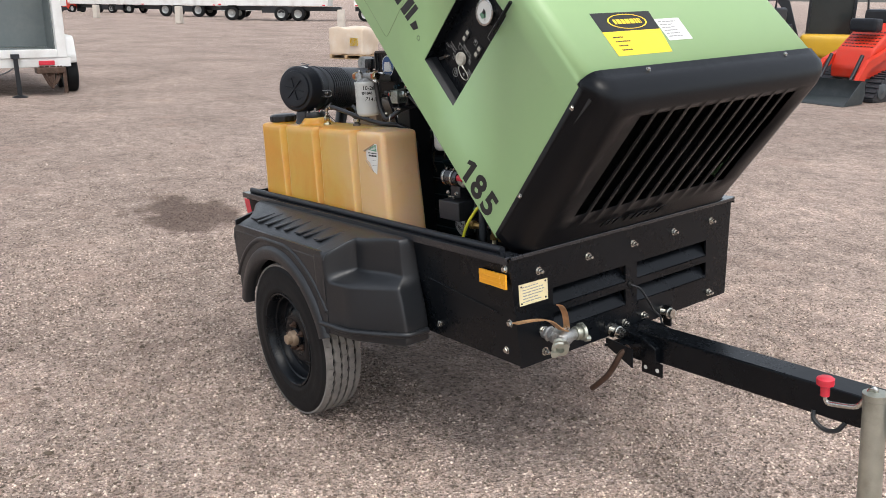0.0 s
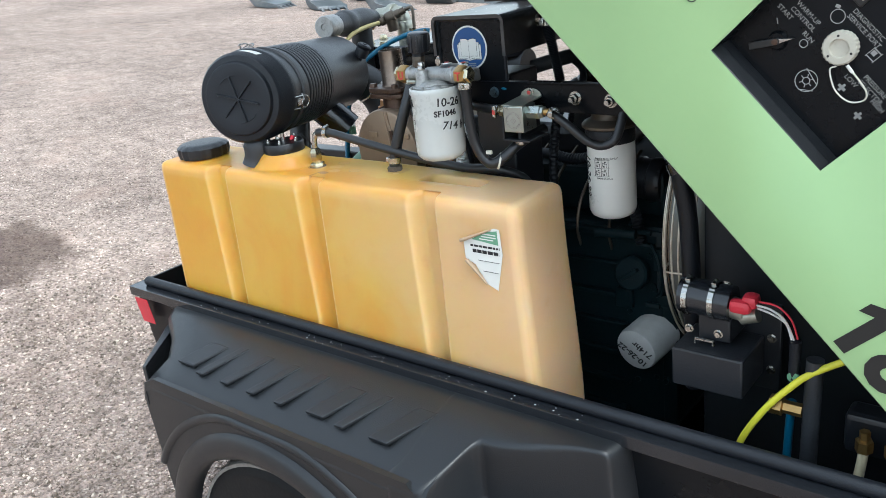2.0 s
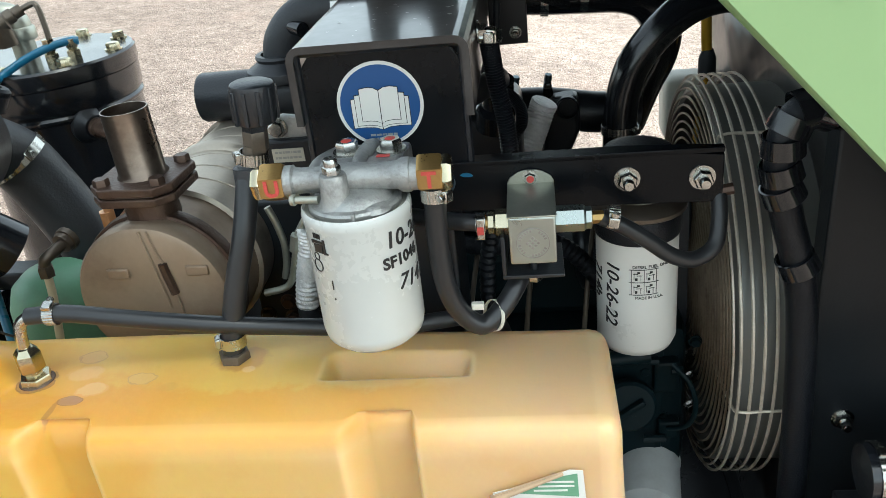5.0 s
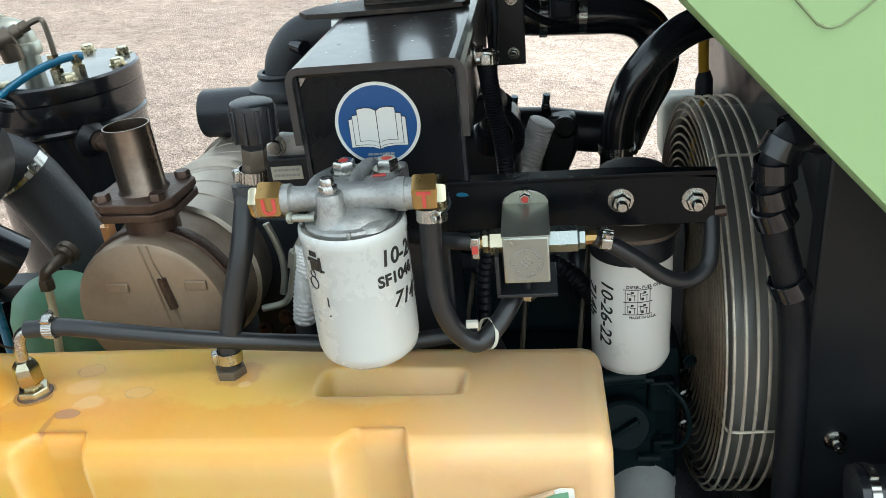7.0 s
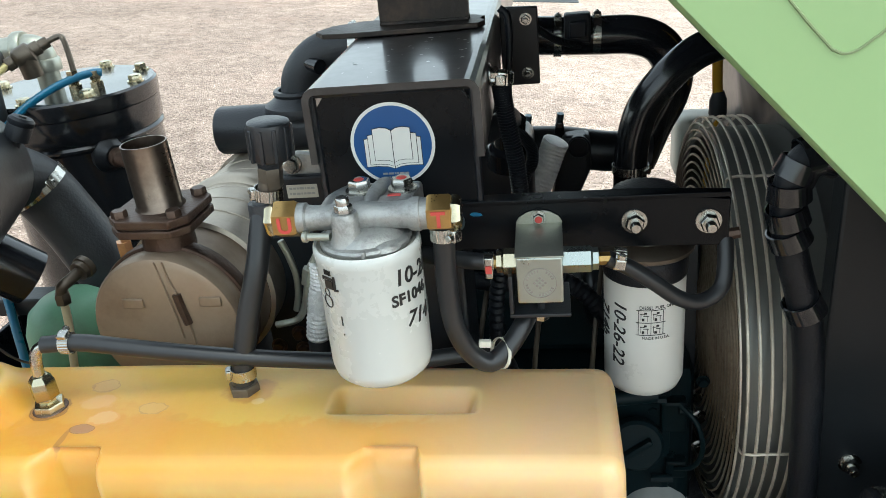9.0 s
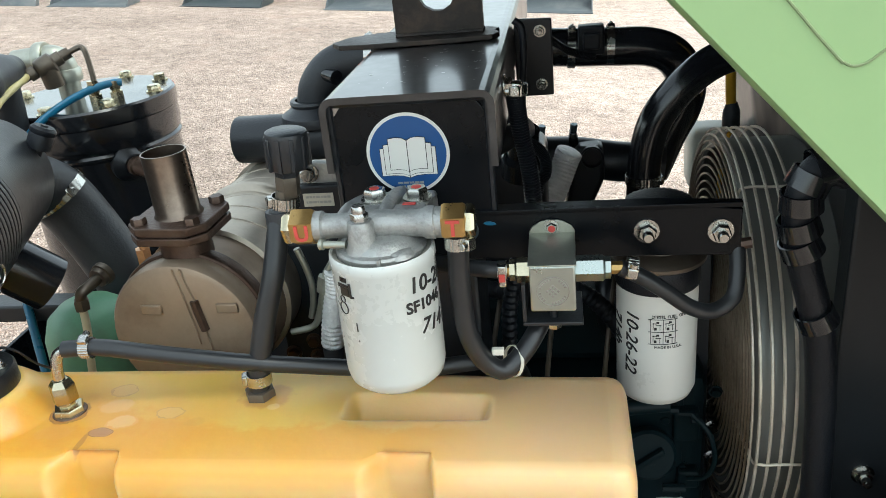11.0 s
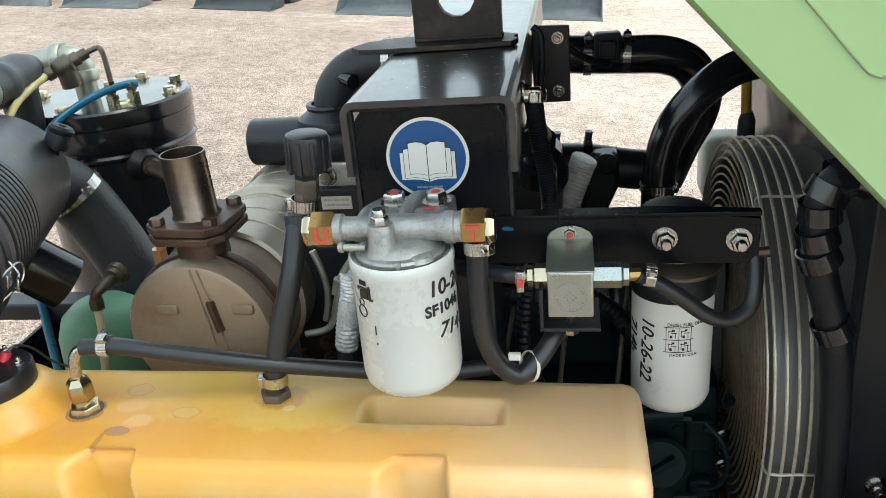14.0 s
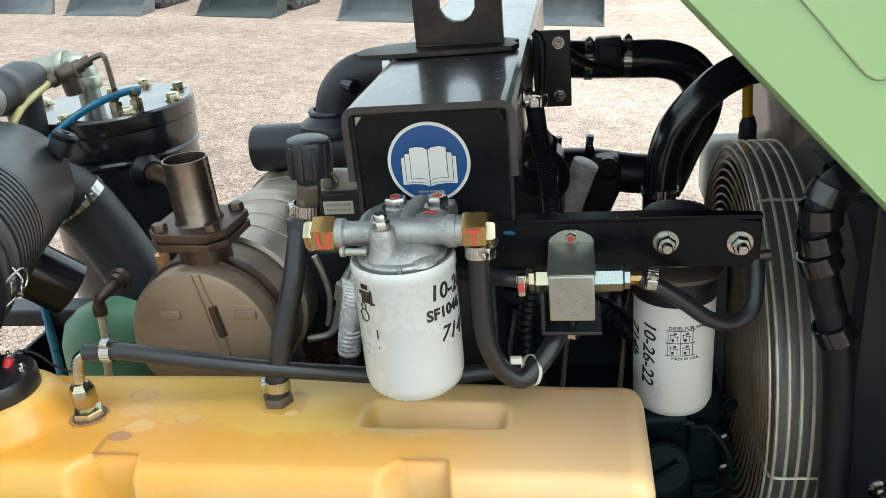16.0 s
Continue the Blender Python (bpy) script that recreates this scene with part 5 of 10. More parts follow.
def wheel(s):
    c = Vector((-1.24, s * 0.712, -0.465))
    out = Vector((0, s, 0))
    bm = bmesh.new()
    R, w = 0.340, 0.088
    # carcass with a rounded shoulder and sidewall rings
    lathe(bm, c, out, [(0.196, -w * 0.85), (0.215, -w), (0.26, -w * 1.06), (0.305, -w * 1.0), (0.325, -w * 0.88), (0.3285, -w * 0.7), (0.3285, w * 0.7), (0.325, w * 0.88), (0.312, w * 0.97), (0.306, w * 1.0), (0.303, w * 0.995), (0.285, w * 1.05), (0.26, w * 1.06), (0.235, w * 1.03), (0.232, w * 1.045), (0.222, w * 1.03), (0.212, w * 0.99), (0.203, w * 0.9), (0.196, w * 0.8)], 72)
    hub = part("wheel", lathe(bmesh.new(), c, out, [(0, -0.10), (0.04, -0.10), (0.04, 0.045), (0.035, 0.05), (0, 0.05)], 24), TUB_BLACK, COMP, "black steel wheel with a radial trailer tyre")
    part("tyre", bm, TYRE, hub, "black rubber tyre with a dusty tread")
    # tread: five ribs cut into blocks
    bm = bmesh.new()
    for k, (a, b) in enumerate(((-0.080, -0.054), (-0.0455, -0.0195), (-0.0115, 0.0115), (0.0195, 0.0455), (0.054, 0.080))):
        n = 44
        for i in range(n):
            t0 = 2 * math.pi * (i + 0.5 * (k % 2)) / n
            t1 = t0 + 2 * math.pi / n * 0.975
            rows = []
            for t in (t0, (t0 + t1) / 2, t1):
                zig = 0.0028 if t0 < t < t1 else -0.0028
                for rr in (0.324, R if 0 < k < 4 else R - 0.002):
                    for yy in (a, b):
                        kink = zig if abs(yy) < 0.078 else 0.0
                        edge = 0.006 if abs(yy) > 0.078 and rr > 0.33 else 0
                        rows.append(bm.verts.new(c + out * (yy + kink) + Vector((math.cos(t), 0, math.sin(t))) * (rr - edge)))
            for j in (0, 4):
                v = rows[j : j + 8]
                for q in ((2, 3, 7, 6), (0, 2, 6, 4), (1, 5, 7, 3)):
                    bm.faces.new([v[z] for z in q])
            bm.faces.new([rows[z] for z in (0, 1, 3, 2)])
            bm.faces.new([rows[z] for z in (8, 10, 11, 9)])
    tagged(part("tread", bm, TREAD, hub, "dusty grey ribbed tread"), kind="stuff")
    # rim with hand holes
    bm = bmesh.new()
    lathe(bm, c, out, [(0.19, -0.08), (0.206, 0.075), (0.209, 0.086), (0.207, 0.090), (0.200, 0.088), (0.194, 0.078), (0.188, 0.05), (0.182, 0.045), (0.178, 0.020), (0.170, 0.012), (0.150, 0.012), (0.138, 0.020), (0.112, 0.040), (0.095, 0.046), (0.080, 0.044), (0.050, 0.036), (0.045, 0.036), (0.045, 0.02)], 60)
    rim = part("rim", bm, TUB_BLACK, hub, "black painted steel rim with round holes")
    for k in range(10):
        a = k * math.pi / 5 + 0.2
        n = Vector((math.cos(a), 0, math.sin(a)))
        bm = bmesh.new()
        p = c + n * 0.126 + out * 0.029
        d = (out * 0.8 + n * 0.6).normalized()
        lathe(bm, p, d, [(0.0, 0.0015), (0.0115, 0.0015), (0.0125, 0.003), (0.0145, 0.0025), (0.0155, 0.0)], 16)
        part("rim_hole", bm, INK, rim)
    for k in range(5):
        a = k * 2 * math.pi / 5 + 0.5
        bolt(rim, c + Vector((math.cos(a), 0, math.sin(a))) * 0.057 + out * 0.040, out, 0.0115, RUST, "wheel_nut", True)
    bm = bmesh.new()
    lathe(bm, c, out, [(0.034, 0.03), (0.034, 0.068), (0.031, 0.072), (0.024, 0.074), (0.022, 0.092), (0.018, 0.095), (0, 0.095)], 28)
    part("hub_cap", bm, HUB, rim, "tarnished bronze hub end")
    bm = bmesh.new()
    rod(bm, c - out * 0.1, c - out * 0.65, 0.03)
    part("axle", bm, TUB_BLACK, hub)


wheel(-1)
wheel(1)


def drawbar():
    bm = bmesh.new()
    box(bm, 0.06, 1.32, -0.05, 0.05, -0.398, -0.300, 0.006)
    bar = part("drawbar", bm, TUB_BLACK, COMP, "black square steel drawbar")
    # mount with gussets and ears
    bm = bmesh.new()
    prism(bm, [(0.004, -0.30), (0.10, -0.31), (0.16, -0.34), (0.16, -0.40), (0.004, -0.40)], "y", -0.075, 0.075, 0.004)
    prism(bm, [(0.004, -0.075), (0.10, -0.075), (0.004, -0.16)], "z", -0.345, -0.335)
    prism(bm, [(0.004, 0.075), (0.10, 0.075), (0.004, 0.16)], "z", -0.345, -0.335)
    prism(bm, [(0.0, -0.315), (0.12, -0.330), (0.12, -0.40), (0.0, -0.345)], "y", -0.15, -0.142, 0.003)
    prism(bm, [(0.0, -0.27), (0.035, -0.27), (0.035, -0.35), (0.0, -0.35)], "y", 0.165, 0.175, 0.003)
    part("drawbar_mount", bm, TUB_BLACK, bar)
    for s in (-1, 1):
        bm = bmesh.new()
        prism(bm, [(0.085, -0.398), (0.175, -0.398), (0.175, -0.448), (0.085, -0.448)], "y", s * 0.055 - 0.003, s * 0.055 + 0.003, 0.002)
        ear = part("mounting_ear", bm, TUB_BLACK, bar)
        # flat discs for holes: white paints daylight showing through, black paints a dark hole
        for x in (0.103, 0.155):
            bm = bmesh.new()
            lathe(bm, (x, s * 0.0585 if s > 0 else -0.0585, -0.425), (0, s, 0), [(0, 0.0006), (0.008, 0.0006), (0.008, 0)], 14)
            part("painted_hole", bm, DECAL_WHITE if s < 0 else INK, ear)
    # big bolts through the front panel
    for y, z in ((-0.116, -0.296), (0.166, -0.297)):
        bm = bmesh.new()
        lathe(bm, (0.0, y, z), (1, 0, 0), [(0, 0), (0.026, 0), (0.026, 0.006), (0.012, 0.006), (0.012, 0.03), (0.022, 0.03), (0.022, 0.034), (0.018, 0.036), (0.018, 0.048), (0, 0.05)], 24)
        part("pivot_bolt", bm, ZINC, bar)
    # swivel jack with a crank
    jx, jy = 0.925, -0.105
    bm = bmesh.new()
    lathe(bm, (jx, jy, -0.93), (0, 0, 1), [(0.024, -0.06), (0.024, 0.2), (0.0, 0.2)], 24)
    lathe(bm, (jx, jy, -0.80), (0, 0, 1), [(0.0, 0), (0.031, 0), (0.031, 0.53), (0.033, 0.532), (0.033, 0.55), (0, 0.555)], 28)
    jack = part("jack", bm, GALV, bar, "galvanised swivel jack with a crank and red knob")
    bm = bmesh.new()
    lathe(bm, (jx, jy, -1.0), (0, 0, 1), [(0, 0), (0.09, 0), (0.09, 0.006), (0.03, 0.02), (0, 0.02)], 24)
    part("jack_foot", bm, GALV, jack)
    bm = bmesh.new()
    rod(bm, (jx, jy, -0.35), (jx, -0.045, -0.35), 0.022)
    tube(bm, [(jx, jy, -0.252), (jx, jy - 0.002, -0.240), (jx - 0.01, jy - 0.004, -0.241), (jx - 0.028, jy - 0.004, -0.279), (jx - 0.05, jy - 0.004, -0.305), (jx - 0.10, jy - 0.004, -0.316), (jx - 0.13, jy - 0.004, -0.318), (jx - 0.138, jy - 0.004, -0.295)], 0.0075, 10)
    part("crank", bm, ZINC, jack)
    bm = bmesh.new()
    lathe(bm, (jx - 0.138, jy - 0.004, -0.30), (0, 0, 1), [(0.0, 0), (0.013, 0), (0.013, 0.028), (0.024, 0.034), (0.025, 0.052), (0.020, 0.056), (0, 0.057)], 10)
    part("knob", bm, RED, jack, "red plastic knob")
    bm = bmesh.new()
    lathe(bm, (jx - 0.028, jy + 0.03, -0.30), (0, -1, 0), [(0, 0), (0.018, 0), (0.018, 0.016), (0, 0.018)], 12)
    part("swivel_pin", bm, ZINC, jack)
    bm = bmesh.new()
    tube(bm, [(0.725, -0.05, -0.385), (0.73, -0.058, -0.41), (0.764, -0.06, -0.430), (0.80, -0.06, -0.422), (0.82, -0.05, -0.395)], 0.007, 8)
    part("cable_loop", bm, HOSE, bar)
    # chain hook, coupler at the far end
    bm = bmesh.new()
    box(bm, 1.30, 1.42, -0.04, 0.04, -0.40, -0.33, 0.012)
    lathe(bm, (1.42, 0, -0.40), (0, 0, 1), [(0, 0), (0.045, 0), (0.05, 0.03), (0.04, 0.06), (0, 0.065)], 20)
    part("coupler", bm, TUB_BLACK, bar)
    # drain hose under the nose, breakaway cable
    bm = bmesh.new()
    tube(bm, [(0.09, -0.13, -0.33), (0.07, -0.15, -0.36), (0.04, -0.15, -0.41), (0.006, -0.15, -0.459), (-0.035, -0.15, -0.50), (-0.07, -0.15, -0.531)], 0.011, 10)
    part("drain_hose", bm, RUST, BODY, "brown drain hose")
    bm = bmesh.new()
    tube(bm, [(0.002, -0.015, -0.15), (0.02, 0.01, -0.165), (0.03, 0.04, -0.21), (0.035, 0.07, -0.26), (0.04, 0.10, -0.29), (0.08, 0.06, -0.298)], 0.004, 8)
    part("tail_cable", bm, HOSE, BODY)
    bm = bmesh.new()
    lathe(bm, (0, -0.015, -0.148), (1, 0, 0), [(0.0, 0.002), (0.008, 0.002), (0.012, 0.006), (0.014, 0.0)], 16)
    part("grommet", bm, INK, BODY)


drawbar()


def air_outlet():
    """Two ball valves on a pipe tee at the front panel."""
    bm = bmesh.new()
    rod(bm, (0.0, -0.445, -0.215), (0.085, -0.44, -0.215), 0.020, 16)
    lathe(bm, (0.02, -0.444, -0.215), (1, 0, 0), [(0.0, 0), (0.027, 0), (0.027, 0.006), (0.021, 0.010), (0, 0.01)], 6)
    lathe(bm, (0.04, -0.444, -0.215), (1, 0, 0), [(0.0, 0), (0.026, 0), (0.026, 0.012), (0, 0.012)], 6)
    man = part("outlet_valve", bm, ALU, BODY, "steel outlet pipe with two ball valves and worn brass levers")
    bm = bmesh.new()
    lathe(bm, (0.085, -0.44, -0.215), (0, 1, 0), [(0, -0.03), (0.02, -0.03), (0.026, -0.015), (0.026, 0.015), (0.019, 0.03), (0.019, 0.06), (0, 0.06)], 16)
    rod(bm, (0.085, -0.44, -0.215), (0.098, -0.472, -0.222), 0.021)
    part("ball_valve", bm, ALU, man)
    for p, d in (((0.094, -0.465, -0.224), (0.62, -0.62, -0.22)), ((0.088, -0.392, -0.212), (0.15, 1, -0.1))):
        d = Vector(d).normalized()
        bm = bmesh.new()
        lathe(bm, p, d, [(0.0, 0), (0.022, 0), (0.024, 0.008), (0.018, 0.012), (0.018, 0.022), (0.026, 0.024), (0.028, 0.034), (0.023, 0.038), (0.014, 0.038), (0.012, 0.02), (0, 0.02)], 18)
        s, u, _ = frame_of(d)
        for k in (0, 1):
            a = k * math.pi + 0.7
            q = Vector(p) + d * 0.034 + (s * math.cos(a) + u * math.sin(a)) * 0.025
            lathe(bm, q - d * 0.006, d, [(0, 0), (0.011, 0), (0.011, 0.018), (0, 0.019)], 8)
        part("claw_coupling", bm, GALV, man)
    for pts in (
        [(0.10, -0.445, -0.186), (0.104, -0.47, -0.172), (0.104, -0.51, -0.138), (0.103, -0.545, -0.122), (0.101, -0.60, -0.112), (0.10, -0.657, -0.106)],
        [(0.088, -0.430, -0.188), (0.092, -0.432, -0.17), (0.097, -0.443, -0.13), (0.099, -0.456, -0.105), (0.10, -0.469, -0.093)],
    ):
        bm = bmesh.new()
        line = curve_points(pts, 5)
        w = Vector((0.011, 0.003, 0)) if pts[0][1] < -0.42 else Vector((0.005, 0.011, 0))
        up = Vector((0, 0, 0.0022)) if pts[0][1] < -0.42 else Vector((0.0022, 0, 0))
        last = None
        for q in line:
            ring = [bm.verts.new(q + w + up), bm.verts.new(q - w + up), bm.verts.new(q - w - up), bm.verts.new(q + w - up)]
            if last:
                for k in range(4):
                    bm.faces.new((last[k], last[(k + 1) % 4], ring[(k + 1) % 4], ring[k]))
            else:
                bm.faces.new(ring[::-1])
            last = ring
        bm.faces.new(last)
        part("lever", bm, COPPER, man, "worn brass lever")
    bolt(man, (0.094, -0.430, -0.184), (0.3, 0, 1), 0.007, name="lever_nut")
    bolt(man, (0.102, -0.452, -0.178), (0.2, 0, 1), 0.007, name="lever_nut")


air_outlet()


def wrap_words(parent, text, size, c, r, turn, z, mat, name="lettering", bold=0.0, spin=0.0, shear=0.0):
    """Writing laid round an upright can of radius r at c. turn: degrees from -y towards +x where the line begins; spin: degrees the line is turned."""
    ob = words(parent, text, size, Matrix.Identity(4), mat, name, bold=bold, shear=shear)
    bm = bmesh.new()
    bm.from_mesh(ob.data)
    bmesh.ops.subdivide_edges(bm, edges=[e for e in bm.edges if e.calc_length() > size * 0.2], cuts=2)
    bm.verts.index_update()
    cs, sn = math.cos(radians(spin)), math.sin(radians(spin))
    for v in bm.verts:
        x, y, h = v.co
        x, y = x * cs - y * sn, x * sn + y * cs
        a = radians(turn) + x / r
        v.co = (c[0] + math.sin(a) * (r + 0.0004 + h), c[1] - math.cos(a) * (r + 0.0004 + h), z + y)
    if size < 0.01:
        # small print stays one part
        bm.to_mesh(ob.data)
        bm.free()
        return tagged(ob, kind="stuff")
    # large characters are parts of their own
    bpy.data.objects.remove(ob)
    left = set(bm.verts)
    while left:
        one, todo = set(), [next(iter(left))]
        while todo:
            v = todo.pop()
            if v not in one:
                one.add(v)
                todo += [e.other_vert(v) for e in v.link_edges]
        left -= one
        order = sorted(one, key=lambda v: v.index)
        place = {v: i for i, v in enumerate(order)}
        me = bpy.data.meshes.new(name)
        me.from_pydata([v.co[:] for v in order], [], [[place[v] for v in f.verts] for f in bm.faces if f.verts[0] in one])
        me.materials.append(mat)
        new(name, me).parent = parent
    bm.free()


def air_cleaner():
    a, e = Vector((-1.486, -0.517, 0.580)), Vector((-1.705, 0.005, 0.540))
    d = (e - a).normalized()
    bm = bmesh.new()
    R = 0.097
    prof = [(R - 0.002, 0.085), (R, 0.087), (R, 0.128), (R + 0.005, 0.131), (R + 0.0055, 0.139), (R + 0.001, 0.142), (R + 0.001, 0.164)]
    h = 0.166
    for k in range(9):
        prof += [(R - 0.006, h), (R - 0.006, h + 0.0035), (R + 0.0025, h + 0.0042), (R + 0.0035, h + 0.0090), (R + 0.0025, h + 0.0136), (R - 0.006, h + 0.0144)]
        h += 0.0154
    prof += [(R + 0.002, 0.306), (R + 0.002, 0.548), (R - 0.001, 0.560), (R - 0.008, 0.568), (R - 0.022, 0.572), (0.05, 0.573), (0, 0.573)]
    lathe(bm, a, d, prof, 64)
    can = part("air_cleaner", bm, PLASTIC_SOFT, COMP, "black plastic air cleaner canister with ribbed body")
    s, u, dd = frame_of(d)
    bm = bmesh.new()
    tube(bm, [a + dd * 0.350 + (s * math.cos(2.0) + u * math.sin(2.0)) * (R + 0.002), a + dd * 0.50 + (s * math.cos(2.0) + u * math.sin(2.0)) * (R + 0.002), a + dd * 0.555 + (s * math.cos(2.0) + u * math.sin(2.0)) * (R + 0.0005)], 0.0009, 6)
    part("mould_line", bm, PLASTIC_SOFT, can)
    bm = bmesh.new()
    lathe(bm, a, d, [(0, 0.004), (0.050, 0.004), (0.074, 0.0), (0.079, 0.002), (0.082, 0.010), (0.094, 0.012), (0.100, 0.020), (0.101, 0.060), (0.104, 0.064), (0.104, 0.085), (0.101, 0.090), (R - 0.002, 0.090)], 64)
    cover = part("end_cover", bm, PLASTIC, can, "black end cover with raised spokes")
    for k in range(3):
        t = k * math.pi / 3 + 0.25
        m = Matrix((s * math.cos(t) + u * math.sin(t), u * math.cos(t) - s * math.sin(t), dd)).transposed().to_4x4()
        m.translation = a
        part("spoke", box(bmesh.new(), -0.052, 0.052, -0.0018, 0.0018, -0.001, 0.006, 0.001, m), PLASTIC, cover)
    for k in (0.75, 3.9):
        arc = [a + dd * 0.0035 + (s * math.cos(k + j * 0.13) + u * math.sin(k + j * 0.13)) * 0.052 for j in range(7)]
        part("moulded_arc", tube(bmesh.new(), arc, 0.0016, 6, 2), PLASTIC, cover)
    # wire latches
    for t in (0.24, -1.75):
        n = s * math.cos(t) + u * math.sin(t)
        side = dd.cross(n)
        o = a + dd * 0.104 + n * (R + 0.0045)
        bm = bmesh.new()
        tube(bm, [o - side * 0.014 - dd * 0.034, o - side * 0.014 + dd * 0.014 + n * 0.006, o - side * 0.006 + dd * 0.026 + n * 0.010, o + side * 0.006 + dd * 0.026 + n * 0.010, o + side * 0.014 + dd * 0.014 + n * 0.006, o + side * 0.014 - dd * 0.034], 0.0015, 8)
        latch = part("wire_latch", bm, STEEL, can)
        bm = bmesh.new()
        tube(bm, [o - side * 0.018 + dd * 0.006, o - side * 0.009 + n * 0.011 - dd * 0.004, o - side * 0.006 + n * 0.013 - dd * 0.016, o + side * 0.006 + n * 0.013 - dd * 0.016, o + side * 0.009 + n * 0.011 - dd * 0.004, o + side * 0.018 + dd * 0.006], 0.0015, 8)
        part("latch_bail", bm, STEEL, latch)
        m = Matrix((side, dd, n)).transposed().to_4x4()
        m.translation = o
        part("latch_plate", box(bmesh.new(), -0.008, 0.008, -0.012, 0.010, -0.002, 0.003, 0.001, m), STEEL, latch)
    bm = bmesh.new()
    up = -u * 0.97 + s * 0.24
    up = (up - dd * up.dot(dd)).normalized()
    for k in range(4):
        t = (k - 1.5) * 0.11
        q = up * math.cos(t) + dd.cross(up) * math.sin(t)
        m = Matrix((dd, q.cross(dd), q)).transposed().to_4x4()
        m.translation = a + dd * 0.045 + q * 0.1008
        box(bm, -0.012, 0.012, -0.0054, 0.0054, 0, 0.0007, 0, m)
    bmesh.ops.remove_doubles(bm, verts=bm.verts, dist=0.0003)
    part("paper_label", bm, DECAL_WHITE, can)
    # rubber dust valve below the cover, its lips pinched
    low = a + dd * 0.05 - Vector((0, 0, 0.085))
    bm = bmesh.new()
    tube(bm, [low, low + Vector((0.004, -0.004, -0.034)), low + Vector((-0.004, -0.010, -0.070))], [0.022, 0.024, 0.027, 0.030, 0.032, 0.033, 0.032, 0.031, 0.030, 0.029, 0.029, 0.030, 0.032], 18)
    valve = part("dust_valve", bm, RUBBER, can, "black rubber dust valve")
    bm = bmesh.new()
    prism(bm, [(low.x - 0.055, low.z - 0.030), (low.x - 0.020, low.z - 0.014), (low.x - 0.004, low.z - 0.040), (low.x - 0.012, low.z - 0.072), (low.x - 0.040, low.z - 0.062)], "y", low.y - 0.002, low.y + 0.016, 0.005)
    part("valve_lip", bm, RUBBER, valve)
    # inlet stub, pointing down and back
    bm = bmesh.new()
    p0, p1 = Vector((-1.620, -0.175, 0.500)), Vector((-1.556, -0.128, 0.416))
    dv = p1 - p0
    lathe(bm, p0, dv, [(0, -0.03), (0.041, -0.03), (0.041, dv.length), (0.0375, dv.length), (0.0365, -0.01), (0, -0.01)], 36)
    part("inlet_stub", bm, BLACK_GLOSS, can)
    # restriction indicator on the shoulder
    bm = bmesh.new()
    g, gd = Vector((-1.600, -0.005, 0.582)), Vector((0.42, 0.25, 0.85))
    lathe(bm, g, gd, [(0, -0.03), (0.008, -0.03), (0.008, 0), (0.018, 0.003), (0.0185, 0.024), (0.0175, 0.026), (0.019, 0.028), (0.019, 0.034), (0.015, 0.038), (0, 0.038)], 24)
    ind = part("restriction_gauge", bm, PLASTIC, can, "small black restriction indicator")
    gd.normalize()
    part("gauge_button", lathe(bmesh.new(), g + gd * 0.037, gd, [(0.0055, 0), (0.0055, 0.003), (0, 0.0035)], 12), INK, ind)
    # outlet hose to the compressor
    bm = bmesh.new()
    tube(bm, [(-1.705, -0.03, 0.545), (-1.690, 0.05, 0.515), (-1.668, 0.105, 0.470), (-1.640, 0.12, 0.405), (-1.604, 0.12, 0.325), (-1.575, 0.12, 0.24), (-1.55, 0.12, 0.12)], 0.052, 32)
    duct = part("intake_hose", bm, RUBBER, COMP, "thick black rubber intake hose")
    clamp(duct, (-1.668, 0.105, 0.470), (0.05, 0.03, -0.11), 0.0525, 0.018, (0, -0.5, 1))


air_cleaner()


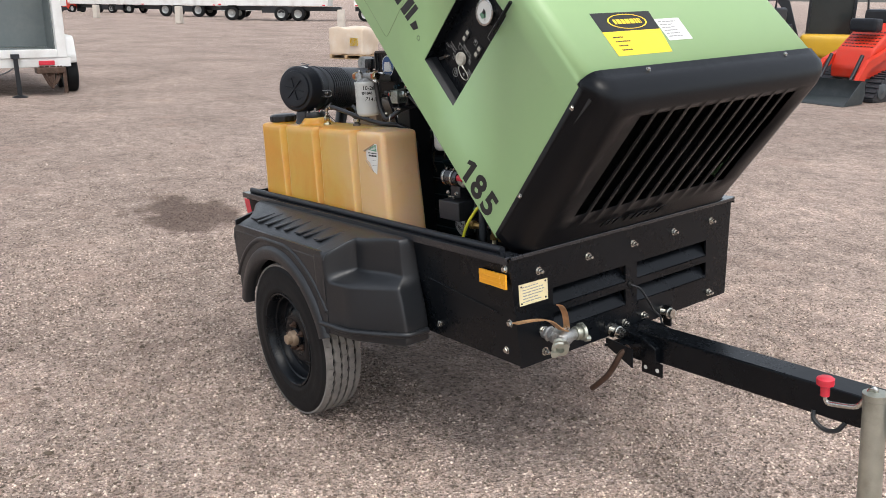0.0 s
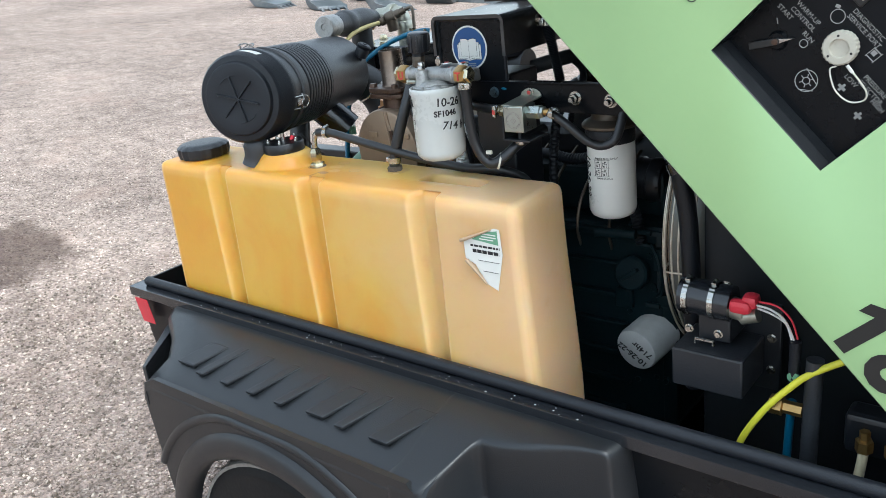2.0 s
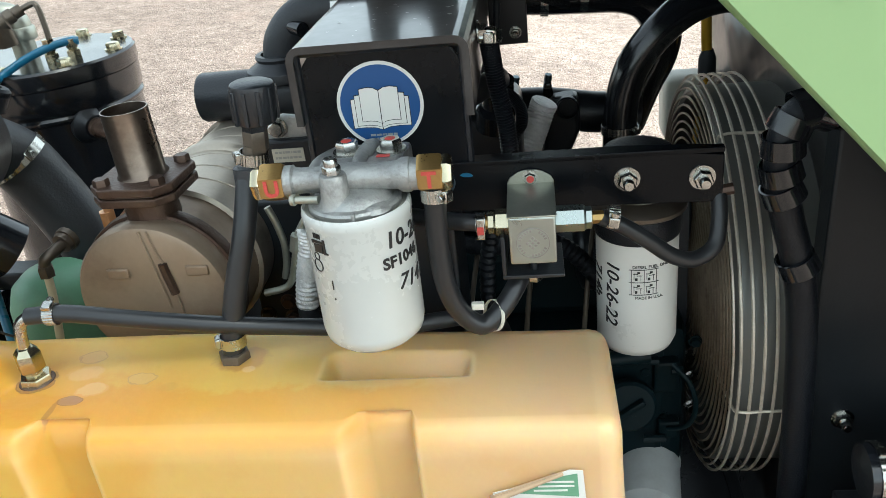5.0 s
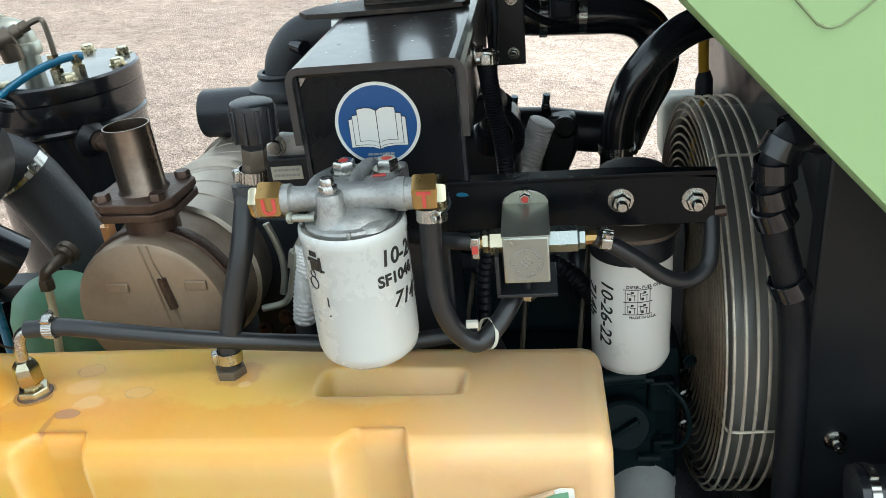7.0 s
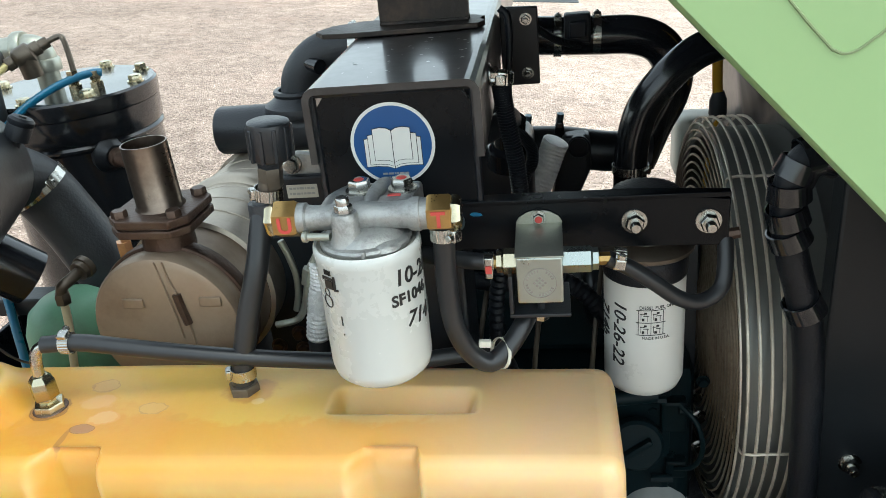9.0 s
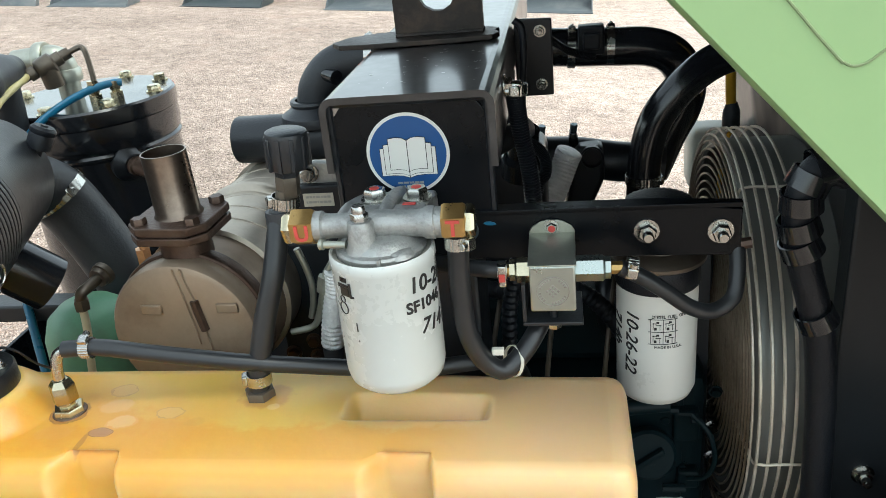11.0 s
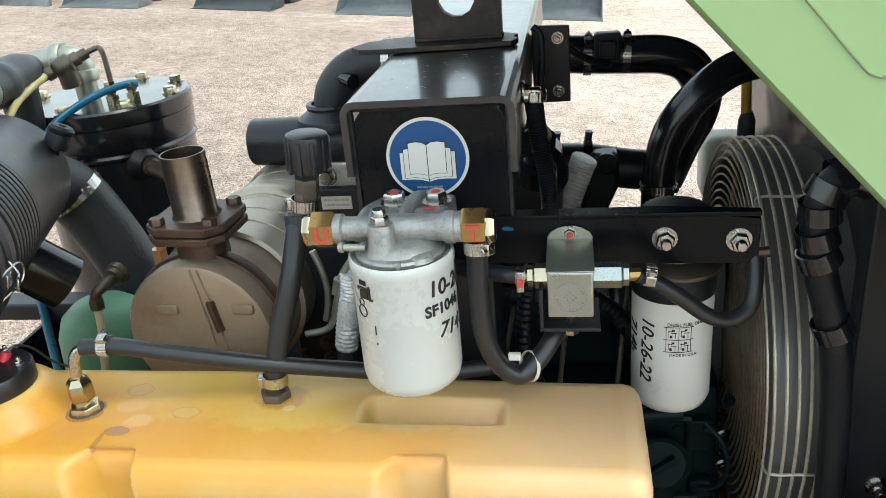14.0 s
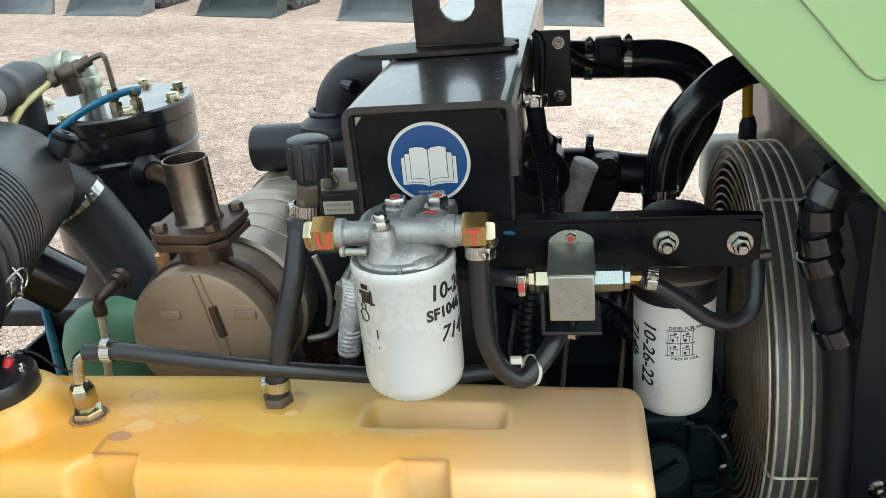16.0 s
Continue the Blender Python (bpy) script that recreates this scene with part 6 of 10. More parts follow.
def lifting_beam():
    x0, x1, y0, y1, z0, z1, leg = -1.043, -0.873, -0.352, 0.50, 0.55, 0.7215, 0.646
    w, bend = 0.007, 0.014
    # a channel of bent plate, open below, its two bends rounded

    def channel(off):
        r = bend - off
        left = [(x0 + off, leg), (x0 + off, z1 - bend)] + [(x0 + bend - r * math.cos(a), z1 - bend + r * math.sin(a)) for a in (radians(k) for k in (22, 45, 68))] + [(x0 + bend, z1 - off)]
        return left + [(x0 + x1 - x, z) for x, z in left[::-1]]
    bm = bmesh.new()
    prism(bm, channel(0) + channel(w)[::-1], "y", y0 - 0.010, y1)
    beam = part("lifting_beam", bm, BEAM, COMP, "dusty black bent-plate beam that carries the lifting eye", 30)
    bm = bmesh.new()
    prism(bm, [(x0 + w + 0.012, z1 - w - 0.004), (x1 - w - 0.012, z1 - w - 0.004), (x1 - w - 0.003, z1 - w - 0.016), (x1 - w - 0.003, z0), (x0 + w + 0.003, z0), (x0 + w + 0.003, z1 - w - 0.016)], "y", y0, y0 + 0.006, 0.001)
    face = part("end_plate", bm, TUB_BLACK, beam)
    # weld beads
    bm = bmesh.new()
    for a, b in (((x0 + w, y0 + 0.001, z1 - w - 0.002), (x1 - w, y0 + 0.001, z1 - w - 0.002)), ((x0 + w + 0.001, y0 + 0.001, z0), (x0 + w + 0.001, y0 + 0.001, z1 - w)), ((x1 - w - 0.001, y0 + 0.001, z0), (x1 - w - 0.001, y0 + 0.001, z1 - w))):
        a, b = Vector(a), Vector(b)
        tube(bm, [a.lerp(b, k / 16) + Vector((0, -0.0012 * (k % 2), 0)) for k in range(17)], 0.0035, 6, 2)
    part("weld_bead", bm, BLACK, beam)
    specks("beam_fleck", beam, ((x0 + 0.02, x1 - 0.02, y0 + 0.01, -0.16, z1 + 0.0006, 34), (x0 + 0.05, x1 - 0.05, y0 + 0.06, -0.2, z1 + 0.0007, 5)), 0.0032, 8)
    # mandatory sign: read the manual
    c = Vector((-0.962, y0 - 0.0004, 0.6600))
    bm = bmesh.new()
    lathe(bm, c, (0, -1, 0), [(0.0415, 0), (0.0415, 0.0005), (0, 0.0005)], 56)
    sign = part("manual_sign", bm, DECAL_WHITE, beam, "round blue sign with an open book")
    bm = bmesh.new()
    lathe(bm, c, (0, -1, 0), [(0.0382, 0.0004), (0.0382, 0.0009), (0, 0.0009)], 56)
    part("blue_disc", bm, BLUE, sign)
    y = c.y - 0.0009
    for name, mat, grow, lift in (("book_outline", INK, 0.0006, 0.0), ("book_page", DECAL_WHITE, 0.0, 0.0003)):
        for s in (-1, 1):
            for k, (half, top, low) in enumerate(((0.0275, 0.006, -0.0215), (0.0235, 0.0098, -0.0192), (0.0182, 0.0160, -0.0150))):
                bm = bmesh.new()
                xa = 0.0004
                pts = [(xa - grow, low - 0.0030 - grow), (half * 0.25, low - 0.0008 - grow), (half * 0.6, low - grow), (half + grow, low - 0.0004 - grow), (half + grow, top + grow), (half * 0.6, top + 0.0012 + grow), (half * 0.25, top + 0.0004 + grow), (xa - grow, top - 0.0022 + grow)]
                pts = [(c.x + s * px, c.z + pz) for px, pz in pts]
                yy = y - lift - k * 0.0006
                prism(bm, pts, "y", yy - 0.0003, yy)
                part(name, bm, mat, sign)
    bm = bmesh.new()
    bars(bm, -0.013, 0.013, -0.036, -0.028, 2, on_side(c.x, y, c.z), 0.5, 0.0003, 2, False)
    part("sign_writing", bm, GREY_INK, sign)
    # lifting eye on a flame-cut base plate
    bm = bmesh.new()
    base = [(-1.088, -0.115), (-1.075, -0.085), (-1.04, -0.066), (-0.96, -0.058), (-0.90, -0.07), (-0.884, -0.085), (-0.89, -0.10), (-0.882, -0.115), (-0.89, -0.13), (-0.93, -0.135), (-1.04, -0.140), (-1.075, -0.135)]
    prism(bm, base, "z", 0.7225, 0.7285, 0.001)
    eye = part("lifting_eye", bm, EYE_STEEL, beam, "rusty flame-cut lifting eye plate")
    bm = bmesh.new()
    xc, hw = -0.956, 0.054
    # a rectangular plate with a long round-ended hole
    n, zc, low, high = 12, 0.790, 0.7290, 0.856
    hole = [(xc + 0.0225 * math.cos(t), zc + (0.012 if math.sin(t) > 0 else -0.012) + 0.0225 * math.sin(t)) for t in (2 * math.pi * (k + 0.5) / n for k in range(n))]
    rim = []
    for hx, hz in hole:
        dx, dz = hx - xc, hz - zc
        if abs(dx) * (high - zc) > abs(dz) * hw:
            rim.append((xc + math.copysign(hw, dx), zc + dz * hw / abs(dx)))
        else:
            rim.append((xc + dx * (high - zc) / abs(dz), high) if dz > 0 else (xc + dx * (zc - low) / abs(dz), low))
    rim = [(xc + math.copysign(hw, px - xc), high if pz > zc else low) if abs(abs(px - xc) - hw * 0.78) < hw * 0.24 and abs(pz - zc) > 0.045 else (px, pz) for px, pz in rim]
    o0, i0, o1, i1 = [[bm.verts.new((px, yy, pz)) for px, pz in ring] for yy in (-0.104, -0.092) for ring in (rim, hole)]
    for k in range(n):
        j = (k + 1) % n
        for q in ((o0[k], o0[j], i0[j], i0[k]), (o1[j], o1[k], i1[k], i1[j]), (o0[j], o0[k], o1[k], o1[j]), (i0[k], i0[j], i1[j], i1[k])):
            if len({v.co.to_tuple(5) for v in q}) == 4:
                bm.faces.new(q)
    bmesh.ops.remove_doubles(bm, verts=bm.verts, dist=0.0001)
    part("eye_plate", bm, EYE_STEEL, eye)
    bm = bmesh.new()
    for yy in (-0.106, -0.090):
        tube(bm, [(xc - hw + 2 * hw * k / 24, yy + 0.0008 * (k % 2), 0.7295) for k in range(25)], 0.0028, 6, 1)
    part("weld_bead", bm, EYE_STEEL, eye)
    # flange plate on the beam's flank and bolts
    bm = bmesh.new()
    prism(bm, [(-0.872, 0.722), (-0.822, 0.720), (-0.822, 0.618), (-0.872, 0.618)], "y", 0.0, 0.008, 0.002)
    plate = part("hose_bracket", bm, BLACK, beam)
    for z in (0.705, 0.634):
        bolt(plate, (-0.838, -0.001, z), (0, -1, 0), 0.0062, stud=True)
    bolt(beam, (-0.872, -0.245, 0.695), (1, 0, 0), 0.009, stud=True)
    bolt(beam, (-0.872, 0.10, 0.69), (1, 0, 0), 0.008)
    # post down to the frame
    bm = bmesh.new()
    box(bm, -1.01, -0.90, 0.36, 0.44, -0.29, 0.60, 0.004)
    part("beam_post", bm, BLACK, beam)
    bm = bmesh.new()
    box(bm, -1.0, -0.91, -0.30, -0.20, -0.29, 0.60, 0.004)
    part("beam_post", bm, BLACK, beam)


lifting_beam()


def oil_filter():
    cx, cy, r = -0.976, -0.452, 0.0485
    bm = bmesh.new()
    z = 0.605
    lathe(bm, (cx, cy, z), (0, 0, -1), [(0, 0.006), (0.0425, 0.006), (0.0445, 0.004), (0.045, -0.001), (0.0465, -0.0025), (0.048, -0.001), (r, 0.003), (r, 0.008), (r - 0.001, 0.010), (r - 0.001, 0.117), (r - 0.003, 0.126), (r - 0.010, 0.133), (r - 0.022, 0.136), (0, 0.137)], 56)
    can = part("oil_filter", bm, WHITE, COMP, "white spin-on oil filter with black marker dates")
    wrap_words(can, "10-26", 0.0215, (cx, cy), r - 0.001, 36, 0.5765, INK, "marker_date", 0.0003, -3, 0.05)
    wrap_words(can, "SF1046", 0.0150, (cx, cy), r - 0.001, 31, 0.5575, INK, "part_number", 0.00045)
    wrap_words(can, "714 h", 0.0215, (cx, cy), r - 0.001, 45, 0.5335, INK, "marker_note", 0.0002, -6, 0.2)
    # plain emblem shapes on the flank
    shapes = [(-48 + 2.2 * k, 0.5925, 0.0010, 0.0045) for k in range(5)]
    shapes += [(-44, 0.587, 0.013, 0.0022), (-43, 0.581, 0.010, 0.008), (-35, 0.583, 0.0022, 0.014), (-33, 0.577, 0.004, 0.0016), (-52, 0.586, 0.002, 0.003), (-32, 0.547, 0.0008, 0.009), (-32, 0.533, 0.0010, 0.0012)]
    for a, z, w, h in shapes:
        t = radians(a + 6)
        m = Matrix.Translation((cx + math.sin(t) * (r - 0.0008), cy - math.cos(t) * (r - 0.0008), z)) @ Matrix.Rotation(t, 4, "Z") @ ON_SIDE
        part("emblem", box(bmesh.new(), -w / 2, w / 2, -h / 2, h / 2, 0, 0.0008, 0, m), INK, can)
    t = radians(-43)
    for z, rr in ((0.563, 0.0062), (0.572, 0.0038)):
        bm = bmesh.new()
        lathe(bm, (cx + math.sin(t) * (r - 0.0012), cy - math.cos(t) * (r - 0.0012), z), (math.sin(t), -math.cos(t), 0), [(rr, 0), (rr, 0.0008), (rr - 0.0008, 0.0008), (rr - 0.0008, 0)], 20)
        part("emblem_ring", bm, INK, can)
    bm = bmesh.new()
    lathe(bm, (cx, cy, 0.6035), (0, 0, 1), [(0.0385, 0), (0.046, 0.0028), (0.0465, 0.0020)], 48)
    part("dusty_seam", bm, CORE, can)
    # cast head with ports, hex fittings and bolts
    hz, hy = 0.628, -0.452
    bm = bmesh.new()
    lathe(bm, (cx, cy, 0.604), (0, 0, 1), [(0, -0.002), (0.0385, -0.002), (0.0405, 0.0), (0.0412, 0.0045), (0.0395, 0.0065), (0.0345, 0.0075), (0.0325, 0.0105), (0.0265, 0.0155), (0.012, 0.018), (0, 0.018)], 48)
    head = part("filter_head", bm, ALU, can, "cast aluminium filter head")
    part("mould_tab", box(bmesh.new(), cx + 0.004, cx + 0.0075, -0.4955, -0.490, 0.6035, 0.6125, 0.0012), ALU, head)
    bm = bmesh.new()
    lathe(bm, (-1.034, hy, hz), (1, 0, 0), [(0, 0), (0.0140, 0), (0.0140, 0.007), (0.0118, 0.009), (0.0112, 0.014), (0.0116, 0.040), (0.0128, 0.050), (0.0134, 0.058), (0.0128, 0.068), (0.0118, 0.085), (0.0125, 0.098), (0.0150, 0.102), (0.0150, 0.109), (0.0140, 0.110), (0.0140, 0.116), (0, 0.116)], 32)
    part("port_barrel", bm, ALU, head, "rough cast aluminium barrel")
    # boss in front with its plug, and the webs that run back to the two ears
    bm = bmesh.new()
    lathe(bm, (cx - 0.012, -0.4695, 0.607), (0, 0, 1), [(0, 0), (0.0175, 0), (0.0145, 0.006), (0.0125, 0.014), (0.0118, 0.030), (0.0105, 0.0325), (0, 0.033)], 28)
    part("plug_boss", bm, ALU, head)
    bm = bmesh.new()
    lathe(bm, (cx + 0.020, -0.4735, 0.6075), (0, 0, 1), [(0, 0), (0.0150, 0), (0.0135, 0.0025), (0.0095, 0.0050), (0.004, 0.006), (0, 0.006)], 24)
    part("cast_lobe", bm, ALU, head)
    bm = bmesh.new()
    rod(bm, (-1.024, -0.466, 0.616), (-1.003, -0.470, 0.617), 0.0035, 14)
    lathe(bm, (-1.0245, -0.4658, 0.616), (-0.98, 0.2, -0.04), [(0.0035, 0), (0.0052, 0.001), (0.0052, 0.004), (0.003, 0.0055), (0, 0.0055)], 14)
    part("drain_nipple", bm, GALV, head)
    for x in (-0.992, -0.951):
        bm = bmesh.new()
        prism(bm, [(-0.447, 0.619), (-0.447, 0.6355), (-0.425, 0.6365), (-0.408, 0.6275), (-0.374, 0.6275), (-0.360, 0.624), (-0.358, 0.600), (-0.372, 0.600), (-0.405, 0.612)], "x", x - 0.0155, x + 0.0155, 0.004)
        part("mounting_ear", bm, ALU, head)
        bolt(head, (x + 0.001, -0.391, 0.6280), (0, 0, 1), 0.0108, name="head_bolt")
        part("paint_dot", lathe(bmesh.new(), (x + 0.001, -0.391, 0.6394), (0, 0, 1), [(0.0052, 0), (0.0044, 0.0006), (0, 0.0007)], 12), RED_INK, head)
    bm = bmesh.new()
    tube(bm, [(-0.9715, -0.448, 0.629), (-0.9715, -0.430, 0.6345), (-0.9715, -0.404, 0.6325), (-0.9715, -0.378, 0.628), (-0.9715, -0.358, 0.622)], [0.006, 0.0065, 0.007, 0.007, 0.007, 0.007, 0.007, 0.0065, 0.006], 16, 2)
    part("cast_rib", bm, ALU, head)
    bm = bmesh.new()
    tube(bm, [(-1.014, -0.440, 0.626), (-1.012, -0.420, 0.6285), (-1.009, -0.395, 0.625), (-1.006, -0.365, 0.618)], 0.0070, 14, 3)
    part("cast_rib", bm, ALU, head)
    bolt(head, (cx - 0.012, -0.4695, 0.640), (0, 0, 1), 0.0080, STEEL, "boss_plug", washer=False)
    part("plug_head", lathe(bmesh.new(), (cx - 0.012, -0.4695, 0.6465), (0, 0, 1), [(0, 0), (0.0062, 0), (0.0062, 0.006), (0.0054, 0.007), (0, 0.007)], 14), STEEL, head)
    part("paint_smear", box(bmesh.new(), -0.957, -0.945, -0.4305, -0.4255, 0.6366, 0.6376, 0.0003), RED_INK, head)
    for s, x, ch in ((-1, -1.034, "U"), (1, -0.918, "T")):
        bm = bmesh.new()
        lathe(bm, (x, hy, hz), (s, 0, 0), [(0, 0), (0.0162, 0.0), (0.0174, 0.002), (0.0174, 0.019), (0.0162, 0.021), (0, 0.021)], 6, 0.52)
        fit = part("hex_fitting", bm, BRASS, can, "yellow zinc hex fitting marked in red")
        bm = bmesh.new()
        lathe(bm, (x + s * 0.021, hy, hz), (s, 0, 0), [(0, 0), (0.0150, 0.0), (0.0155, 0.001), (0.0155, 0.005), (0.013, 0.008), (0, 0.009)], 6, 0.2)
        part("hex_plug", bm, LID_ZINC, fit)
        words(fit, ch, 0.020, on_side(x + s * 0.0105 - 0.006, hy - 0.0157, hz - 0.007), RED_INK, "marker_letter", bold=0.0006)
    # bracket behind
    bm = bmesh.new()
    prism(bm, [(-1.01, 0.595), (-0.70, 0.595), (-0.643, 0.590), (-0.643, 0.541), (-0.90, 0.546), (-1.01, 0.550)], "y", -0.357, -0.351, 0.0012)
    prism(bm, [(-1.01, -0.357), (-0.735, -0.357), (-0.643, -0.357), (-0.643, -0.348), (-0.735, -0.338), (-1.01, -0.338)], "z", 0.5915, 0.597, 0.0008)
    br = part("filter_bracket", bm, TUB_BLACK, COMP, "black steel bracket that carries filters and pump")
    for x, z in ((-0.733, 0.5705), (-0.663, 0.568)):
        bolt(br, (x, -0.3575, z), (0, -1, 0), 0.0095, stud=True)
    bolt(br, (-0.908, -0.3575, 0.577), (0, -1, 0), 0.008, BLUE_STEEL, "dark_bolt")
    bm = bmesh.new()
    prism(bm, [(-0.8925, 0.5842), (-0.8905, 0.5862), (-0.886, 0.5866), (-0.8815, 0.5850), (-0.8800, 0.5830), (-0.883, 0.5822), (-0.889, 0.5824)], "y", -0.3578, -0.357)
    part("paint_dab", bm, BLUE_HOSE, br)


oil_filter()


def fuel_pump():
    y = -0.424
    bm = bmesh.new()
    box(bm, -0.8465, -0.8035, y, y + 0.044, 0.519, 0.567, 0.002)
    pump = part("fuel_pump", bm, PUMP_ZINC, COMP, "zinc-plated cube fuel pump with hex fittings")
    bm = bmesh.new()
    lathe(bm, (-0.825, y - 0.0002, 0.541), (0, -1, 0), [(0.0155, 0), (0.0155, 0.0006), (0.0148, 0.0006), (0.0148, 0)], 36)
    for k in range(26):
        a = radians(20 + k * 13)
        if 5 < k % 13 < 12 or k < 4 or 12 < k < 17:
            box(bm, -0.0009, 0.0007, -0.0006, 0, -0.0012, 0.0012, 0, Matrix.Translation((-0.825 + 0.0125 * math.cos(a), y, 0.541 + 0.0125 * math.sin(a))) @ Matrix.Rotation(-a + math.pi / 2, 4, "Y"))
    for i in range(-2, 3):
        for j in range(-2, 3):
            if abs(i) + abs(j) < 4 and (i + j) % 2 == 0:
                box(bm, -0.0012, 0.0012, -0.0006, 0, -0.0012, 0.0012, 0.0003, Matrix.Translation((-0.825 + i * 0.0026, y, 0.541 + j * 0.0026)) @ Matrix.Rotation(0.785, 4, "Y"))
    part("stamped_emblem", bm, ALU, pump)
    # strap over the top, bent up to the bracket with a rounded tab
    bm = bmesh.new()
    prism(bm, [(-0.8475, 0.5715), (-0.8025, 0.5715), (-0.8025, 0.5745), (-0.8055, 0.5800), (-0.8135, 0.5850), (-0.820, 0.5868), (-0.830, 0.5868), (-0.8365, 0.5850), (-0.8445, 0.5800), (-0.8475, 0.5745)], "y", -0.3605, -0.358, 0.0006)
    prism(bm, [(y - 0.0015, 0.5675), (y - 0.0015, 0.5690), (-0.3595, 0.5735), (-0.3595, 0.5710)], "x", -0.8475, -0.8025, 0.0005)
    strap = part("pump_strap", bm, GALV, pump)
    bolt(strap, (-0.825, -0.361, 0.5800), (0, -1, 0), 0.0058, name="strap_bolt")
    bm = bmesh.new()
    lathe(bm, (-0.825, -0.361, 0.5800), (0, -1, 0), [(0, 0.0066), (0.0036, 0.0066), (0.0038, 0.0058)], 12)
    part("paint_mark", bm, RED_INK, strap)
    for x, d, l1 in ((-0.8465, -1, 0.012), (-0.8035, 1, 0.026)):
        bm = bmesh.new()
        lathe(bm, (x, y + 0.02, 0.5545), (d, 0, 0), [(0, 0), (0.0125, 0), (0.0125, l1), (0.0105, l1 + 0.002), (0.0105, l1 + 0.007), (0.006, l1 + 0.008), (0.006, l1 + 0.014), (0, l1 + 0.014)], 6)
        part("hex_fitting", bm, PUMP_ZINC if d > 0 else LID_ZINC, pump)
        bm = bmesh.new()
        rod(bm, (x + d * (l1 + 0.007), y + 0.02, 0.5545), (x + d * (l1 + 0.018), y + 0.02, 0.5545), 0.0065, 8)
        part("brass_nipple", bm, BRASS, pump)
    clamp(pump, (-0.751, y + 0.02, 0.5535), (1, 0, -0.2), 0.0089, 0.010)
    bm = bmesh.new()
    lathe(bm, (-0.868, y + 0.02, 0.5545), (-1, 0, 0), [(0.0092, 0), (0.0098, 0), (0.0098, 0.009), (0.0092, 0.009)], 20)
    box(bm, -0.8765, -0.8685, y + 0.007, y + 0.0125, 0.5425, 0.5645, 0.0015)
    clip = part("spring_clip", bm, ZINC, pump)
    part("paint_smear", box(bmesh.new(), -0.8755, -0.8695, y + 0.0063, y + 0.007, 0.5485, 0.5565), RED_INK, clip)
    bm = bmesh.new()
    rod(bm, (-0.825, y + 0.018, 0.520), (-0.825, y + 0.018, 0.492), 0.0035, 10)
    box(bm, -0.855, -0.797, y + 0.006, y + 0.07, 0.500, 0.504, 0.001)
    box(bm, -0.855, -0.851, y + 0.006, y + 0.07, 0.504, 0.545, 0.001)
    part("lower_bracket", bm, BLACK, pump)
    bolt(pump, (-0.825, y + 0.018, 0.500), (0, 0, -1), 0.0075, name="strap_bolt")


fuel_pump()


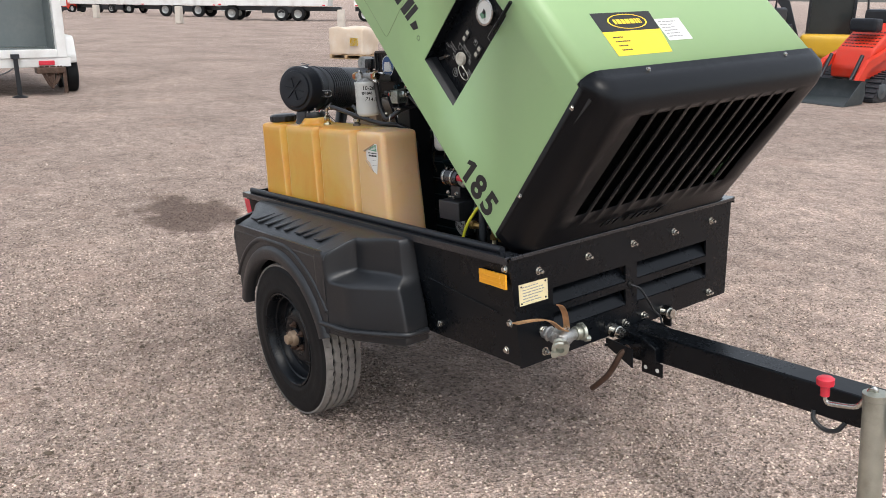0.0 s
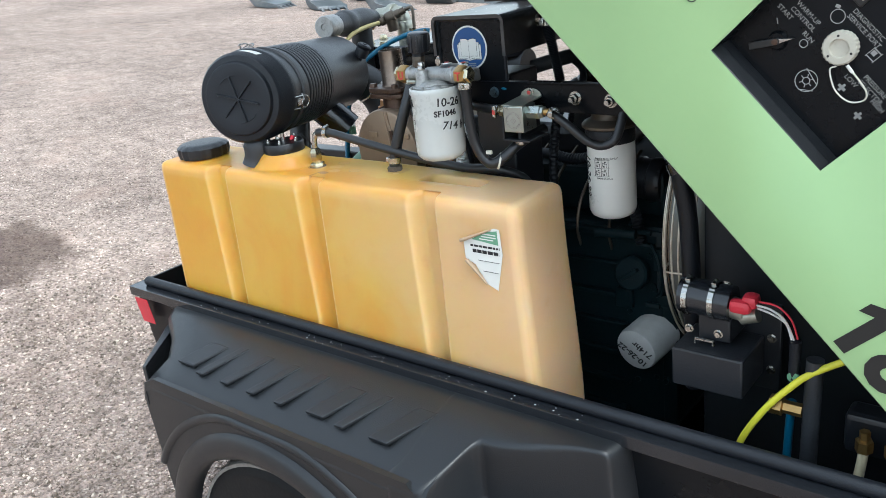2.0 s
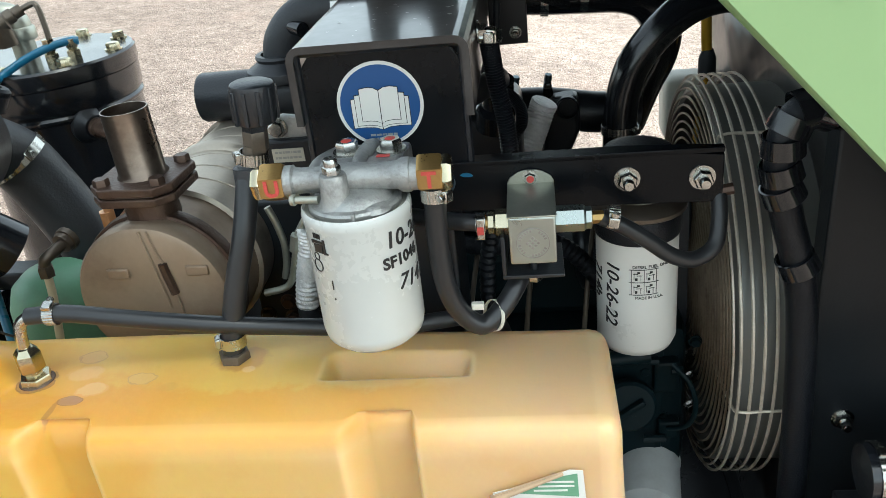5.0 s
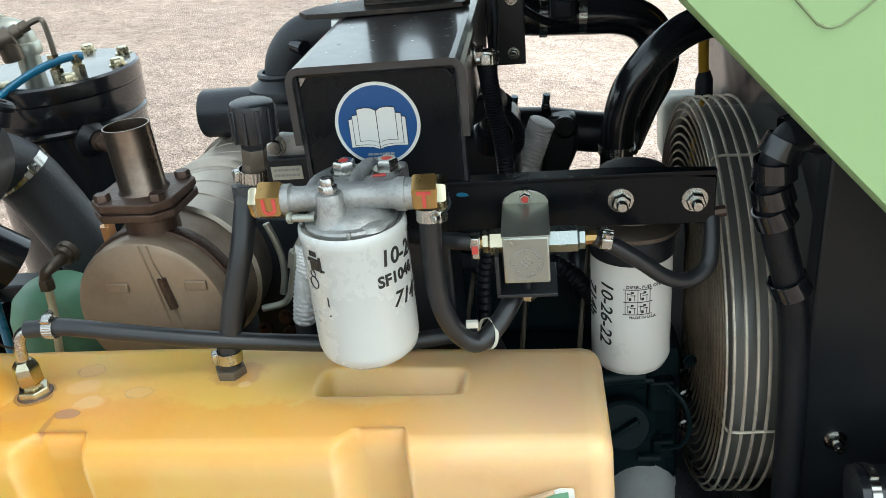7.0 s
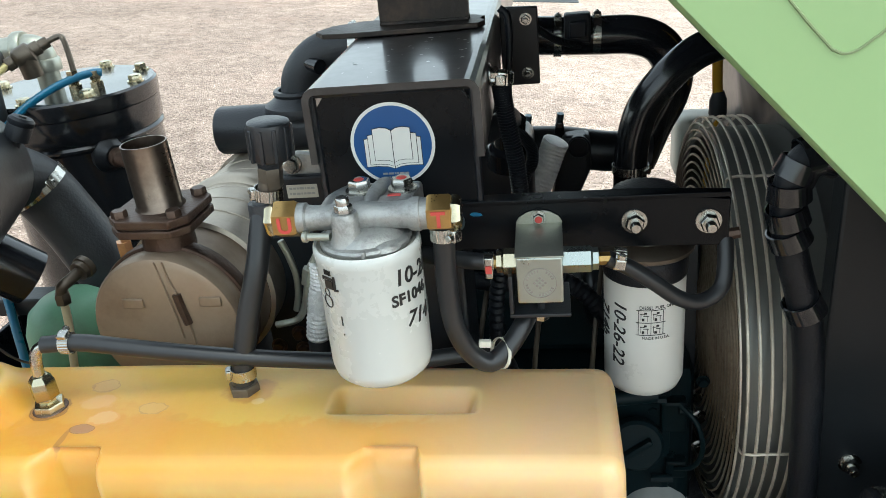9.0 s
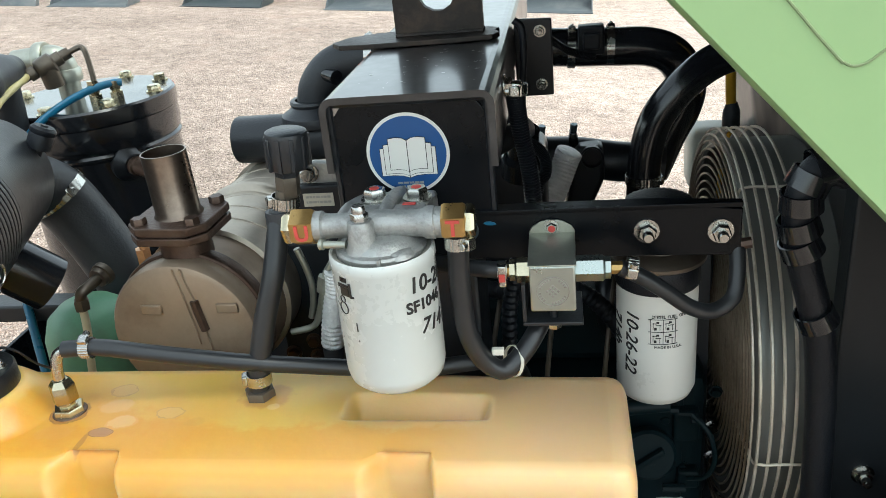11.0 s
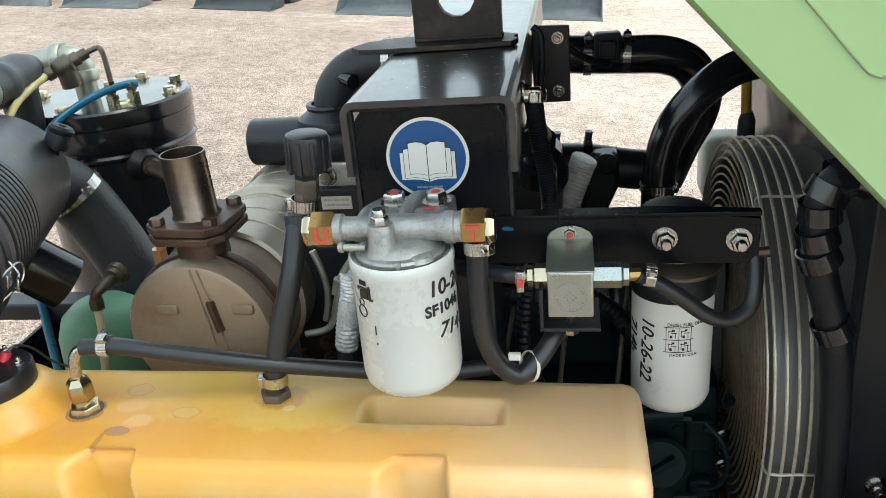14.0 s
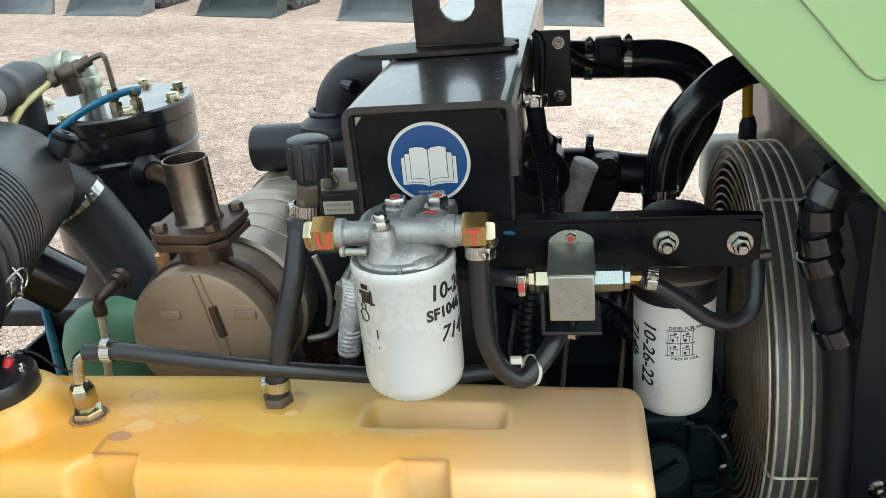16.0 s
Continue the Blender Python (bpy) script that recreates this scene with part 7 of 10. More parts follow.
def fuel_filter():
    cx, cy, r = -0.7125, -0.272, 0.0450
    bm = bmesh.new()
    lathe(bm, (cx, cy, 0.484), (0, 0, -1), [(0, 0), (r - 0.002, 0.0), (r, 0.004), (r, 0.142), (r - 0.004, 0.152), (r - 0.012, 0.157), (0, 0.159)], 52)
    can = part("fuel_filter", bm, CAN_WHITE, COMP, "white spin-on fuel filter with marker date and printed label")
    bm = bmesh.new()
    lathe(bm, (cx, cy, 0.485), (0, 0, 1), [(0, -0.011), (r + 0.001, -0.011), (r + 0.0018, -0.009), (r + 0.0018, 0.012), (r, 0.015), (r - 0.001, 0.022), (0, 0.022)], 48)
    part("filter_collar", bm, PLASTIC, can)
    bm = bmesh.new()
    lathe(bm, (cx, cy, 0.502), (0, 0, 1), [(0, 0), (r + 0.005, 0), (r + 0.0075, 0.002), (r + 0.0075, 0.006), (r + 0.003, 0.011), (0.036, 0.016), (0.034, 0.020), (0.034, 0.060), (0, 0.060)], 48)
    part("filter_head", bm, BRONZE, can)
    bm = bmesh.new()
    rod(bm, (cx + 0.03, cy, 0.532), (cx + 0.056, cy, 0.532), 0.013, 16)
    box(bm, cx + 0.044, cx + 0.066, cy - 0.013, cy + 0.013, 0.519, 0.545, 0.003)
    port = part("filter_port", bm, BLACK, can)
    part("banjo_bolt", lathe(bmesh.new(), (cx + 0.066, cy, 0.534), (1, 0, 0), [(0, 0), (0.0095, 0), (0.0095, 0.007), (0, 0.008)], 6), ZINC, port)
    # primer cap
    bm = bmesh.new()
    lathe(bm, (cx, cy, 0.551), (0, 0, 1), [(0, 0), (0.034, 0), (0.036, 0.003), (0.036, 0.013), (0.0345, 0.0165), (0.033, 0.018), (0.022, 0.0215), (0, 0.022)], 120, teeth=0.0014)
    part("primer_cap", bm, PLASTIC, can, "black knurled primer cap")
    wrap_words(can, "10-26-22", 0.0225, (cx, cy), r, -50, 0.4535, INK, "marker_date", 0.0001, -92, 0.2)
    wrap_words(can, "714h", 0.022, (cx, cy), r, -82, 0.442, INK, "marker_note", 0.0001, -90, 0.15)
    wrap_words(can, "DIESEL FUEL ONLY", 0.0052, (cx, cy), r, -13, 0.4475, INK, "label_heading")
    wrap_words(can, "MADE IN U.S.A.", 0.0046, (cx, cy), r, -9, 0.4095, INK, "label_footing")
    bm = bmesh.new()
    # four pictograms in ruled squares
    def on(a, z, w, h):
        t = radians(a - 9)
        m = Matrix.Translation((cx + math.sin(t) * r, cy - math.cos(t) * r, z)) @ Matrix.Rotation(t, 4, "Z") @ ON_SIDE
        box(bm, -w / 2, w / 2, -h / 2, h / 2, 0, 0.0007, 0, m)
    for a in (-5, 12, 29):
        on(a, 0.4305, 0.0005, 0.031)
    for z in (0.446, 0.4305, 0.415):
        for k in range(7):
            on(-5 + k * 34 / 6, z, 0.0052, 0.0005)
    for a0 in (3.5, 20.5):
        for z0 in (0.438, 0.422):
            on(a0 - 3, z0 + 0.003, 0.005, 0.0005), on(a0 + 2, z0 + 0.001, 0.006, 0.0005), on(a0 - 2, z0 - 0.0035, 0.0026, 0.003), on(a0 + 4, z0 - 0.002, 0.0005, 0.007), on(a0 - 5, z0, 0.0005, 0.008), on(a0 + 1, z0 + 0.0045, 0.003, 0.002)
    part("label_pictogram", bm, INK, can)


fuel_filter()


def hoses():
    def hose(name, pts, r, mat=HOSE, label="", parent=COMP, n=14, **k):
        bm = bmesh.new()
        tube(bm, pts, r, n, **k)
        return part(name, bm, mat, parent, label)
    # tank return line with its elbow fitting
    bm = bmesh.new()
    lathe(bm, (-1.343, -0.444, 0.416), (0, 0, 1), [(0, 0), (0.0165, 0), (0.0165, 0.010), (0.0155, 0.012), (0.0095, 0.013), (0.0095, 0.020), (0, 0.020)], 6)
    lathe(bm, (-1.343, -0.444, 0.4345), (0, 0, 1), [(0, 0), (0.0125, 0), (0.0135, 0.0015), (0.0135, 0.020), (0.0125, 0.0215), (0.0085, 0.0265), (0, 0.0265)], 6, 0.3)
    fit = part("tank_fitting", bm, LID_ZINC, COMP, "zinc-plated elbow fitting on the tank")
    hose("elbow_pipe", [(-1.343, -0.444, 0.462), (-1.341, -0.444, 0.478), (-1.336, -0.443, 0.491), (-1.322, -0.441, 0.497), (-1.30, -0.44, 0.497)], 0.0060, ZINC, "", fit)
    bm = bmesh.new()
    lathe(bm, (-1.343, -0.444, 0.4190), (0, 0, 1), [(0, 0.002), (0.0175, 0.0018), (0.0190, 0)], 24)
    part("stained_gasket", bm, RUST, fit)
    h = hose("return_hose", [(-1.328, -0.442, 0.4965), (-1.29, -0.44, 0.497), (-1.236, -0.435, 0.486), (-1.15, -0.422, 0.466), (-1.08, -0.402, 0.447), (-1.03, -0.390, 0.436), (-0.975, -0.383, 0.4290), (-0.925, -0.372, 0.4285), (-0.895, -0.352, 0.419), (-0.872, -0.330, 0.398), (-0.862, -0.315, 0.36), (-0.86, -0.305, 0.31)], 0.0090, label="black rubber return hose lying over the tank")
    clamp(h, (-1.302, -0.4405, 0.4970), (1, 0.02, 0), 0.0093, 0.011, (0, -0.3, 1))
    # supply line up to the breather
    bm = bmesh.new()
    lathe(bm, (-1.138, -0.416, 0.416), (0, 0, 1), [(0, 0), (0.0165, 0.0), (0.0165, 0.011), (0.0155, 0.013), (0.010, 0.014), (0.010, 0.03), (0, 0.03)], 6)
    fit = part("tank_spigot", bm, BRONZE, COMP, "brown brass spigot on the tank")
    h = hose("supply_hose", [(-1.138, -0.416, 0.428), (-1.135, -0.414, 0.45), (-1.123, -0.405, 0.50), (-1.108, -0.392, 0.55), (-1.101, -0.375, 0.59), (-1.098, -0.365, 0.608)], 0.0115, label="black rubber supply hose")
    clamp(h, (-1.1365, -0.415, 0.442), (0.05, 0.03, 1), 0.0118, 0.012, (-1, -0.4, 0))
    hose("pipe_collar", [(-1.098, -0.367, 0.585), (-1.0975, -0.364, 0.61)], 0.0165, RUBBER)
    bm = bmesh.new()
    rod(bm, (-1.097, -0.363, 0.60), (-1.089, -0.36, 0.630), 0.0115)
    lathe(bm, (-1.088, -0.36, 0.625), (0.1, 0, 1), [(0, 0), (0.0120, 0), (0.0125, 0.002), (0.0125, 0.020), (0.0115, 0.022), (0, 0.022)], 6)
    br = part("breather", bm, BRONZE, COMP, "bronze breather fitting with a black ribbed cap")
    clamp(br, (-1.092, -0.3615, 0.619), (0.15, 0, 1), 0.0128, 0.012, (-1, -0.5, 0))
    part("cap_nut", lathe(bmesh.new(), (-1.0855, -0.36, 0.646), (0.08, 0, 1), [(0, 0), (0.0125, 0), (0.0125, 0.009), (0, 0.009)], 6), PLASTIC, br)
    bm = bmesh.new()
    top = (-1.082, -0.36, 0.654)
    lathe(bm, top, (0.06, 0, 1), [(0, 0), (0.0185, 0), (0.0205, 0.003), (0.0215, 0.034), (0.0205, 0.0375), (0.0175, 0.039), (0, 0.039)], 40)
    cap = part("breather_cap", bm, PLASTIC_SOFT, br, "smooth black plastic cap with upright ribs")
    for k in range(10):
        t = k * math.pi / 5 + 0.2
        q = Vector((math.cos(t), math.sin(t), 0))
        m = Matrix((Vector((-q.y, q.x, 0)), q, Vector((0.06, 0, 1)).normalized())).transposed().to_4x4()
        m.translation = Vector(top) + q * 0.0195
        part("cap_rib", box(bmesh.new(), -0.0022, 0.0022, -0.002, 0.0032, 0.001, 0.034, 0.001, m), PLASTIC_SOFT, cap)
    # filter outlet line
    h = hose("filter_hose", [(-0.906, -0.452, 0.622), (-0.907, -0.45, 0.60), (-0.909, -0.445, 0.56), (-0.907, -0.44, 0.51), (-0.895, -0.435, 0.475), (-0.876, -0.430, 0.4585), (-0.856, -0.415, 0.470), (-0.838, -0.390, 0.490), (-0.82, -0.33, 0.505)], 0.0099, label="black rubber hose from the filter head")
    clamp(h, (-0.906, -0.451, 0.6085), (0, 0.05, 1), 0.0108, 0.012, (0.8, -0.6, 0))
    # nylon tie
    bm = bmesh.new()
    lathe(bm, (-0.868, -0.42, 0.462), (0.7, 0.5, -0.25), [(0.0150, 0), (0.0158, 0), (0.0158, 0.0036), (0.0150, 0.0036)], 28)
    box(bm, -0.886, -0.874, -0.434, -0.428, 0.477, 0.484, 0.001)
    part("cable_tie", bm, NYLON, h, "natural nylon cable tie")
    # pump to filter loop
    hose("pump_hose", [(-0.762, -0.404, 0.5545), (-0.742, -0.402, 0.543), (-0.718, -0.398, 0.524), (-0.694, -0.392, 0.503), (-0.672, -0.384, 0.494), (-0.652, -0.374, 0.502), (-0.646, -0.362, 0.523), (-0.645, -0.350, 0.546)], 0.0080, label="black fuel hose looped from the pump")
    hose("pump_inlet_hose", [(-0.872, -0.404, 0.5545), (-0.90, -0.40, 0.556), (-0.95, -0.38, 0.556), (-1.0, -0.34, 0.55)], 0.0085)
    bm = bmesh.new()
    rod(bm, (-0.656, -0.350, 0.5475), (-0.632, -0.350, 0.551), 0.006, 8)
    part("hose_nipple", bm, RUST, COMP)
    # corrugated looms
    hose("wiring_loom", [(-0.862, -0.235, 0.687), (-0.860, -0.225, 0.66), (-0.857, -0.22, 0.630), (-0.852, -0.218, 0.600), (-0.849, -0.215, 0.570), (-0.85, -0.21, 0.53), (-0.868, -0.21, 0.48), (-0.885, -0.2, 0.40), (-0.89, -0.2, 0.30)], 0.0085, PLASTIC, "black corrugated wiring loom", ribs=3, rib=0.002)
    hose("wiring_loom", [(-0.853, -0.15, 0.600), (-0.842, -0.15, 0.592), (-0.834, -0.15, 0.578), (-0.834, -0.15, 0.561), (-0.842, -0.15, 0.546), (-0.850, -0.16, 0.52), (-0.86, -0.17, 0.47)], 0.0062, PLASTIC, "black corrugated wiring loom", ribs=3, rib=0.0015)
    hose("sensor_cable", [(-0.866, 0.02, 0.705), (-0.852, 0.06, 0.703), (-0.834, 0.09, 0.682), (-0.807, 0.11, 0.657), (-0.782, 0.14, 0.640), (-0.762, 0.165, 0.630)], 0.0050, PLASTIC, ribs=4, rib=0.0008)
    hose("sensor_cable", [(-0.866, -0.10, 0.738), (-0.857, -0.10, 0.728), (-0.856, -0.10, 0.697), (-0.860, -0.10, 0.648), (-0.862, -0.10, 0.60)], 0.0045, PLASTIC)
    clamp(COMP, (-0.861, -0.236, 0.688), (0.05, 0.1, 1), 0.012, 0.012)
    hose("foil_sleeve", [(-0.803, 0.03, 0.527), (-0.808, 0.03, 0.516), (-0.819, 0.02, 0.490), (-0.832, 0.01, 0.461), (-0.845, 0.0, 0.43), (-0.855, -0.01, 0.39)], [0.013, 0.0175, 0.0185], FOIL, "silver foil heat sleeve", ribs=2, rib=0.0012)
    # coolant hose into the radiator, charge pipe with clamps
    h = hose("coolant_hose", [(-0.697, 0.07, 0.425), (-0.696, 0.07, 0.465), (-0.692, 0.071, 0.51), (-0.676, 0.074, 0.558), (-0.637, 0.08, 0.604), (-0.593, 0.09, 0.631), (-0.539, 0.11, 0.636), (-0.48, 0.12, 0.625), (-0.42, 0.13, 0.59)], 0.0245, BLACK_GLOSS, "thick black coolant hose", n=32)
    clamp(h, (-0.6962, 0.07, 0.4655), (0, 0, 1), 0.0250, 0.013, (0.9, -0.4, 0))
    bm = bmesh.new()
    tube(bm, [(-0.697, 0.07, 0.445), (-0.697, 0.07, 0.40), (-0.70, 0.07, 0.36), (-0.72, 0.07, 0.33)], 0.020, 20)
    part("hose_neck", bm, BLACK, h)
    h = hose("charge_pipe", [(-0.88, 0.22, 0.642), (-0.79, 0.22, 0.635), (-0.73, 0.22, 0.632), (-0.675, 0.22, 0.628), (-0.637, 0.22, 0.610), (-0.616, 0.22, 0.57), (-0.622, 0.22, 0.528), (-0.644, 0.22, 0.484), (-0.67, 0.22, 0.42)], 0.030, BLACK_GLOSS, "black bent charge-air pipe", n=32)
    for x in (-0.795, -0.735):
        clamp(h, (x, 0.22, 0.6345), (1, 0, -0.05), 0.0300, 0.012, (0, -0.3, 1))
    bm = bmesh.new()
    box(bm, -0.785, -0.745, 0.175, 0.20, 0.630, 0.675, 0.004)
    box(bm, -0.778, -0.752, 0.165, 0.18, 0.64, 0.665, 0.003)
    part("air_sensor", bm, PLASTIC, h, "black mass-air sensor")
    h = hose("thermostat_pipe", [(-0.90, 0.14, 0.484), (-0.847, 0.14, 0.483), (-0.793, 0.14, 0.480), (-0.735, 0.14, 0.470), (-0.707, 0.14, 0.467), (-0.66, 0.14, 0.46)], 0.0315, BLACK, "black cast thermostat outlet", n=24)
    for x in (-0.846, -0.797):
        bm = bmesh.new()
        lathe(bm, (x, 0.14, 0.482), (1, 0, 0), [(0.0315, -0.007), (0.0332, -0.007), (0.0332, 0.007), (0.0315, 0.007)], 28)
        box(bm, x - 0.006, x + 0.006, 0.128, 0.152, 0.512, 0.522, 0.002)
        band = part("band_clamp", bm, BLACK_GLOSS, h)
        part("clamp_bolt", rod(bmesh.new(), (x, 0.14, 0.520), (x + 0.002, 0.138, 0.534), 0.0058, 6), BLUE_STEEL, band)
    bm = bmesh.new()
    prism(bm, [(-0.795, 0.508), (-0.752, 0.508), (-0.750, 0.455), (-0.776, 0.395), (-0.815, 0.395)], "y", 0.100, 0.140, 0.008)
    lathe(bm, (-0.770, 0.102, 0.492), (0, -1, 0), [(0, -0.01), (0.0175, -0.01), (0.0175, 0.005), (0.0155, 0.007), (0.0135, 0.002), (0, 0.002)], 24)
    part("thermostat_housing", bm, BLACK, h)
    bm = bmesh.new()
    soft_box(bm, (-0.93, -0.06, 0.40), (-0.835, 0.10, 0.545), 0.02, (10, 12, 10))
    man = part("intake_manifold", bm, BLACK, COMP, "black cast intake manifold")
    for z in (0.47, 0.515):
        bolt(man, (-0.85, -0.061, z), (0, -1, 0), 0.007, BLACK, "manifold_bolt")
    bm = bmesh.new()
    lathe(bm, (-0.868, -0.06, 0.545), (0.1, -0.25, 1), [(0, -0.02), (0.027, -0.02), (0.027, 0.006), (0.023, 0.010), (0.019, 0.012), (0.019, 0.034), (0.022, 0.036), (0.022, 0.05), (0, 0.05)], 24)
    part("manifold_neck", bm, BLACK_GLOSS, man)
    hose("breather_pipe", [(-0.865, -0.065, 0.575), (-0.862, -0.09, 0.60), (-0.872, -0.13, 0.605), (-0.90, -0.16, 0.60), (-0.94, -0.17, 0.59)], 0.015, RUBBER, "black rubber breather pipe")
    # spiral-wrapped hose by the fan
    way = [(-0.50, -0.300, 0.605), (-0.536, -0.316, 0.612), (-0.564, -0.322, 0.615), (-0.580, -0.325, 0.594), (-0.582, -0.325, 0.556), (-0.573, -0.325, 0.510), (-0.560, -0.325, 0.465), (-0.551, -0.325, 0.425), (-0.541, -0.32, 0.348), (-0.534, -0.32, 0.198), (-0.53, -0.32, 0.018)]
    h = hose("wrapped_hose", way, 0.0165, PLASTIC, "black hose wrapped in shiny spiral guard", n=16)
    # turns of a flat glossy band, each lapping over the next, and one loose turn lower down
    line = curve_points(way[:8], 6)
    for k in (1, 4, 8, 12, 16, 20, 24, 27, 38):
        d = (line[k + 1] - line[k - 1]).normalized() + Vector((0.16, 0.05, 0.16))
        bm = bmesh.new()
        lathe(bm, line[k], d, [(0.0185, -0.0100), (0.0204, -0.0095), (0.0210, 0.0), (0.0216, 0.0095), (0.0198, 0.0100), (0.0185, 0.005)], 24)
        part("spiral_wrap", bm, SPIRAL, h)


hoses()


def exhaust():
    a = Vector((-1.283, -0.283, 0.415))
    d = Vector((0.02, 0.52, -0.012)).normalized()
    bm = bmesh.new()
    lathe(bm, a, d, [(0, 0.002), (0.086, 0.0), (0.094, 0.003), (0.097, 0.008), (0.097, 0.02), (0.0965, 0.10)], 56)
    muff = part("muffler", bm, SHIELD, COMP, "tan heat-stained round muffler shield")
    bm = bmesh.new()
    lathe(bm, a + d * 0.10, d, [(0.097, 0), (0.103, 0.002), (0.103, 0.010), (0.100, 0.013), (0.101, 0.15), (0.108, 0.155), (0.110, 0.160), (0.110, 0.168), (0.105, 0.172), (0.104, 0.30), (0.110, 0.302), (0.110, 0.314), (0.104, 0.318), (0.104, 0.40), (0.09, 0.42), (0, 0.425)], 56)
    body = part("muffler_body", bm, SHIELD_PALE, muff, "pale heat-stained steel muffler body")
    for k in range(5):
        bm = bmesh.new()
        h0 = 0.012 + k * 0.045 + (0.02 if k > 2 else 0)
        pts = []
        s, u, dd = frame_of(d)
        for j in range(12):
            t = -2.7 + j * 0.2
            pts.append(a + dd * (0.11 + h0 + j * 0.004) + (s * math.cos(t) + u * math.sin(t)) * (0.1005 if k < 3 else 0.104))
        tube(bm, pts, 0.0013, 6, 2)
        part("body_rib", bm, SHIELD_PALE, muff)
    bm = bmesh.new()
    lathe(bm, a, d, [(0.0965, 0.030), (0.1005, 0.031), (0.1015, 0.034), (0.1015, 0.048), (0.1005, 0.051), (0.0965, 0.052)], 56)
    part("band_clamp", bm, RUST, muff, "rusty steel band round the muffler")
    # seam and lugs on the disc
    f = a - d * 0.001
    s, u, dd = frame_of(d)
    u = -u
    for name, mat, pts in (("seam", SHIELD, [(0.014, 0.092), (0.018, 0.07), (0.024, 0.050)]), ("seam", SHIELD, [(0.004, 0.092), (0.010, 0.06), (0.016, 0.02), (0.020, -0.01)]), ("slot", RUST, [(0.024, 0.050), (0.026, 0.036), (0.031, 0.010)]), ("seam", SHIELD, [(0.031, 0.010), (0.034, -0.018), (0.031, -0.022), (0.014, -0.024)])):
        bm = bmesh.new()
        tube(bm, [f + s * p + u * q for p, q in pts], 0.0055 if name == "slot" else 0.0014, 8)
        part(name, bm, mat, muff)
    for p, q in ((-0.035, 0.038), (0.065, 0.040)):
        bm = bmesh.new()
        m = Matrix((s, u, s.cross(u))).transposed().to_4x4()
        m.translation = f + s * p + u * q
        box(bm, -0.014, 0.014, -0.0065, 0.0065, -0.002, 0.0022, 0.002, m)
        part("pressed_lug", bm, SHIELD, muff)
    # outlet neck, flange and stub
    fx, fy, fz = -1.279, -0.230, 0.536
    bm = bmesh.new()
    lathe(bm, (fx, fy, 0.46), (0, 0, 1), [(0.040, 0), (0.033, 0.03), (0.031, 0.075), (0, 0.075)], 28)
    neck = part("outlet_neck", bm, RUST, muff)
    turn = Matrix.Translation((fx, fy, 0)) @ Matrix.Rotation(radians(-3), 4, "Z")
    for z0, z1, grow in ((fz, fz + 0.010, 0.0), (fz + 0.0105, fz + 0.0125, -0.003), (fz + 0.013, fz + 0.023, 0.0)):
        bm = bmesh.new()
        e, c = 0.051 + grow, 0.018
        prism(bm, [(-e, -e + c), (-e + c, -e), (e - c, -e), (e, -e + c), (e, e - c), (e - c, e), (-e + c, e), (-e, e - c)], "z", z0, z1, 0.002, turn)
        part("outlet_flange", bm, RUST, muff, "rusty brown bolted flange")
    for x, y in ((-1, -1), (1, -1), (1, 1), (-1, 1)):
        bolt(muff, turn @ Vector((x * 0.0345, y * 0.0345, fz + 0.023)), (0, 0, 1), 0.0095, RUST, "flange_bolt", washer=False)
    bm = bmesh.new()
    lathe(bm, (fx, fy, fz + 0.020), (-0.02, 0, 1), [(0.0265, 0), (0.031, 0.002), (0.0272, 0.007), (0.0268, 0.082), (0.0252, 0.082), (0.0252, 0.006), (0, 0.006)], 36)
    part("exhaust_stub", bm, TARNISH, muff, "short rusty exhaust stub")
    # clamp band hardware
    bm = bmesh.new()
    tube(bm, [(-1.352, -0.20, 0.515), (-1.356, -0.20, 0.49), (-1.36, -0.20, 0.455)], 0.006, 10)
    lathe(bm, (-1.357, -0.20, 0.47), (0, 0, 1), [(0, 0), (0.010, 0), (0.010, 0.03), (0, 0.03)], 6)
    lathe(bm, (-1.368, -0.205, 0.452), (0, -1, 0), [(0.006, 0), (0.012, 0), (0.012, 0.008), (0.006, 0.008)], 16)
    part("band_bolt", bm, COPPER, muff)
    # engine-side plate, steel pipe with its nut, foil sleeve and strap beside the muffler
    bm = bmesh.new()
    box(bm, -1.215, -1.07, -0.135, -0.12, 0.20, 0.47, 0.004)
    plate = part("engine_plate", bm, CASING, muff)
    for x, z in ((-1.172, 0.318), (-1.205, 0.298), (-1.17, 0.292)):
        bolt(plate, (x, -0.135, z), (0, -1, 0), 0.009, RUST, "plate_bolt")
    bm = bmesh.new()
    tube(bm, [(-1.095, -0.22, 0.487), (-1.104, -0.22, 0.475), (-1.113, -0.22, 0.459), (-1.121, -0.22, 0.43), (-1.131, -0.22, 0.40), (-1.143, -0.22, 0.388), (-1.169, -0.22, 0.382)], 0.0045, 12)
    lathe(bm, (-1.112, -0.22, 0.462), (-0.25, 0, -1), [(0, 0), (0.009, 0), (0.009, 0.022), (0.006, 0.024), (0, 0.024)], 6)
    part("steel_pipe", bm, GALV, muff)
    bm = bmesh.new()
    tube(bm, [(-1.096, -0.22, 0.47), (-1.10, -0.22, 0.441), (-1.110, -0.22, 0.40), (-1.117, -0.22, 0.362)], 0.0145, 14, ribs=2, rib=0.0012)
    sleeve = part("foil_sleeve", bm, FOIL, muff, "silver foil heat sleeve")
    part("sleeve_end", tube(bmesh.new(), [(-1.117, -0.22, 0.362), (-1.118, -0.22, 0.33), (-1.12, -0.22, 0.28)], 0.0135, 14), RUBBER, sleeve)
    bm = bmesh.new()
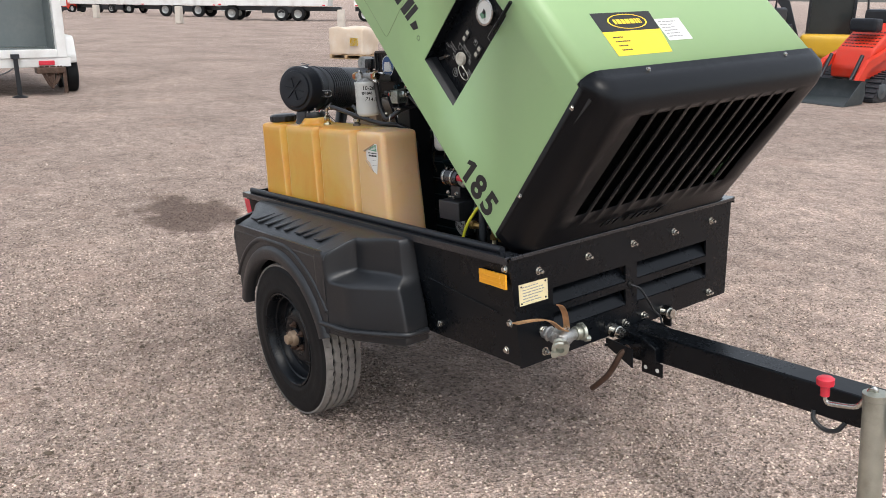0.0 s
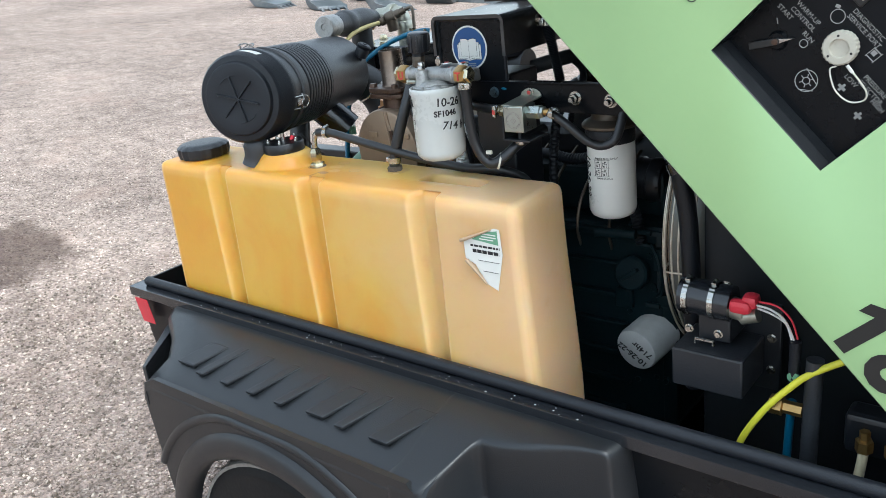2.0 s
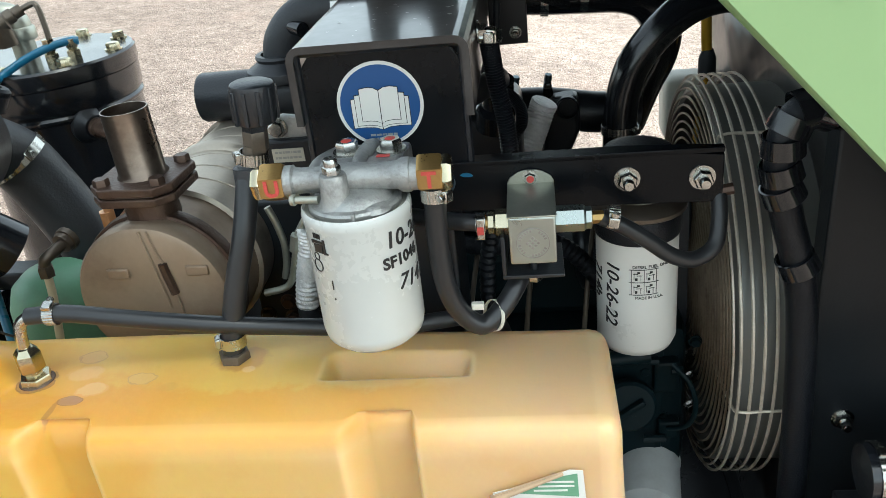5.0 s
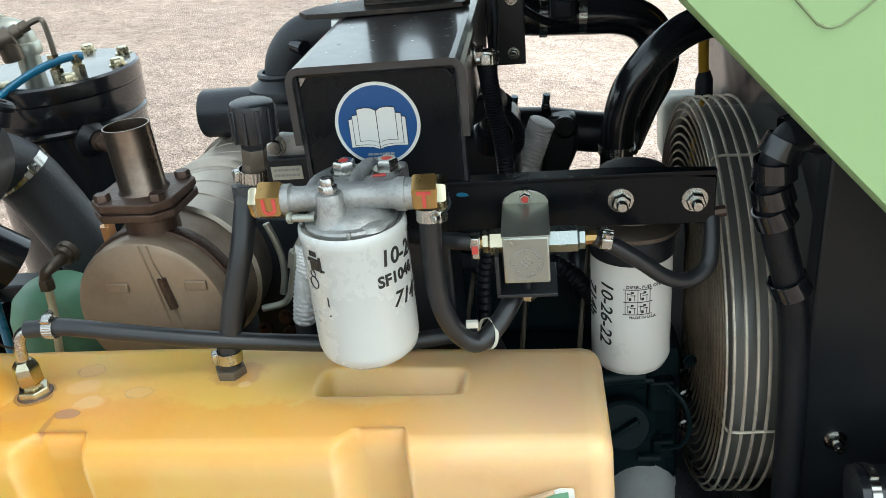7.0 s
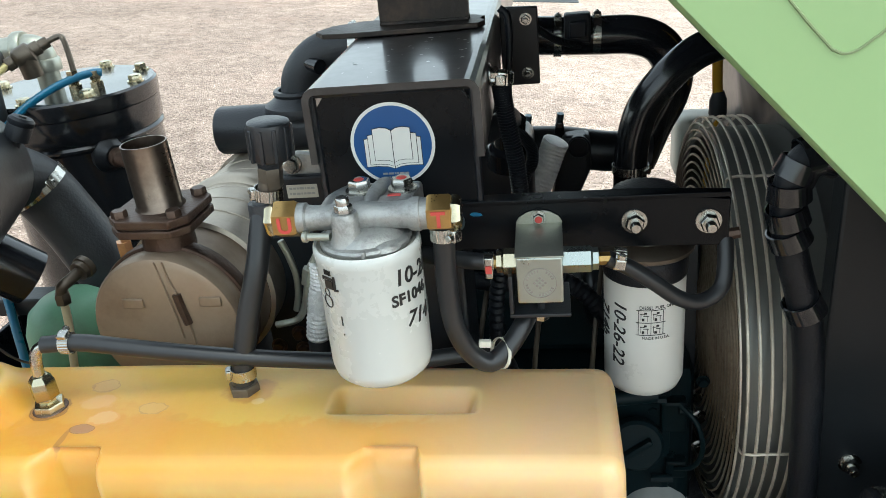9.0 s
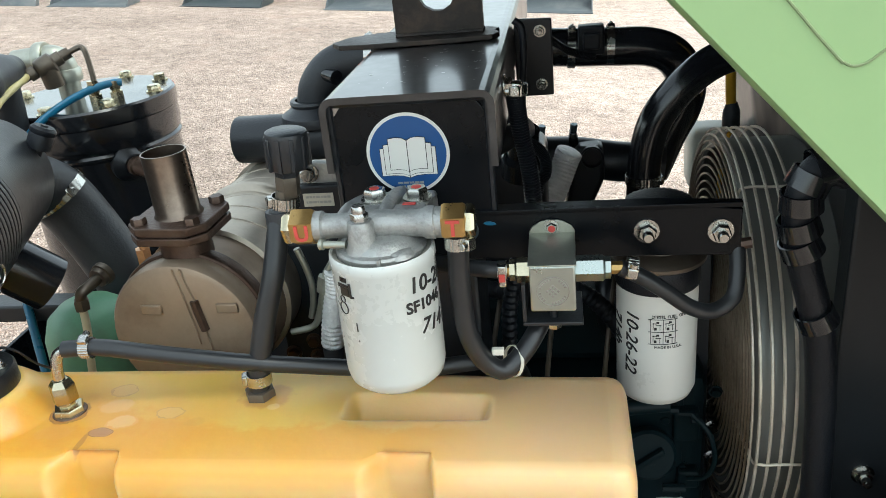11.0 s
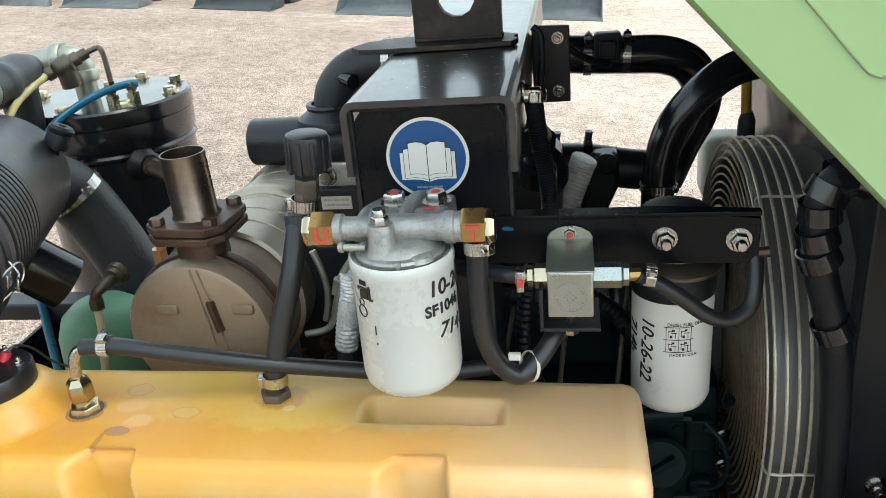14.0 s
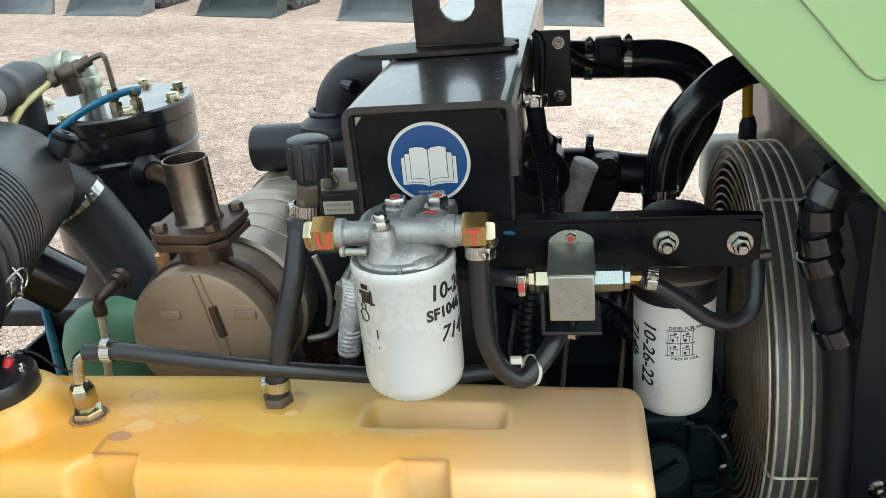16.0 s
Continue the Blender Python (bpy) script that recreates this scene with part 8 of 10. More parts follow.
    tube(bm, [(-1.150, -0.2, 0.492), (-1.143, -0.2, 0.470), (-1.138, -0.2, 0.442), (-1.140, -0.2, 0.415), (-1.146, -0.2, 0.392)], 0.0045, 10)
    part("bent_strap", bm, GALV, muff)
    bm = bmesh.new()
    box(bm, -1.108, -1.040, -0.30, -0.245, 0.560, 0.612, 0.003)
    sensor = part("control_module", bm, PLASTIC, COMP, "black module with a small white label")
    lab = part("module_label", box(bmesh.new(), -1.094, -1.060, -0.3012, -0.3003, 0.588, 0.603), OLD_NYLON, sensor)
    part("label_writing", bars(bmesh.new(), -1.091, -1.063, 0.590, 0.602, 2, on_side(0, -0.3012, 0), 0.4, 0.0003, 9, False), GREY_INK, lab)
    part("module_lug", prism(bmesh.new(), [(-1.100, 0.610), (-1.050, 0.610), (-1.050, 0.626), (-1.060, 0.634), (-1.080, 0.637), (-1.094, 0.630)], "y", -0.292, -0.284, 0.002), ALU, sensor)
    for x, z, r in ((-1.086, 0.624, 0.0085), (-1.098, 0.572, 0.006), (-1.070, 0.572, 0.006)):
        bolt(sensor, (x, -0.2925 if z > 0.6 else -0.3005, z), (0, -1, 0), r, name="module_bolt")
    bm = bmesh.new()
    tube(bm, [(-1.075, -0.28, 0.56), (-1.07, -0.29, 0.53), (-1.06, -0.285, 0.49), (-1.055, -0.27, 0.44), (-1.05, -0.26, 0.38)], 0.0055, 10, ribs=3, rib=0.0008)
    part("module_cable", bm, PLASTIC, sensor)


exhaust()


def separator():
    c, R, z = Vector((-1.735, 0.39, 0)), 0.160, 0.572
    bm = bmesh.new()
    lathe(bm, (c.x, c.y, -0.2), (0, 0, 1), [(0.12, -0.05), (0.15, 0.0), (R - 0.006, 0.05), (R - 0.006, 0.672), (R - 0.001, 0.678), (R - 0.001, 0.682), (R - 0.005, 0.687), (R + 0.0, 0.695), (R + 0.002, 0.725), (R + 0.002, 0.738), (0, 0.738)], 64)
    tank = part("separator_tank", bm, BLACK_GLOSS, COMP, "glossy black oil separator tank with bolted lid")
    bm = bmesh.new()
    lathe(bm, (c.x, c.y, z - 0.0325), (0, 0, 1), [(R - 0.01, 0), (R + 0.003, 0.0), (R + 0.004, 0.003), (R + 0.004, 0.028), (R, 0.032), (0, 0.033)], 64)
    lid = part("tank_lid", bm, BLACK_GLOSS, tank)
    for k in range(8):
        t = k * math.pi / 4 - 0.05
        bolt(lid, (c.x + math.cos(t) * (R - 0.018), c.y + math.sin(t) * (R - 0.018), z), (0, 0, 1), 0.0125, LID_ZINC, "lid_bolt")
    # outlet elbow and minimum pressure valve
    bm = bmesh.new()
    rod(bm, (-1.756, 0.367, z), (-1.756, 0.367, 0.625), 0.021, 24)
    lathe(bm, (-1.756, 0.367, 0.607), (0, 0, 1), [(0, 0), (0.028, 0), (0.029, 0.004), (0.029, 0.020), (0.026, 0.024), (0, 0.024)], 20)
    tube(bm, [(-1.756, 0.367, 0.622), (-1.758, 0.366, 0.640), (-1.772, 0.364, 0.652), (-1.81, 0.36, 0.650), (-1.845, 0.355, 0.648)], 0.025, 20)
    lathe(bm, (-1.782, 0.364, 0.6515), (-1, -0.1, -0.03), [(0, 0), (0.031, 0), (0.033, 0.004), (0.033, 0.016), (0.031, 0.02), (0, 0.02)], 20)
    el = part("outlet_elbow", bm, GALV, tank, "galvanised pipe elbow")
    bm = bmesh.new()
    lathe(bm, (-1.835, 0.352, 0.647), (0.32, -0.945, 0.046), [(0, 0.06), (0.026, 0.06), (0.029, 0.09), (0.032, 0.10), (0.036, 0.125), (0.037, 0.15), (0.034, 0.20), (0.032, 0.225), (0.037, 0.235), (0.038, 0.262), (0.034, 0.27), (0.031, 0.275), (0.031, 0.325), (0, 0.325)], 32)
    rod(bm, (-1.785, 0.205, 0.645), (-1.795, 0.215, 0.50), 0.034, 24, 0.028)
    v = part("pressure_valve", bm, RUBBER, tank, "black cast minimum pressure valve")
    bm = bmesh.new()
    lathe(bm, (-1.835, 0.305, 0.625), (0.6, -0.8, 0.1), [(0, 0), (0.014, 0), (0.014, 0.014), (0.009, 0.018), (0, 0.018)], 6)
    part("valve_screw", bm, COPPER, v)
    bm = bmesh.new()
    lathe(bm, (-1.731, 0.045, 0.662), (0.32, -0.945, 0.046), [(0, -0.01), (0.029, -0.01), (0.030, 0.0), (0.031, 0.004), (0.031, 0.058), (0.028, 0.063), (0.010, 0.063), (0.009, 0.059), (0, 0.059)], 28)
    part("valve_plug", bm, ALU, v, "bare metal valve plug")
    # bronze pilot tee with its nuts, across the elbow
    d = Vector((0.072, 0.05, 0.034)).normalized()
    q = Vector((-1.781, 0.290, 0.636))
    bm = bmesh.new()
    lathe(bm, q, d, [(0, -0.012), (0.0085, -0.012), (0.0085, 0), (0.0125, 0.0), (0.0125, 0.014), (0.010, 0.015), (0.016, 0.018), (0.019, 0.024), (0.019, 0.048), (0.013, 0.052), (0.013, 0.066), (0.0105, 0.067), (0.0105, 0.084), (0, 0.084)], 12)
    rod(bm, q + d * 0.036, q + d * 0.036 + Vector((0.002, 0.006, -0.040)), 0.018, 18)
    part("pilot_valve", bm, BRONZE, tank, "dark bronze pilot tee")
    bm = bmesh.new()
    tube(bm, [q + d * 0.08, (-1.700, 0.343, 0.672), (-1.690, 0.34, 0.667), (-1.683, 0.333, 0.640), (-1.678, 0.325, 0.612), (-1.677, 0.318, 0.60)], 0.0052, 8)
    part("pilot_tube", bm, BRONZE, tank)
    for x, y, tall in ((-1.677, 0.316, 0.042), (-1.645, 0.335, 0.036)):
        bm = bmesh.new()
        lathe(bm, (x, y, z), (0, 0, 1), [(0, 0), (0.013, 0), (0.013, 0.016), (0.008, 0.018), (0.011, 0.022), (0.011, tall), (0, tall)], 6)
        part("lid_fitting", bm, LID_ZINC, tank)
    bm = bmesh.new()
    tube(bm, [(-1.632, 0.340, 0.602), (-1.645, 0.333, 0.604), (-1.672, 0.312, 0.601), (-1.704, 0.28, 0.590), (-1.728, 0.24, 0.575), (-1.743, 0.2, 0.557), (-1.755, 0.14, 0.52), (-1.74, 0.06, 0.42), (-1.69, -0.03, 0.25), (-1.64, -0.1, 0.1)], 0.0072, 12)
    part("blue_line", bm, BLUE_HOSE, tank, "blue nylon air line")
    bm = bmesh.new()
    tube(bm, [(-1.785, 0.287, 0.636), (-1.766, 0.255, 0.638), (-1.742, 0.185, 0.638), (-1.724, 0.115, 0.632), (-1.715, 0.070, 0.618), (-1.714, 0.045, 0.600), (-1.72, 0.03, 0.56), (-1.735, 0.04, 0.48)], 0.0062, 10)
    part("yellow_line", bm, YELLOW_LINE, tank, "pale yellow nylon air line")
    # sight port
    bm = bmesh.new()
    p = Vector((-1.630, 0.289, 0.460))
    lathe(bm, p, (0.85, -0.5, -0.12), [(0, -0.01), (0.036, -0.01), (0.036, 0.004), (0.024, 0.018), (0.022, 0.02), (0.0, 0.02)], 24)
    sp = part("sight_port", bm, BLACK, tank)
    bm = bmesh.new()
    lathe(bm, p, (0.85, -0.5, -0.12), [(0, 0.01), (0.018, 0.01), (0.018, 0.03), (0.0145, 0.032), (0.0145, 0.072), (0.0165, 0.074), (0.0165, 0.084), (0.012, 0.084), (0.011, 0.06), (0, 0.06)], 18)
    part("port_pipe", bm, RUST, sp)
    # elbow of the rear intake, beside the beam
    bm = bmesh.new()
    tube(bm, [(-1.06, 0.12, 0.662), (-1.115, 0.12, 0.662), (-1.155, 0.12, 0.652), (-1.182, 0.12, 0.628), (-1.192, 0.12, 0.60), (-1.193, 0.12, 0.56)], 0.030, 24)
    el = part("crossover_elbow", bm, RUBBER, COMP, "black rubber crossover elbow with a clamp")
    clamp(el, (-1.095, 0.12, 0.662), (1, 0, 0), 0.0305, 0.012, (0, -0.2, 1))
    bm = bmesh.new()
    lathe(bm, (-1.196, 0.12, 0.604), (0, 0, -1), [(0.030, 0), (0.037, 0.0), (0.039, 0.004), (0.037, 0.009), (0.040, 0.013), (0.054, 0.022), (0.056, 0.030), (0.055, 0.036), (0, 0.036)], 32)
    lathe(bm, (-1.14, 0.12, 0.543), (-1, 0, 0.0), [(0, 0), (0.038, 0), (0.038, 0.188), (0.036, 0.192), (0.033, 0.192), (0.031, 0.05), (0, 0.05)], 32)
    part("intake_horn", bm, PLASTIC_SOFT, el)
    bm = bmesh.new()
    rod(bm, (-1.165, 0.10, 0.645), (-1.145, 0.083, 0.642), 0.011, 16)
    part("elbow_nipple", bm, BLACK_GLOSS, el)


separator()


def air_end():
    """The mint green compressor element low behind the tank, with its elbow and tube."""
    bm = bmesh.new()
    lathe(bm, (-1.592, -0.015, 0.19), (0, 0, 1), [(0.076, -0.25), (0.078, 0.04), (0.075, 0.085), (0.064, 0.115), (0.044, 0.132), (0, 0.140)], 44)
    el = part("compressor_element", bm, COMP_GREEN, COMP, "mint green cast compressor element")
    bm = bmesh.new()
    d = Vector((0.2, 0.75, 0.15))
    lathe(bm, (-1.506, -0.092, 0.404), d, [(0, 0), (0.015, 0), (0.0155, 0.008), (0.018, 0.009), (0.018, 0.018), (0, 0.018)], 12)
    tube(bm, [(-1.504, -0.085, 0.405), (-1.510, -0.108, 0.401), (-1.518, -0.119, 0.396), (-1.522, -0.12, 0.388), (-1.523, -0.12, 0.376)], 0.0085, 12)
    lathe(bm, (-1.5235, -0.12, 0.368), (0.02, 0, 1), [(0, 0), (0.011, 0), (0.0115, 0.003), (0.0115, 0.014), (0.0105, 0.017), (0, 0.017)], 6)
    part("brass_elbow", bm, BRONZE, el, "dark brass elbow")
    bm = bmesh.new()
    tube(bm, [(-1.5235, -0.12, 0.375), (-1.528, -0.12, 0.33), (-1.539, -0.12, 0.27), (-1.552, -0.12, 0.19)], 0.0062, 10)
    part("nylon_tube", bm, CREAM_HOSE, el)
    bm = bmesh.new()
    lathe(bm, (-1.64, -0.02, 0.40), (-0.3, -0.3, 0.0), [(0, 0), (0.03, 0), (0.03, 0.02), (0, 0.02)], 6)
    part("hex_plug", bm, ZINC, el)
    bm = bmesh.new()
    tube(bm, [(-1.72, -0.15, 0.44), (-1.70, -0.18, 0.35), (-1.66, -0.2, 0.24), (-1.62, -0.22, 0.1), (-1.6, -0.22, -0.1)], 0.028, 14)
    part("oil_hose", bm, HOSE, el)
    bm = bmesh.new()
    lathe(bm, (-1.36, 0.08, 0.06), (0, 1, 0), [(0, -0.2), (0.15, -0.2), (0.17, -0.15), (0.17, 0.15), (0, 0.2)], 36)
    part("element_housing", bm, BLACK, el)
    bm = bmesh.new()
    box(bm, -1.95, -1.62, 0.0, 0.05, 0.28, 0.31, 0.004)
    part("support_rail", bm, BLACK, COMP)


air_end()


def engine():
    rnd = random.Random(11)
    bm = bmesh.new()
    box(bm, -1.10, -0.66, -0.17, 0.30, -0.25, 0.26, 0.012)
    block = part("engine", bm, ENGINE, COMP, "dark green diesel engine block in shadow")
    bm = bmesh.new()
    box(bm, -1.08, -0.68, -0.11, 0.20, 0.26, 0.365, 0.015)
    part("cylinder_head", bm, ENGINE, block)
    bm = bmesh.new()
    box(bm, -1.06, -0.83, -0.06, 0.16, 0.365, 0.44, 0.02)
    part("valve_cover", bm, BLACK, block)
    # flywheel housing and mount under the muffler
    bm = bmesh.new()
    lathe(bm, (-1.18, 0.05, 0.05), (1, 0, 0), [(0, 0), (0.2, 0), (0.22, 0.02), (0.22, 0.08), (0, 0.08)], 36)
    part("bell_housing", bm, ENGINE, block)
    for k in range(7):
        z = -0.18 + k * 0.07
        bm = bmesh.new()
        box(bm, -1.0 + rnd.uniform(0, 0.1), -0.70 - rnd.uniform(0, 0.08), -0.185, -0.165, z, z + 0.012, 0.003)
        part("block_rib", bm, ENGINE, block)
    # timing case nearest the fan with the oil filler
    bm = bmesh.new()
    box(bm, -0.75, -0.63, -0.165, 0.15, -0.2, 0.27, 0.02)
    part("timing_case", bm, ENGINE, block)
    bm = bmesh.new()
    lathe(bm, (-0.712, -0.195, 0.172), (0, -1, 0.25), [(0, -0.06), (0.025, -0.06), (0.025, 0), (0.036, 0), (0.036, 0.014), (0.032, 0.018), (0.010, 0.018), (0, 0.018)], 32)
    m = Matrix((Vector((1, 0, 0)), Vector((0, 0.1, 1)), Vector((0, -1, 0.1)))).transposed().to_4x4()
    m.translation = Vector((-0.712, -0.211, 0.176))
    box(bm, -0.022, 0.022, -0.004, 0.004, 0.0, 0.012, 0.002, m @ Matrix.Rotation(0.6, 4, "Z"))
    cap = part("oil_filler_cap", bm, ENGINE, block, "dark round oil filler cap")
    words(cap, "OIL", 0.016, m @ Matrix.Translation((-0.012, -0.022, 0.003)), BLACK, "cap_word")
    bm = bmesh.new()
    rod(bm, (-0.775, -0.235, 0.268), (-0.69, -0.225, 0.270), 0.010, 12)
    part("cast_boss", bm, ENGINE, block)
    bm = bmesh.new()
    tube(bm, [(-0.66, -0.22, 0.25), (-0.64, -0.235, 0.23), (-0.632, -0.235, 0.19), (-0.64, -0.22, 0.15), (-0.66, -0.2, 0.13)], 0.0034, 10)
    part("fuel_pipe", bm, ENGINE, block)
    for k in range(10):
        bolt(block, (rnd.uniform(-0.74, -0.62), -0.165, rnd.uniform(-0.1, 0.26)), (0, -1, 0), 0.007, ENGINE, "case_bolt")
    for k in range(5):
        bolt(block, (-0.62, rnd.uniform(-0.2, 0.0), rnd.uniform(0.1, 0.4)), (0.2, -1, 0), 0.008, STEEL, "bright_bolt")
    for a, b in (((-0.745, -0.19, 0.262), (-0.675, -0.19, 0.262)), ((-0.70, -0.185, 0.232), (-0.672, -0.185, 0.232)), ((-0.655, -0.185, 0.215), (-0.64, -0.185, 0.215)), ((-0.69, -0.185, 0.10), (-0.66, -0.185, 0.10))):
        part("cast_lug", rod(bmesh.new(), a, b, 0.006, 8), ENGINE, block)
    # engine oil filter low down, its end towards the side
    bm = bmesh.new()
    d = Vector((-0.123, -0.987, -0.099)).normalized()
    p = Vector((-0.692, -0.240, 0.016))
    lathe(bm, p - d * 0.10, d, [(0.040, 0), (0.0485, 0.004), (0.0495, 0.008), (0.0475, 0.012), (0.0475, 0.088), (0.045, 0.097), (0.037, 0.100), (0, 0.101)], 44)
    f = part("engine_oil_filter", bm, GREY_FILTER, COMP, "pale grey spin-on engine oil filter with marker writing")
    s = Vector((-0.869, 0.063, 0.491))
    s = (s - d * s.dot(d)).normalized()
    m = Matrix((s, d.cross(s), d)).transposed().to_4x4()
    m.translation = p + d * 0.0016
    for text, off in (("10-26-22", 0.006), ("714hr", -0.022)):
        words(f, text, 0.0205, m @ Matrix.Translation((-0.038, off, 0)), INK, "marker_date", bold=0.0004, shear=0.15)
    # front drive: crank and fan pulleys with their belt
    wheels = ((-0.03, 0.06, 0.075), (-0.03, 0.385, 0.055))
    for y, z, r in wheels:
        bm = bmesh.new()
        lathe(bm, (-0.642, y, z), (1, 0, 0), [(0, 0), (r, 0), (r + 0.002, 0.003), (r - 0.008, 0.012), (r + 0.002, 0.021), (r, 0.024), (0, 0.024)], 36)
        part("pulley", bm, BLACK, block)
    (y0, z0, r0), (y1, z1, r1) = wheels
    loop = [(y0 + r0 * math.cos(t), z0 + r0 * math.sin(t)) for t in [math.pi + k * math.pi / 12 for k in range(13)]]
    loop += [(y1 + r1 * math.cos(t), z1 + r1 * math.sin(t)) for t in [k * math.pi / 12 for k in range(13)]]
    bm = bmesh.new()
    hoops = [[bm.verts.new((x, yc + (y - yc) * f, zc + (z - zc) * f)) for (y, z), (yc, zc) in [(p, (y0, z0) if j < 13 else (y1, z1)) for j, p in enumerate(loop)]] for x, f in ((-0.638, 1.0), (-0.638, 1.09), (-0.622, 1.09), (-0.622, 1.0))]
    for i in range(4):
        p, q = hoops[i], hoops[(i + 1) % 4]
        for k in range(len(loop)):
            j = (k + 1) % len(loop)
            bm.faces.new((p[k], p[j], q[j], q[k]))
    part("drive_belt", bm, RUBBER, block, "black rubber drive belt")
    # alternator on its bracket
    bm = bmesh.new()
    lathe(bm, (-0.775, -0.075, 0.335), (1, 0, 0), [(0, 0), (0.034, 0), (0.048, 0.010), (0.050, 0.016), (0.050, 0.030), (0.046, 0.033), (0.046, 0.055), (0.050, 0.058), (0.050, 0.074), (0.044, 0.084), (0.018, 0.088), (0, 0.088)], 36)
    alt = part("alternator", bm, BLACK, block, "black alternator body")
    for k in range(8):
        t = k * math.pi / 4
        m = Matrix.Translation((-0.690, -0.075, 0.335)) @ Matrix.Rotation(t, 4, "X")
        part("cooling_fin", box(bmesh.new(), -0.008, 0.0, 0.022, 0.047, -0.002, 0.002, 0.0005, m), BLACK, alt)
    part("alternator_bracket", prism(bmesh.new(), [(-0.11, 0.25), (-0.04, 0.25), (-0.03, 0.30), (-0.05, 0.335), (-0.10, 0.335), (-0.12, 0.30)], "x", -0.685, -0.678, 0.002), ENGINE, alt)
    bolt(alt, (-0.678, -0.075, 0.305), (1, -0.2, 0), 0.008, STEEL, "bright_bolt")
    # injection lines over the head and a loom along it
    for k in range(4):
        x = -1.0 + 0.075 * k
        bm = bmesh.new()
        tube(bm, [(x, -0.165, 0.20), (x + 0.004, -0.185, 0.25), (x + 0.01, -0.175, 0.31), (x + 0.02, -0.13, 0.365), (x + 0.03, -0.08, 0.40)], 0.0036, 8)
        part("injection_line", bm, BRONZE, block)
    bm = bmesh.new()
    tube(bm, [(-1.05, -0.13, 0.385), (-0.96, -0.125, 0.392), (-0.88, -0.13, 0.385), (-0.81, -0.14, 0.395), (-0.76, -0.15, 0.36), (-0.72, -0.165, 0.29), (-0.70, -0.18, 0.23)], 0.011, 12, ribs=3, rib=0.0015)
    part("engine_loom", bm, PLASTIC, block, "black corrugated engine loom")
    bm = bmesh.new()
    tube(bm, [(-0.79, -0.06, 0.40), (-0.76, -0.05, 0.435), (-0.72, -0.02, 0.44), (-0.68, 0.02, 0.42), (-0.655, 0.05, 0.37), (-0.65, 0.06, 0.30)], 0.016, 14)
    part("bypass_hose", bm, HOSE, block, "black rubber bypass hose")
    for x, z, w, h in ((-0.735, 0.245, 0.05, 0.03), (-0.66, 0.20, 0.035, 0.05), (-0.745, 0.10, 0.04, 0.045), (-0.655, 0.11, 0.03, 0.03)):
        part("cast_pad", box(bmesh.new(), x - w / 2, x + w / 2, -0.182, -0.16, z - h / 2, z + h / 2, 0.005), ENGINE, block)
    bm = bmesh.new()
    box(bm, -0.60, -0.50, -0.02, 0.06, 0.33, 0.40, 0.006)
    part("fan_hub", bm, STEEL, block)


engine()


